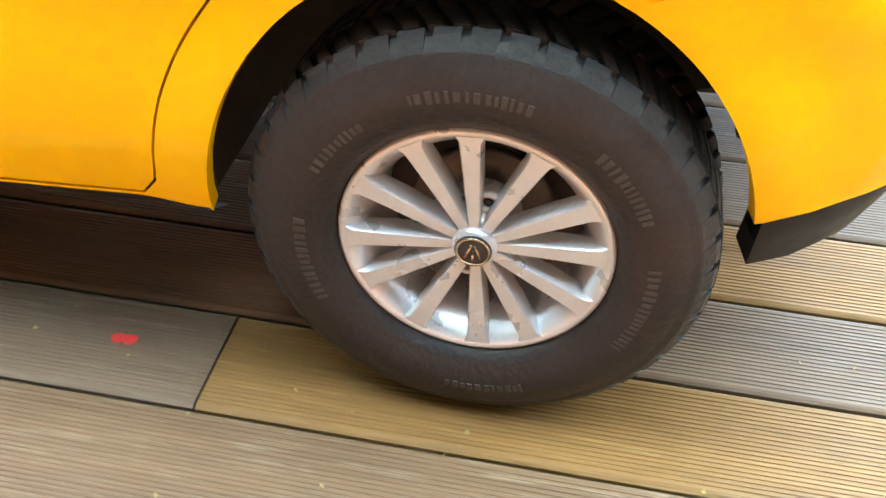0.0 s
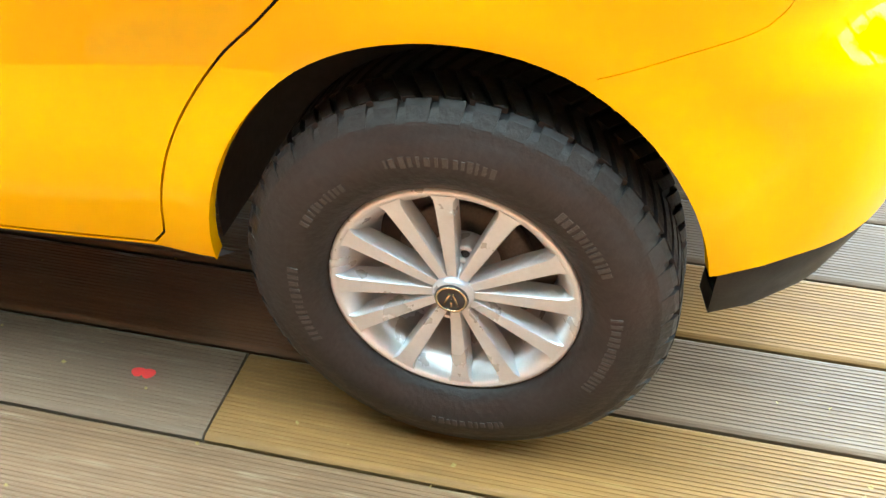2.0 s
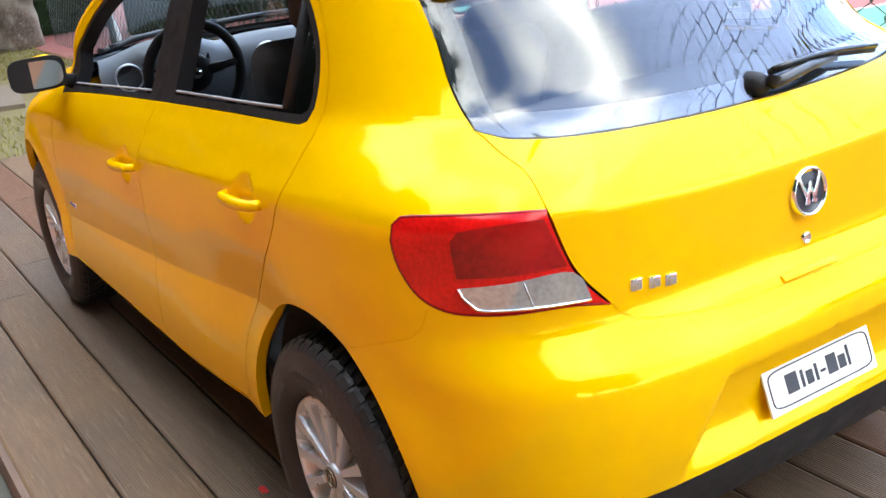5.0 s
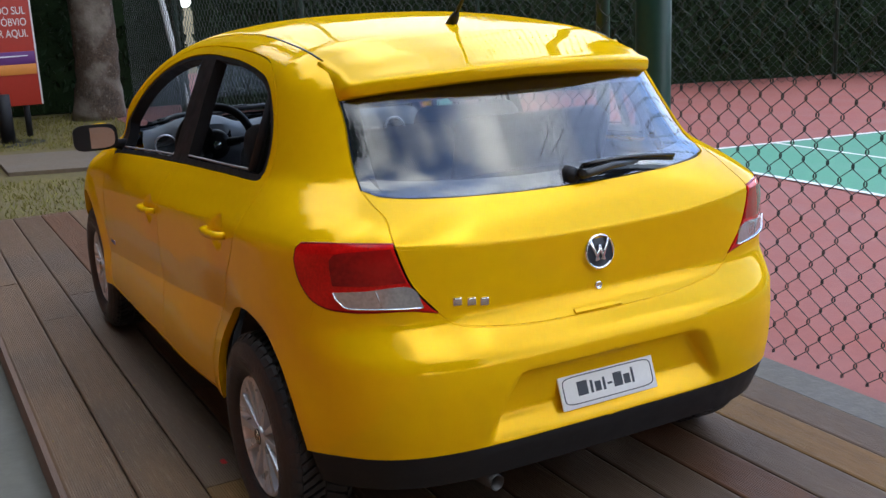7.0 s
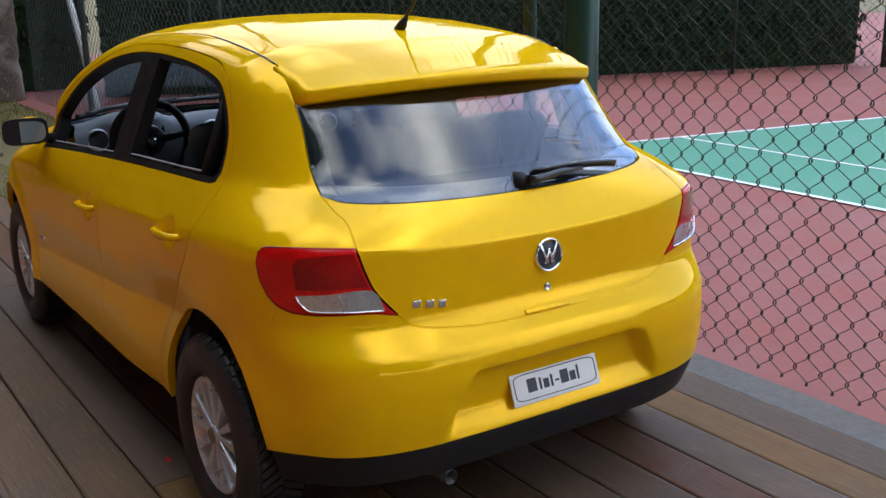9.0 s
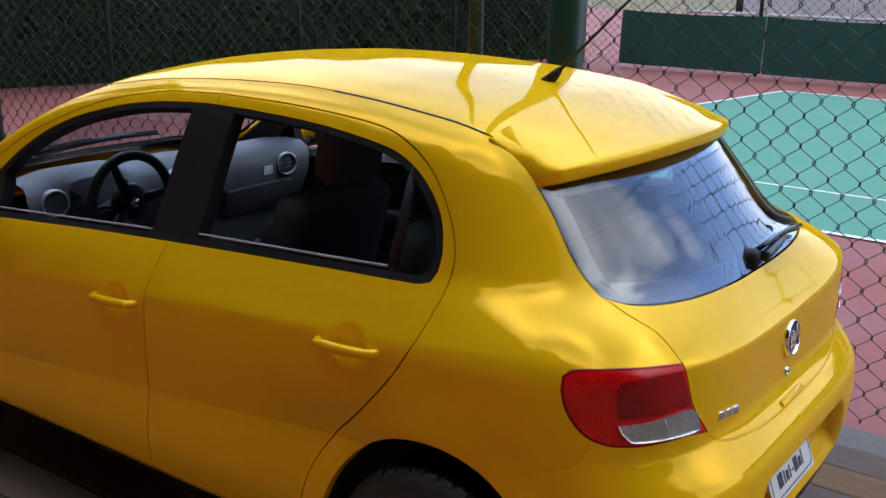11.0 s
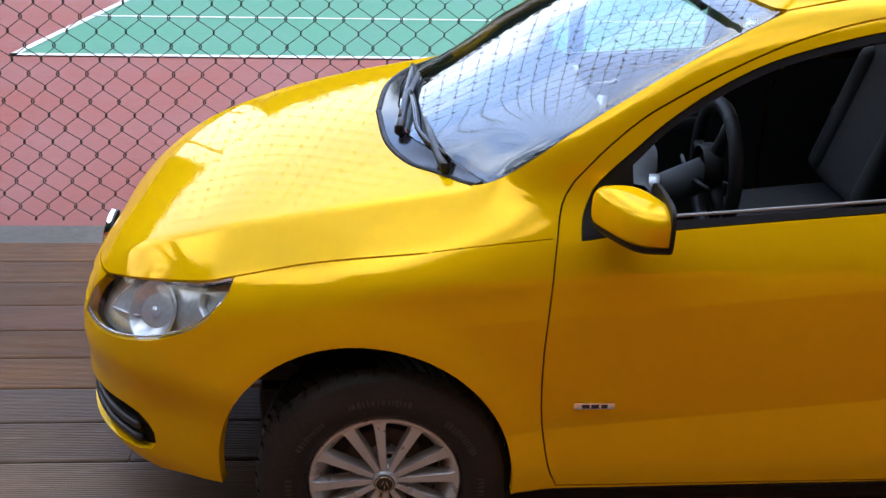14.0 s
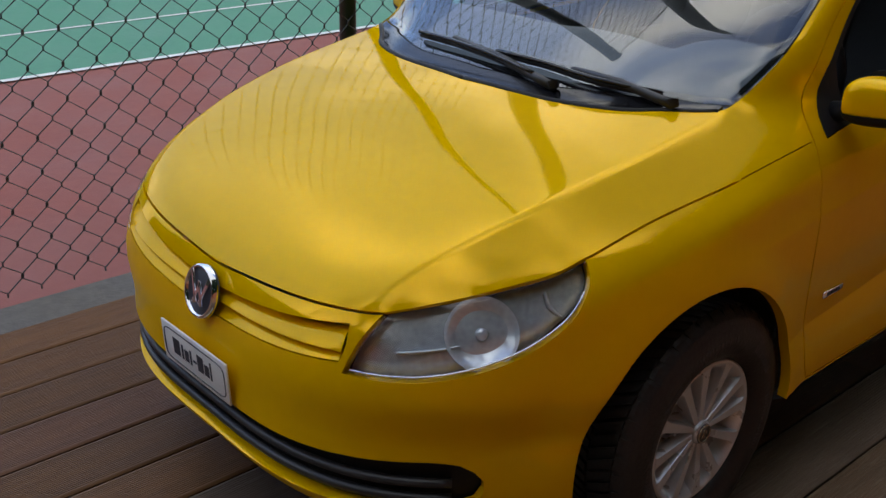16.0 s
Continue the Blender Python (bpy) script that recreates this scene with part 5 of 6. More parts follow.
    tl = panel("tail_light", lift_round, round_at(tail_loop), RED_LAMP, car, gap=0.0018, lip=0.012, out=0.0015, mirror=flip, label="red tail light with a clear lower lens")
    lens_low = [(0.297, -0.507, 0.585), (0.301, -0.504, 0.574), (0.312, -0.494, 0.5595), (0.327, -0.475, 0.556), (0.358, -0.414, 0.5525), (0.370, -0.368, 0.550)]
    clear = np.vstack([smooth_line([(0.370, -0.368, 0.550), (0.364, -0.389, 0.589), (0.335, -0.463, 0.588), (0.297, -0.507, 0.585)]), smooth_line(lens_low)])
    panel("clear_lens", lift_round, round_at(snap(clear)), CLEAR_LAMP, tl, gap=0.0, lip=0.003, out=0.0035, mirror=flip)
    rib = snap([(0.343, -0.446, 0.5865), (0.347, -0.437, 0.556)])
    part("lens_rib", *tube((rib + 0.0036 * gradient(rib)) * np.array([1, sgn, 1]), 0.0011, 6), CLEAR_LAMP, tl)
    edge = (snap(smooth_line(lens_low))) * np.array([1, sgn, 1]) + np.array([0.004, -0.003 * sgn, 0])
    part("lens_edge", *tube(edge, 0.0014, 6), CHROME, tl)
    deep = np.vstack([smooth_line([(0.361, -0.395, 0.598), (0.335, -0.463, 0.597), (0.297, -0.507, 0.597)]), smooth_line([(0.297, -0.507, 0.597), (0.287, -0.503, 0.640), (0.292, -0.495, 0.650), (0.318, -0.448, 0.653), (0.341, -0.409, 0.655)])])
    panel("deep_red_lens", lift_round, round_at(snap(deep)), RED_DEEP, tl, gap=0.0, lip=0.002, out=0.0030, mirror=flip)

# black lower trim
skirt_line = np.vstack([SKIRT_TOP, tail_line([(0, 0.278), (0, 0.204)]), tail_line([(0, 0.204), (-0.30, 0.204), (-0.47, 0.205)]), snap([(0.280, -0.51, 0.206), (0.244, -0.540, 0.207)])])
panel("rear_skirt", lift_round, round_at(skirt_line), BLACK, car, gap=0.0006, out=-0.003, lip=0.03, fixed=middle, twin=True, label="black plastic lower rear bumper")
panel("intake", lift_round, round_at(np.vstack([INTAKE, nose_line([(0, 0.193), (0, 0.268)])])), BLACK, car, gap=-0.004, out=-0.022, lip=0.0, fixed=middle, twin=True, label="black front air intake")
for z in (0.216, 0.242):
    half = nose_line([(0, z), (-0.25, z + 0.002), (-0.44, z + 0.004)]) + np.array([0.014, 0, 0])
    line = np.vstack([half[::-1], (half * np.array([1, -1, 1]))[1:]])
    part("intake_bar", *tube(line, 0.0075, 10), SATIN, car)
for sgn in (1, -1):
    st = side_line([(-1.480, 0.204), (-0.90, 0.208), (-0.255, 0.210)]) * np.array([1, sgn, 1])
    lower = st * np.array([1, 0.90, 1]) - np.array([0, 0, 0.03])
    k = len(st)
    inner2 = st * np.array([1, 0.975, 1]) + np.array([0, 0, 0.016])
    v = np.vstack([inner2, st * np.array([1, 0.985, 1]), lower])
    f = [(i, i + 1, k + i + 1, k + i) for i in range(k - 1)] + [(k + i, k + i + 1, 2 * k + i + 1, 2 * k + i) for i in range(k - 1)]
    part("sill_trim", v, f, BLACK, car, "black sill trim below the doors")
    for cx, cz, r in ARCHES:
        v, f = [], []
        a0, a1 = (-56, 96) if cx < -1 else (-95, 76)
        aa = np.radians(np.linspace(a0, a1, 30))
        for a in aa:
            for w in (0.50 if cx < -1 else 0.53, 0.48, 0.36, None):
                if w is None:
                    v.append((cx, -0.358 * sgn, cz - 0.01))
                    continue
                rr = r + 0.013
                v.append((cx + rr * math.sin(a) * (0.93 if cx > -1 and a > 0 else 0.96 if cx < -1 and a < 0 else 1.0), -w * sgn, cz + rr * math.cos(a)))
        for i in range(29):
            for j in range(3):
                f.append((i * 4 + j, i * 4 + j + 1, i * 4 + 5 + j, i * 4 + 4 + j))
        part("wheel_well", v, f, DARK, car)
from_bm("floor_pan", brick_bm((1.02, 0.96, 0.03), (-0.85, 0, 0.215), bevel=0.01), DARK, car)
from_bm("floor_pan", brick_bm((0.50, 0.66, 0.03), (0.05, 0, 0.27), bevel=0.01), DARK, car)
from_bm("floor_pan", brick_bm((0.60, 0.66, 0.03), (-1.78, 0, 0.28), bevel=0.01), DARK, car)
from_bm("subframe", brick_bm((0.44, 0.64, 0.15), (-1.71, 0, 0.170), bevel=0.02), DARK, car)
from_bm("subframe", brick_bm((0.36, 0.64, 0.13), (-0.03, 0, 0.185), bevel=0.02), DARK, car)
from_bm("bulkhead", brick_bm((0.02, 0.90, 0.42), (-1.50, 0, 0.42), bevel=0.005), DARK, car)
from_bm("footwell", brick_bm((0.02, 1.09, 0.36), (-1.475, 0, 0.395), bevel=0.005), DARK, car)


# wheels
def wheel(x, y, z, turn, label):
    """One wheel whose outer face looks to -y before it is turned."""
    hub = new("wheel")
    hub.parent = car
    hub.matrix_basis = Matrix.Translation((x, y, z)) @ Euler((0, 0, radians(turn))).to_matrix().to_4x4()
    tagged(hub, label)
    tyre = part("tyre", *lathe([(0.124, 0.045), (0.129, 0.062), (0.152, 0.074), (0.178, 0.072), (0.197, 0.064), (0.207, 0.050), (0.210, 0.02), (0.210, -0.02), (0.2095, -0.050), (0.2065, -0.0565), (0.2010, -0.0622), (0.1968, -0.0655), (0.1925, -0.0660), (0.189, -0.0685), (0.172, -0.0735), (0.153, -0.0735), (0.140, -0.068), (0.1290, -0.060), (0.1270, -0.054), (0.120, -0.045)], 96), RUBBER, hub, "black block-tread tyre with raised sidewall marks")
    lugs = []
    chevron = ((0.002, -0.105, 0.2155, 0.0062), (0.013, -0.080, 0.2162, 0.0062), (0.024, -0.052, 0.2165, 0.0062), (0.035, -0.026, 0.2162, 0.0062), (0.0455, 0.0, 0.2150, 0.0062))
    shoulder = ((0.0475, 0.0, 0.2142, 0.0112), (0.054, 0.0, 0.2106, 0.0112), (0.0596, 0.0, 0.2044, 0.0106), (0.0636, 0.0, 0.1998, 0.0092), (0.0655, 0.0, 0.1955, 0.0070))
    for i, side, count, rows in [(i, s, n, r) for n, r in ((66, chevron), (44, shoulder)) for i in range(n) for s in (-1, 1)]:
        a = 2 * math.pi * i / count
        a2 = a + (0.5 * 2 * math.pi / count if side > 0 else 0)
        pts = []
        for y0, da, rr, half in rows:
            for w in (-1, 1):
                t = a2 + da + w * half / 0.21
                pts.append((rr * math.sin(t), side * y0, rr * math.cos(t)))
            for w in (-1, 1):
                t = a2 + da + w * half / 0.21
                pts.append(((rr - 0.016) * math.sin(t), side * (y0 - (0.006 if y0 > 0.055 else 0)), (rr - 0.016) * math.cos(t)))
        f = []
        for s in range(4):
            b = 4 * s
            f += [(b, b + 1, b + 5, b + 4), (b + 1, b + 3, b + 7, b + 5), (b + 2, b, b + 4, b + 6)]
        f += [(0, 2, 3, 1), (16, 17, 19, 18)]
        lugs.append((pts, f))
    v, f = joined(*lugs)
    bm = bmesh.new()
    vs = [bm.verts.new(q) for q in v]
    for g in f:
        bm.faces.new([vs[i] for i in g])
    tread = tagged(from_bm("tread", bm, RUBBER, tyre, smooth=False), kind="stuff")
    marks = []
    mr = random.Random(5)
    for a0, a1, r0, hgt in ((-62, -38, 0.158, 0.010), (38, 66, 0.160, 0.012), (-20, 14, 0.166, 0.012), (160, 186, 0.165, 0.009), (-118, -84, 0.158, 0.012), (84, 120, 0.160, 0.012)):
        a = a0
        while a < a1:
            w = mr.uniform(0.9, 1.9)
            hh = hgt * mr.uniform(0.7, 1.0)
            q = []
            for aa, rr in ((a, r0 - hh / 2), (a + w, r0 - hh / 2), (a + w, r0 + hh / 2), (a, r0 + hh / 2)):
                t = math.radians(aa)
                q.append((rr * math.sin(t), -0.0743, rr * math.cos(t)))
            q += [(b[0], -0.069, b[2]) for b in q]
            marks.append((q, [(0, 1, 2, 3), (0, 4, 5, 1), (1, 5, 6, 2), (2, 6, 7, 3), (3, 7, 4, 0)]))
            a += w + mr.uniform(0.7, 1.6)
    tagged(part("sidewall_relief", *joined(*marks), DUSTY, tyre, smooth=False), kind="stuff")
    rim = part("rim", *lathe([(0.097, 0.045), (0.099, -0.012), (0.105, -0.034), (0.1165, -0.0505), (0.1215, -0.056), (0.1265, -0.0590), (0.1305, -0.0570), (0.1315, -0.050), (0.130, -0.040), (0.124, 0.045)], 72), SILVER, hub, "silver multi-spoke alloy rim")
    rim.scale = (0.965, 1.0, 0.965)
    part("barrel_back", *lathe([(0.0005, 0.018), (0.102, 0.018), (0.102, 0.030), (0.0005, 0.030)], 40), DARK, hub)
    part("brake_disc", *lathe([(0.030, 0.000), (0.068, -0.002), (0.070, 0.006), (0.030, 0.008)], 40), STEEL, hub)
    for i in range(12):
        a = radians(30 * i + (-4, -3, 0)[i % 3])
        pts = []
        for r0, half, front, thick in ((0.018, 0.0052, -0.0535, 0.022), (0.042, 0.0066, -0.0548, 0.022), (0.080, 0.0086, -0.0562, 0.022), (0.106, 0.0098, -0.0575, 0.020), (0.1165, 0.0108, -0.0578, 0.018), (0.1230, 0.0150, -0.0578, 0.012)):
            pts += [(-half, front + 0.0022, r0), (-half * 0.84, front, r0), (half * 0.84, front, r0), (half, front + 0.0022, r0), (half * 0.98, front + thick, r0), (-half * 0.98, front + thick, r0)]
        f = []
        for s in range(5):
            for j in range(6):
                q = (j + 1) % 6
                f.append((6 * s + j, 6 * s + q, 6 * s + 6 + q, 6 * s + 6 + j))
        f += [tuple(range(6))[::-1], tuple(range(30, 36))]
        bm = bmesh.new()
        vs = [bm.verts.new(Euler((0, a, 0)).to_matrix() @ Vector(q)) for q in pts]
        for g in f:
            bm.faces.new([vs[j] for j in g])
        from_bm("spoke", bm, SILVER, rim)
    part("hub_plate", *lathe([(0.0005, -0.050), (0.022, -0.050), (0.026, -0.044), (0.030, -0.032), (0.036, -0.022), (0.038, 0.0)], 40), SILVER, rim)
    for i in range(4):
        a = radians(12 + 90 * i)
        at = Matrix.Translation((0.0400 * math.sin(a), 0, 0.0400 * math.cos(a)))
        boss = part("bolt_seat", *moved(lathe([(0.0060, -0.030), (0.0060, -0.0385), (0.0095, -0.0405), (0.0120, -0.038), (0.0135, -0.020)], 18), at), SILVER, rim)
        part("wheel_bolt", *moved(lathe([(0.0005, -0.038), (0.0038, -0.038), (0.0050, -0.036), (0.0050, -0.028)], 8), at), SOOT, boss)
    cap = part("centre_cap", *lathe([(0.0005, -0.0615), (0.015, -0.0615), (0.0190, -0.060), (0.0215, -0.056), (0.0225, -0.046)], 32), SILVER, rim)
    part("cap_disc", *lathe([(0.0005, -0.0625), (0.0168, -0.0625), (0.0178, -0.0610)], 32), INK, cap)
    ring = lathe([(0.0142, -0.0628), (0.0142, -0.0640), (0.0164, -0.0640), (0.0164, -0.0628)], 32)
    bars = []
    for dx, tilt in ((-0.0045, 0.35), (0.0045, -0.35), (0.0, 0.0)):
        b = brick_bm((0.0022, 0.001, 0.017 if tilt else 0.008), (dx, -0.0634, 0.0 if tilt else -0.006), Euler((0, tilt, 0)).to_matrix())
        b.verts.index_update()
        bars.append(([tuple(q.co) for q in b.verts], [[q.index for q in g.verts] for g in b.faces]))
        b.free()
    part("cap_mark", *joined(ring, *bars), BRASS, cap, "pale metal ring and bars")
    return hub


WHEEL_LABEL = "silver alloy wheel with a large black off-road tyre"
wheel(0.0, -0.517, 0.217, 0, WHEEL_LABEL)
wheel(-1.694, -0.512, 0.217, 0, WHEEL_LABEL)
wheel(0.0, 0.517, 0.217, 180, WHEEL_LABEL)
wheel(-1.694, 0.512, 0.217, 180, WHEEL_LABEL)


# ---- inside the car ----
panel("side_lining", lift_round, round_at(body_line), TRIM_DARK, car, holes=[round_at(lift_side(door_hole))], grid=0.04, gap=0.004, out=-0.024, lip=0.0, fixed=middle, twin=True)
panel("roof_lining", lift_top, np.vstack([roof_half, (roof_half * np.array([1, -1]))[::-1]]), TRIM, car, grid=0.05, gap=0.004, out=-0.022, lip=0.0)
panel("tailgate_lining", lift_tail, np.vstack([hatch_half, (hatch_half * np.array([-1, 1]))[::-1]]), TRIM_DARK, hatch, grid=0.05, gap=0.004, out=-0.03, lip=0.0)
for flip in (False, True):
    sgn = -1 if flip else 1
    for outline in (door_a, door_b):
        card = panel("door_card", lift_side, outline, TRIM_DARK, car, grid=0.04, gap=0.003, out=-0.040, lip=0.0, mirror=flip, label="dark moulded inner door card")
    for hx, hz in ((-1.17, 0.60), (-0.50, 0.625)):
        y = sgn * -0.515
        part("inner_handle", *tube([(hx - 0.03, y, hz), (hx, y - sgn * -0.012, hz + 0.004), (hx + 0.035, y - sgn * -0.014, hz + 0.008), (hx + 0.05, y - sgn * -0.012, hz + 0.016)], [0.005, 0.006, 0.007, 0.009], 8), CHROME, car, "silver inner door handle")
        from_bm("armrest", brick_bm((0.36, 0.05, 0.035), (hx + 0.12, sgn * -0.505, hz - 0.09), bevel=0.012), TRIM_DARK, car)


def dashboard():
    ys = np.linspace(-0.475, 0.475, 49)
    sec = np.array([(-1.62, 0.650), (-1.52, 0.682), (-1.42, 0.700), (-1.33, 0.710), (-1.285, 0.706), (-1.263, 0.688), (-1.256, 0.655), (-1.262, 0.61), (-1.285, 0.565), (-1.31, 0.50), (-1.33, 0.40)])
    verts, faces = [], []
    for y0 in ys:
        y = y0
        hood = math.exp(-((y + 0.29) / 0.105) ** 4)
        mid = math.exp(-((y - 0.01) / 0.10) ** 4)
        for i, (x, z) in enumerate(sec):
            y = y0
            if i < 2:
                x += max(abs(y) - 0.30, 0) * 0.9
            if 2 <= i <= 5:
                z += 0.034 * hood * (1 if i > 2 else 0.5) + 0.008 * mid
            if 3 <= i <= 6:
                x += 0.030 * hood
            if i >= 6:
                x += 0.020 * mid
            while outside(np.array([x]), np.array([y]), np.array([z]))[0] > -0.035 and abs(y) > 0.05:
                y *= 0.98
            verts.append((x, y, z))
    k = len(sec)
    for i in range(len(ys) - 1):
        for j in range(k - 1):
            faces.append((i * k + j, (i + 1) * k + j, (i + 1) * k + j + 1, i * k + j + 1))
    bm = bmesh.new()
    vs = [bm.verts.new(v) for v in verts]
    for f in faces:
        bm.faces.new([vs[i] for i in f])
    dash = from_bm("dashboard", bm, TRIM, car, "grey moulded dashboard with round silver vents")
    for y, z in ((-0.408, 0.668), (-0.045, 0.664), (0.075, 0.662), (0.372, 0.650)):
        x = -1.252 + (0.006 if abs(y) < 0.2 else 0)
        m = Matrix.Translation((x, y, z)) @ Euler((0, radians(-12), radians(76))).to_matrix().to_4x4()
        v, f = moved(lathe([(0.0295, 0.006), (0.0295, -0.005), (0.0310, -0.008), (0.0335, -0.0065), (0.0345, 0.0), (0.0345, 0.010)], 32), m)
        vent = part("air_vent", v, f, SILVER, dash, "silver-ringed round air vent")
        part("vent_face", *moved(lathe([(0.0005, 0.002), (0.0298, 0.002), (0.0298, 0.006)], 28), m), TRIM_DARK, vent)
        for q in (-0.012, 0.0, 0.012):
            part("vent_blade", *moved(tube([(-0.025, -0.001, q), (0.025, -0.001, q)], 0.0018, 5), m), TRIM, vent)
    from_bm("instrument_glass", brick_bm((0.006, 0.17, 0.05), (-1.243, -0.29, 0.695), Euler((0, radians(-25), 0)).to_matrix(), 0.003), GLOSS_BLACK, dash)
    from_bm("radio", brick_bm((0.012, 0.15, 0.045), (-1.235, 0.015, 0.612), Euler((0, radians(14), 0)).to_matrix(), 0.004), TRIM_DARK, dash)
    from_bm("heater_panel", brick_bm((0.012, 0.14, 0.035), (-1.25, 0.015, 0.562), Euler((0, radians(18), 0)).to_matrix(), 0.004), TRIM_DARK, dash)
    from_bm("sticker", brick_bm((0.0015, 0.035, 0.026), (-1.2545, 0.300, 0.640), Euler((0, radians(6), 0)).to_matrix()), WHITE, dash, "small white paper sticker")
    from_bm("glovebox", brick_bm((0.012, 0.26, 0.09), (-1.275, 0.27, 0.56), Euler((0, radians(20), 0)).to_matrix(), 0.006), TRIM_DARK, dash)
    return dash


dashboard()
tilt = Matrix.Translation((-1.115, -0.29, 0.672)) @ Euler((0, radians(-26), radians(90))).to_matrix().to_4x4()
wheel_in = new("steering_wheel")
wheel_in.parent = car
tagged(wheel_in, "black three-spoke steering wheel")
ring = [(0.113 * math.sin(a), 0.0, 0.113 * math.cos(a)) for a in np.linspace(0, 2 * math.pi, 49)]
part("rim", *moved(tube(ring, 0.0125, 10, False), tilt), BLACK, wheel_in)
part("pad", *moved(lathe([(0.0005, -0.012), (0.025, -0.011), (0.042, -0.004), (0.046, 0.010), (0.040, 0.030)], 28), tilt), BLACK, wheel_in)
for a in (90, 200, -20):
    t = radians(a)
    part("spoke", *moved(tube([(0.03 * math.cos(t), 0.004, 0.03 * math.sin(t)), (0.07 * math.cos(t), 0.003, 0.07 * math.sin(t)), (0.111 * math.cos(t), 0, 0.111 * math.sin(t))], [0.016, 0.011, 0.010], 8), tilt), BLACK, wheel_in)
part("badge", *moved(lathe([(0.0005, -0.0155), (0.011, -0.0150), (0.013, -0.012)], 20), tilt), CHROME, wheel_in, "chrome disc")
part("column", *tube([(-1.13, -0.29, 0.664), (-1.28, -0.29, 0.59)], [0.030, 0.036], 14), TRIM_DARK, wheel_in)
for s in (-1, 1):
    part("stalk", *tube([(-1.16, -0.29, 0.655), (-1.15, -0.29 + s * 0.085, 0.665)], [0.006, 0.004], 8), BLACK, wheel_in)


def cushion(size, at, turn, bevel, name, parent, label=""):
    return from_bm(name, brick_bm(size, at, Euler(turn).to_matrix(), bevel, 4), CLOTH, parent, label)


def seat(y, label):
    s = new("seat")
    s.parent = car
    tagged(s, label)
    cushion((0.32, 0.31, 0.10), (-0.72, y, 0.34), (0, radians(-6), 0), 0.04, "cushion", s)
    cushion((0.085, 0.31, 0.40), (-0.555, y, 0.60), (0, radians(17), 0), 0.038, "backrest", s)
    for e in (-1, 1):
        cushion((0.10, 0.06, 0.32), (-0.572, y + e * 0.125, 0.58), (0, radians(17), 0), 0.028, "bolster", s)
    cushion((0.065, 0.17, 0.115), (-0.466, y, 0.862), (0, radians(10), 0), 0.03, "headrest", s)
    for e in (-1, 1):
        part("headrest_post", *tube([(-0.50, y + e * 0.04, 0.76), (-0.475, y + e * 0.04, 0.84)], 0.005, 8), CHROME, s)


seat(-0.235, "dark grey cloth front seat with headrest")
seat(0.235, "dark grey cloth front seat with headrest")
bench = new("rear_seat")
bench.parent = car
tagged(bench, "dark grey cloth rear bench seat")
cushion((0.30, 0.86, 0.10), (-0.36, 0, 0.40), (0, radians(-5), 0), 0.04, "cushion", bench)
cushion((0.08, 0.43, 0.38), (-0.205, -0.22, 0.615), (0, radians(17), 0), 0.035, "backrest", bench)
cushion((0.08, 0.43, 0.38), (-0.205, 0.22, 0.615), (0, radians(17), 0), 0.035, "backrest", bench)
from_bm("parcel_shelf", brick_bm((0.34, 0.84, 0.02), (0.06, 0, 0.665), bevel=0.006), TRIM_DARK, car)
from_bm("console", brick_bm((0.36, 0.12, 0.16), (-1.05, 0, 0.33), bevel=0.02), TRIM_DARK, car)
part("gear_lever", *tube([(-1.02, 0, 0.40), (-1.0, 0, 0.50), (-0.995, 0, 0.515), (-0.99, 0, 0.535)], [0.006, 0.006, 0.016, 0.012], 10), BLACK, car)
rv = from_bm("interior_mirror", brick_bm((0.018, 0.15, 0.045), (-1.10, 0, 0.925), Euler((0, radians(10), 0)).to_matrix(), 0.008), BLACK, car, "black interior rear-view mirror")
part("mirror_stem", *tube([(-1.11, 0, 0.935), (-1.145, 0, 0.962)], 0.006, 8), BLACK, rv)


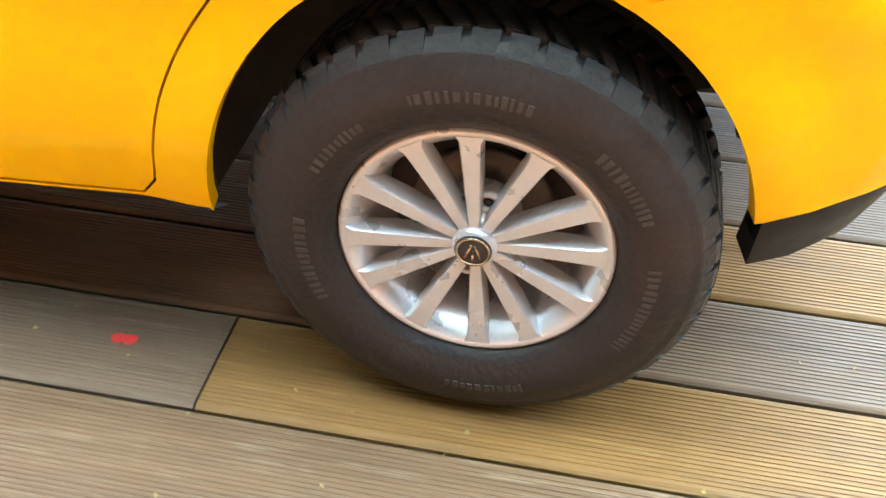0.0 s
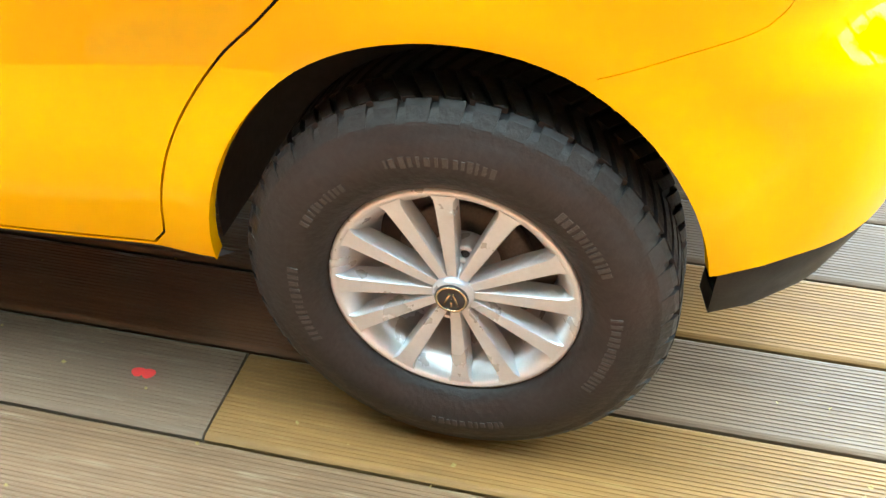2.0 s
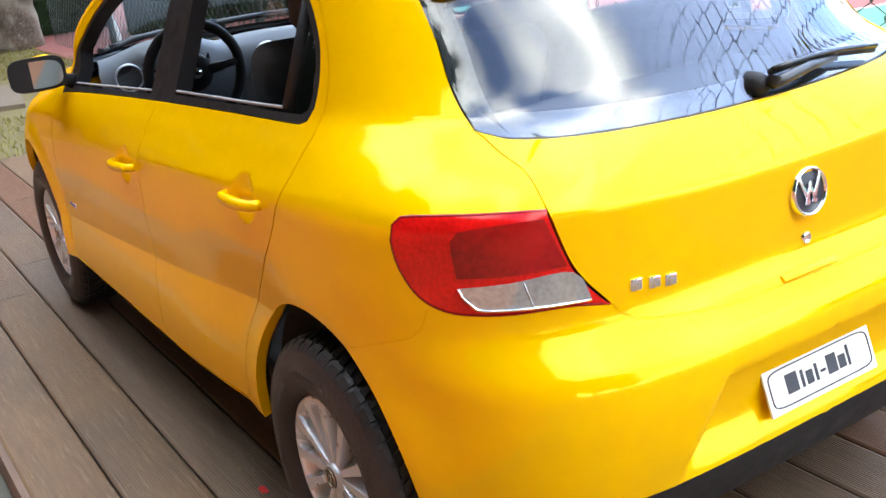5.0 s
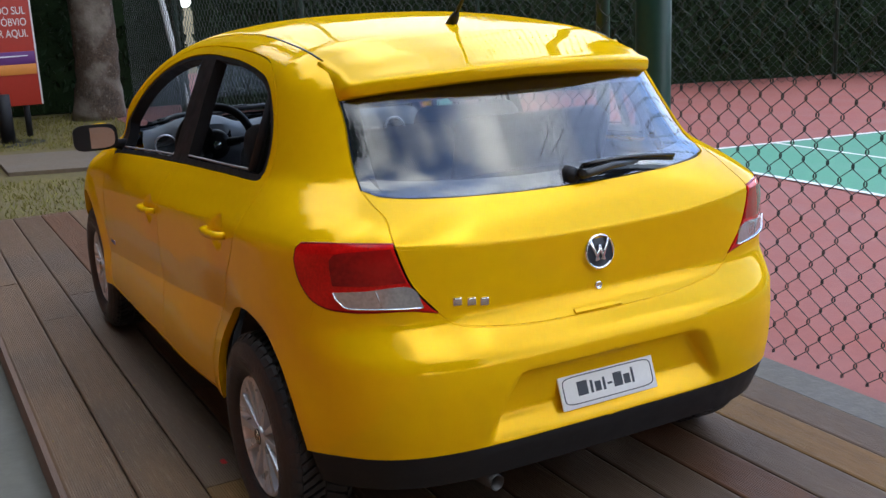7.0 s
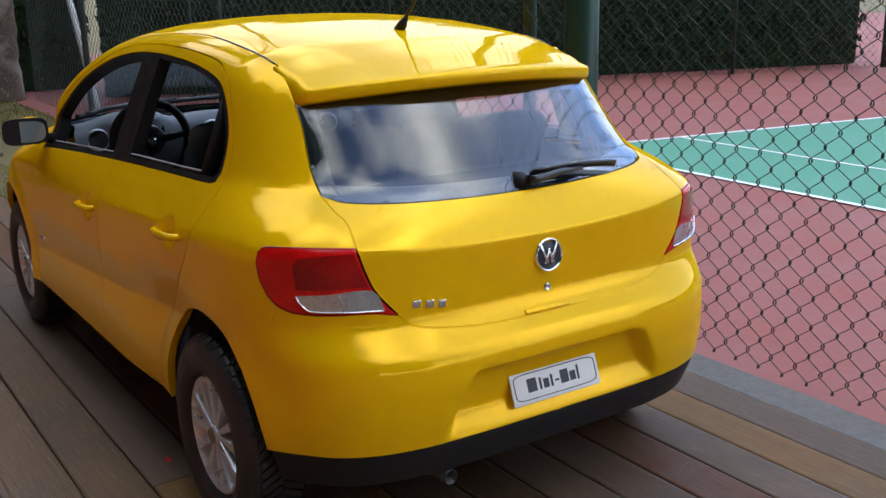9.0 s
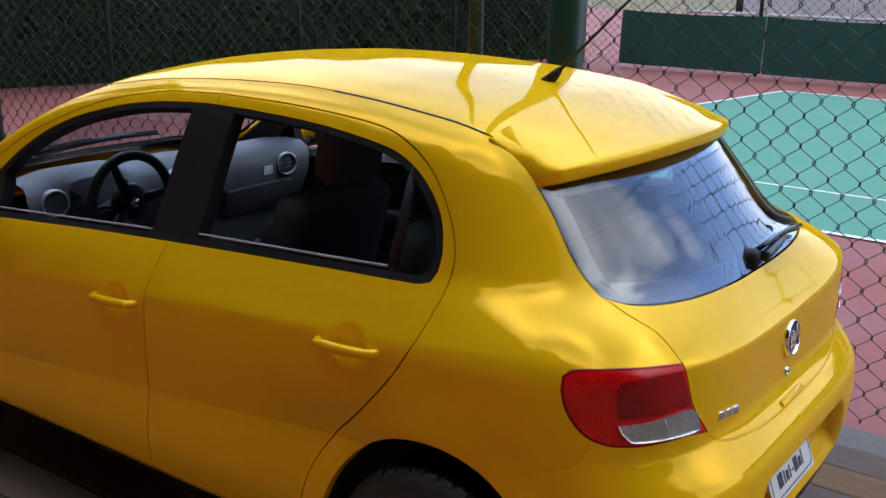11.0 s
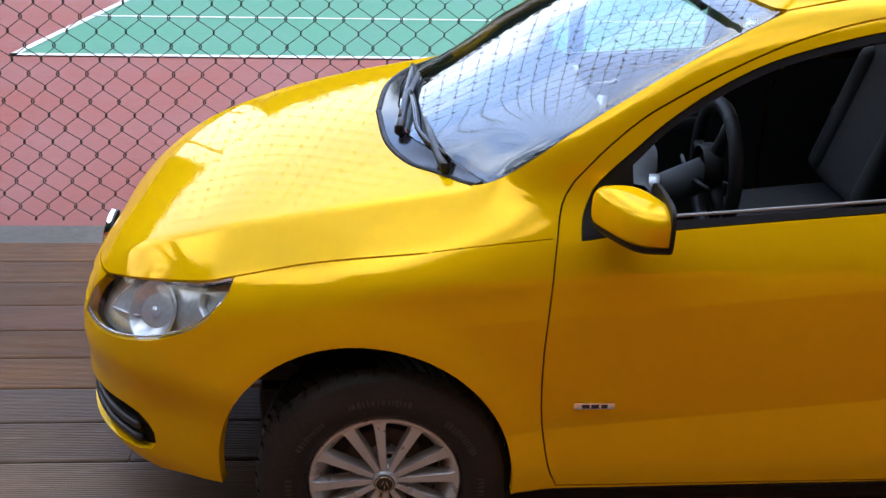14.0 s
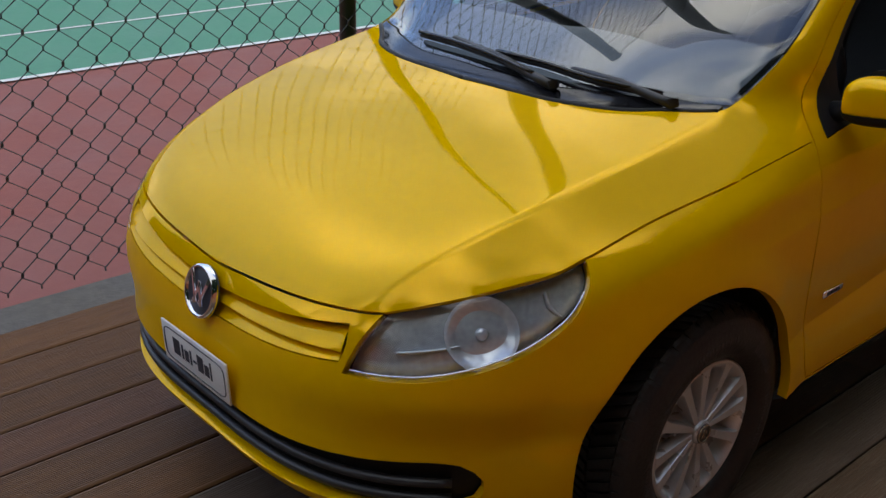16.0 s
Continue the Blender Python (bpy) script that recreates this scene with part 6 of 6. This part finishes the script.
# ---- details of the car ----
for flip in (False, True):
    sgn = -1 if flip else 1
    for hx, hz in HANDLES:
        base = lift_side(np.array([(hx - 0.064, hz - 0.003), (hx, hz), (hx + 0.064, hz + 0.004)]))
        y0 = base[:, 1]
        pts = np.array([(hx - 0.066, y0[0] + 0.004, hz - 0.004), (hx - 0.060, y0[0] - 0.010, hz - 0.004), (hx - 0.03, y0[0] - 0.0165, hz - 0.001), (hx, y0[0] - 0.0175, hz), (hx + 0.03, y0[2] - 0.0165, hz + 0.002), (hx + 0.058, y0[2] - 0.012, hz + 0.004), (hx + 0.066, y0[2] + 0.003, hz + 0.004)]) * np.array([1, sgn, 1])
        part("door_handle", *tube(smooth_line(pts, 0.006), [0.0078 + 0.0018 * math.sin(math.pi * i / (len(smooth_line(pts, 0.006)) - 1)) for i in range(len(smooth_line(pts, 0.006)))], 12), PAINT, car, "yellow pull handle")
        if hx < -0.5:
            m = Matrix.Translation((hx + 0.056, sgn * (y0[2] - 0.021), hz + 0.003)) @ Euler((0, 0, radians(0 if sgn > 0 else 180))).to_matrix().to_4x4()
            part("key_lock", *moved(lathe([(0.0005, -0.001), (0.0045, -0.001), (0.0055, 0.001), (0.0055, 0.008)], 16), m), PAINT, car)

    # door mirror: swept housing, dark foot and arm, glass to the rear
    mirror = new("door_mirror")
    mirror.parent = car
    tagged(mirror, "yellow door mirror with a black lower shell")
    verts, faces, low = [], [], []
    nu, nv = 30, 16
    for i in range(nv + 1):
        ph = -math.pi / 2 + math.pi * i / nv
        for j in range(nu):
            th = 2 * math.pi * j / nu
            e = 0.60
            c = lambda t: math.copysign(abs(math.cos(t)) ** e, math.cos(t))
            q = lambda t: math.copysign(abs(math.sin(t)) ** e, math.sin(t))
            x, y, z = c(ph) * c(th), c(ph) * q(th), q(ph)
            px = -1.328 + 0.040 * x - 0.030 * y
            py = -0.607 + 0.062 * y
            pz = 0.706 + (0.044 if z > 0 else 0.036) * z * (1 - 0.30 * (1 - y) * 0.5 * (1 if z > 0 else 0.2))
            verts.append((min(px, -1.290), py * sgn, pz))
    for i in range(nv):
        for j in range(nu):
            k = (j + 1) % nu
            faces.append((i * nu + j, i * nu + k, (i + 1) * nu + k, (i + 1) * nu + j))
    shell = bmesh.new()
    vs = [shell.verts.new(v) for v in verts]
    for f in faces:
        shell.faces.new([vs[i] for i in f])
    bmesh.ops.remove_doubles(shell, verts=shell.verts[:], dist=0.0002)
    from_bm("housing", shell, PAINT, mirror)
    under = bmesh.new()
    vs = [under.verts.new(((v[0] + 1.322) * 1.03 - 1.322 + 0.001, (v[1] / sgn + 0.607) * 1.02 * sgn - 0.607 * sgn, min(v[2], 0.692) - 0.0035)) for v in verts]
    for f in faces:
        if max(verts[i][2] for i in f) <= 0.705:
            under.faces.new([vs[i] for i in f])
    bmesh.ops.remove_doubles(under, verts=under.verts[:], dist=0.0002)
    from_bm("lower_shell", under, BLACK, mirror, "black lower shell")
    part("arm", *tube([(-1.335, sgn * -0.515, 0.672), (-1.330, sgn * -0.545, 0.682), (-1.318, sgn * -0.60, 0.690)], [0.020, 0.015, 0.018], 10), BLACK, mirror)
    v, f = [], []
    for k in range(28):
        a = 2 * math.pi * k / 28
        e = 0.6
        v.append((-1.2855, sgn * (-0.606 + 0.054 * math.copysign(abs(math.cos(a)) ** e, math.cos(a))), 0.7085 + 0.0315 * math.copysign(abs(math.sin(a)) ** e, math.sin(a))))
    v = [(x + 0.14 * (y * sgn + 0.606), y, z) for x, y, z in v]  # turned a little outwards
    v2 = [(x - 0.003, y, z) for x, y, z in v]
    bez = [(-1.2878, sgn * (-0.607 + 0.0650 * math.copysign(abs(math.cos(q)) ** 0.5, math.cos(q))), 0.7095 + 0.0395 * math.copysign(abs(math.sin(q)) ** 0.5, math.sin(q))) for q in (2 * math.pi * k / 28 for k in range(28))]
    part("bezel", bez + [(x - 0.006, y, z) for x, y, z in bez], [tuple(range(28)), tuple(range(28, 56))[::-1]] + [(k, (k + 1) % 28, 28 + (k + 1) % 28, 28 + k) for k in range(28)], BLACK, mirror, "black bezel", smooth=False)
    part("mirror_glass", v + v2, [tuple(range(28)), tuple(range(28, 56))[::-1]] + [(k, (k + 1) % 28, 28 + (k + 1) % 28, 28 + k) for k in range(28)], MIRROR, mirror, smooth=False)


def roundel(at, r, turn, owner):
    """A chrome ring with plain slanted bars over a dark disc."""
    m = Matrix.Translation(at) @ turn
    disc = part("badge", *moved(lathe([(0.0005, -0.0035), (r * 0.86, -0.0035), (r, 0.002), (r, 0.006)], 40), m), INK, owner, "round chrome badge on a dark disc")
    part("badge_ring", *moved(lathe([(r * 0.84, 0.0), (r * 0.86, -0.006), (r * 0.93, -0.0085), (r, -0.006), (r * 1.02, 0.002)], 48), m), CHROME, disc)
    for dx, dz, tilt, ln in ((-0.36, 0.16, 0.42, 1.25), (0.36, 0.16, -0.42, 1.25), (-0.12, -0.10, -0.36, 0.95), (0.12, -0.10, 0.36, 0.95)):
        b = brick_bm((r * 0.17, 0.004, r * ln), (dx * r, -0.0055, dz * r * 0.6), Euler((0, -tilt, 0)).to_matrix(), 0.0012)
        bmesh.ops.transform(b, matrix=m, verts=b.verts[:])
        from_bm("badge_bar", b, CHROME, disc)


roundel((0.388, 0, 0.597), 0.034, Euler((radians(-6), 0, radians(90))).to_matrix().to_4x4(), hatch)
roundel((-2.254, 0, 0.428), 0.043, Euler((radians(-14), 0, radians(-90))).to_matrix().to_4x4(), car)


def plate(at, w, h, lean, yaw, name):
    """A white plate with a dark rounded border line and plain bars in place of its writing."""
    m = Matrix.Translation(at) @ Euler((radians(lean), 0, radians(yaw))).to_matrix().to_4x4()
    b = brick_bm((w, 0.004, h), (0, 0, 0), None, 0.0015)
    bmesh.ops.transform(b, matrix=m, verts=b.verts[:])
    p = from_bm(name, b, WHITE, car, "white plate with a thin dark border and dark bars")
    a = np.linspace(0, 2 * math.pi, 65)
    loop = [(math.copysign(abs(math.cos(t)) ** 0.22, math.cos(t)) * (w / 2 - 0.008), -0.0022, math.copysign(abs(math.sin(t)) ** 0.3, math.sin(t)) * (h / 2 - 0.008)) for t in a]
    part("border", *moved(tube(loop, 0.0011, 5, False), m), INK, p)
    for x, ww, z, hh in ((-0.272, 0.105, 0.02, 0.40), (-0.178, 0.026, 0.0, 0.36), (-0.112, 0.062, -0.03, 0.28), (-0.048, 0.026, 0.0, 0.36), (0.012, 0.05, -0.03, 0.06),
                        (0.100, 0.092, 0.02, 0.40), (0.195, 0.068, -0.03, 0.28), (0.258, 0.024, 0.03, 0.44)):
        q = brick_bm((w * ww, 0.001, h * hh), (w * x, -0.0023, h * z), None, 0.0003, 1)
        bmesh.ops.transform(q, matrix=m, verts=q.verts[:])
        from_bm("plate_bar", q, INK, p)


plate((0.4165, 0, 0.341), 0.226, 0.068, -20, 90, "rear_plate")
plate((-2.276, 0.0, 0.312), 0.206, 0.074, 3, -90, "front_plate")

# name badges as plain chrome blocks
for i, y in enumerate((-0.306, -0.278, -0.252)):
    p = lift_tail(np.array([(y, 0.552 - i * 0.004)]))[0]
    from_bm("name_badge", brick_bm((0.005, 0.017, 0.016), (p[0] + 0.001, y, 0.552 - i * 0.004), Euler((0, 0, radians(-14))).to_matrix(), 0.002), CHROME, hatch, "small plain chrome block")
p = lift_side(np.array([(-1.357, 0.371)]))[0]
badge = from_bm("side_badge", brick_bm((0.066, 0.003, 0.012), (-1.357, p[1] - 0.001, 0.371), None, 0.001), CHROME, car, "small silver strip badge with dark bars")
for dx, w in ((-0.014, 0.012), (0.001, 0.012), (0.016, 0.010)):
    from_bm("badge_bar", brick_bm((w, 0.001, 0.006), (-1.357 + dx, p[1] - 0.0028, 0.371)), INK, badge)
m = Matrix.Translation((0.3885, 0, 0.530)) @ Euler((0, 0, radians(90))).to_matrix().to_4x4()
part("boot_lock", *moved(lathe([(0.0005, -0.001), (0.005, -0.001), (0.0062, -0.003), (0.0085, -0.002), (0.0085, 0.006)], 20), m), CHROME, hatch, "round boot lock")
from_bm("release_grip", brick_bm((0.012, 0.110, 0.007), (0.4065, -0.015, 0.4945), Euler((0, radians(40), 0)).to_matrix(), 0.003), PAINT, hatch, "small yellow tailgate grip lip")
v, f = lathe([(0.0145, -0.05), (0.016, -0.05), (0.016, 0.10), (0.0145, 0.10)], 20, True)
part("exhaust_pipe", *moved((v, f), Matrix.Translation((0.345, -0.25, 0.186)) @ Euler((0, 0, radians(97))).to_matrix().to_4x4()), SOOT, car, "short sooty exhaust pipe")

# wipers
def on_screen(y, z, off=0.007):
    q = lift_nose(np.array([(y, z)]))
    return (q + off * gradient(q))[0]


def wiper(root, tip, name, label, placer, blade):
    w = new(name)
    w.parent = car
    tagged(w, label)
    a, b = np.array(placer(*root)), np.array(placer(*tip))
    part("pivot", *moved(lathe([(0.0005, -0.004), (0.007, -0.003), (0.009, 0.0), (0.009, 0.012)], 16), Matrix.Translation(a) @ Euler((radians(70), 0, 0)).to_matrix().to_4x4()), BLACK, w)
    mid = (a + b) / 2
    mid = mid + 0.010 * gradient(mid[None])[0]
    part("arm", *tube([a, a * 0.7 + mid * 0.3, mid, mid * 0.05 + b * 0.95], [0.008, 0.0085, 0.007, 0.0045], 8), SATIN, w)
    line = [np.array(placer(*q)) for q in blade]
    part("blade", *tube(smooth_line(line, 0.03), 0.005, 6), BLACK, w)
    part("blade_holder", *tube(smooth_line([q + 0.008 * gradient(q[None])[0] for q in line], 0.03), 0.0042, 6), GLOSS_BLACK, w)


WIPER = "black windscreen wiper resting at the cowl"
wiper((-0.376, 0.690), (-0.175, 0.719), "wiper", WIPER, on_screen, [(-0.345, 0.699), (-0.24, 0.708), (-0.13, 0.715), (-0.02, 0.716)])
wiper((-0.182, 0.693), (0.125, 0.722), "wiper", WIPER, on_screen, [(-0.13, 0.700), (-0.02, 0.710), (0.10, 0.714), (0.205, 0.712)])


def on_rear(y, z, off=0.012):
    q = lift_tail(np.array([(y, z)]))
    return (q + off * gradient(q))[0]


wiper((0.010, 0.724), (0.16, 0.733), "rear_wiper", "black rear window wiper", on_rear, [(0.02, 0.738), (0.10, 0.740), (0.18, 0.736), (0.25, 0.728)])
part("wiper_cap", *moved(lathe([(0.0005, -0.018), (0.014, -0.016), (0.018, -0.006), (0.018, 0.012)], 20), Matrix.Translation((0.300, 0.0, 0.732)) @ Euler((0, 0, radians(90))).to_matrix().to_4x4()), BLACK, car)

# aerial
ab = lift_top(np.array([(-0.130, -0.004)]))[0]
aerial = new("aerial")
aerial.parent = car
tagged(aerial, "short black rod aerial on the roof")
part("foot", *tube([ab - np.array([0.018, 0, 0.003]), ab + np.array([0.0, 0, 0.012]), ab + np.array([0.014, 0, 0.026])], [0.013, 0.011, 0.006], 12), BLACK, aerial)
part("rod", *tube([ab + np.array([0.010, 0, 0.022]), ab + np.array([0.09, 0, 0.10]), ab + np.array([0.25, 0.0, 0.26])], [0.0042, 0.003, 0.002], 8), BLACK, aerial)

# ---- on the deck and the lawn ----
v, f = [], []
for cx, cy, r in ((-0.390, -0.5565, 0.0082), (-0.3765, -0.5565, 0.0086)):
    k = len(v)
    for i in range(20):
        a = 2 * math.pi * i / 20
        rr = r * (1 + 0.08 * math.sin(3 * a + cx * 50))
        v.append((cx + rr * math.cos(a), cy + rr * 0.9 * math.sin(a), 0.0012 + 0.0002 * (r > 0.0084)))
    f.append(tuple(range(k, k + 20)))
mark = part("paint_mark", v, f, RED_PAINT, smooth=False)
tagged(mark, "small double dot of red paint on the deck", "paint mark")
lr = random.Random(21)
v, f = [], []
for i in range(90):
    x, y = lr.uniform(-1.2, 1.2), lr.uniform(-0.92, -0.35)
    s, a = lr.uniform(0.0009, 0.0024), lr.uniform(0, 6.28)
    k = len(v)
    v += [(x + s * 1.6 * math.cos(a), y + s * 1.6 * math.sin(a), 0.0015), (x - s * math.sin(a), y + s * math.cos(a), 0.004), (x - s * 1.6 * math.cos(a), y - s * 1.6 * math.sin(a), 0.002), (x + s * math.sin(a), y - s * math.cos(a), 0.0012)]
    f.append((k, k + 1, k + 2, k + 3))
bits = part("leaf_litter", v, f, DRY_LEAF, smooth=False)
tagged(bits, "scattered bits of dry yellow leaf on the deck", "litter", kind="stuff")


def sign_board():
    s = new("sign_board")
    s.location = (-8.7, 0, GROUND)
    tagged(s, "red promotional sign with white lettering and purple and orange bands", "sign")
    def box(name, y0, y1, z0, z1, x0, x1, mat, label=""):
        return from_bm(name, brick_bm((x1 - x0, y1 - y0, z1 - z0), ((x0 + x1) / 2, (y0 + y1) / 2, (z0 + z1) / 2 - GROUND), bevel=0.002), mat, s, label)
    board = box("board", -1.15, 0.19, 0.21, 1.75, -0.03, 0.0, SIGN_RED)
    box("purple_band", -1.15, 0.185, 0.598, 0.715, 0.001, 0.008, SIGN_PURPLE)
    box("orange_band", -1.15, 0.185, 0.50, 0.596, 0.001, 0.008, SIGN_ORANGE)
    box("top_band", -1.15, 0.185, 1.235, 1.30, 0.001, 0.008, SIGN_ORANGE)
    box("edge_trim", 0.19, 0.205, 0.21, 1.75, -0.032, 0.004, WHITE, "thin white edge")
    part("swoosh", *tube([(0.008, -1.0, 0.64 - GROUND), (0.008, -0.5, 0.665 - GROUND), (0.008, 0.12, 0.675 - GROUND)], [0.004, 0.012, 0.004], 6), WHITE, s)
    part("stand", *tube([(0.35, -0.19, 0.0), (0.35, -0.19, 0.45)], 0.065, 16), BLACK, s, "black round stand")
    part("foot", *moved(lathe([(0.0005, -0.03), (0.30, -0.03), (0.32, 0.0), (0.0005, 0.0)], 32), Matrix.Translation((0.35, -0.19, 0.001)) @ Euler((radians(90), 0, 0)).to_matrix().to_4x4()), BLACK, s)
    part("leg", *tube([(-0.05, 0.05, 0.0), (-0.05, 0.05, 0.4)], 0.03, 10), BLACK, s)
    part("leg", *tube([(-0.05, -1.0, 0.0), (-0.05, -1.0, 0.4)], 0.03, 10), BLACK, s)
    for text, z, size in (("ÁFRICA DO SUL", 1.06, 0.10), ("DO ÓBVIO", 0.955, 0.10), ("POR AQUI.", 0.85, 0.10)):
        cu = bpy.data.curves.new("lettering", "FONT")
        cu.body, cu.size, cu.align_x, cu.extrude = text, size, "RIGHT", 0.001
        tmp = new("lettering", cu)
        bpy.context.view_layer.update()
        me = bpy.data.meshes.new_from_object(tmp.evaluated_get(bpy.context.evaluated_depsgraph_get()))
        bpy.data.objects.remove(tmp)
        me.materials.clear()
        me.materials.append(WHITE)
        t = new("lettering", me)
        t.parent = s
        t.matrix_basis = Matrix.Translation((0.002, 0.15, z - GROUND)) @ Euler((radians(90), 0, radians(90))).to_matrix().to_4x4() @ Matrix.Diagonal((0.74, 1, 1, 1))
    return s


sign_board()
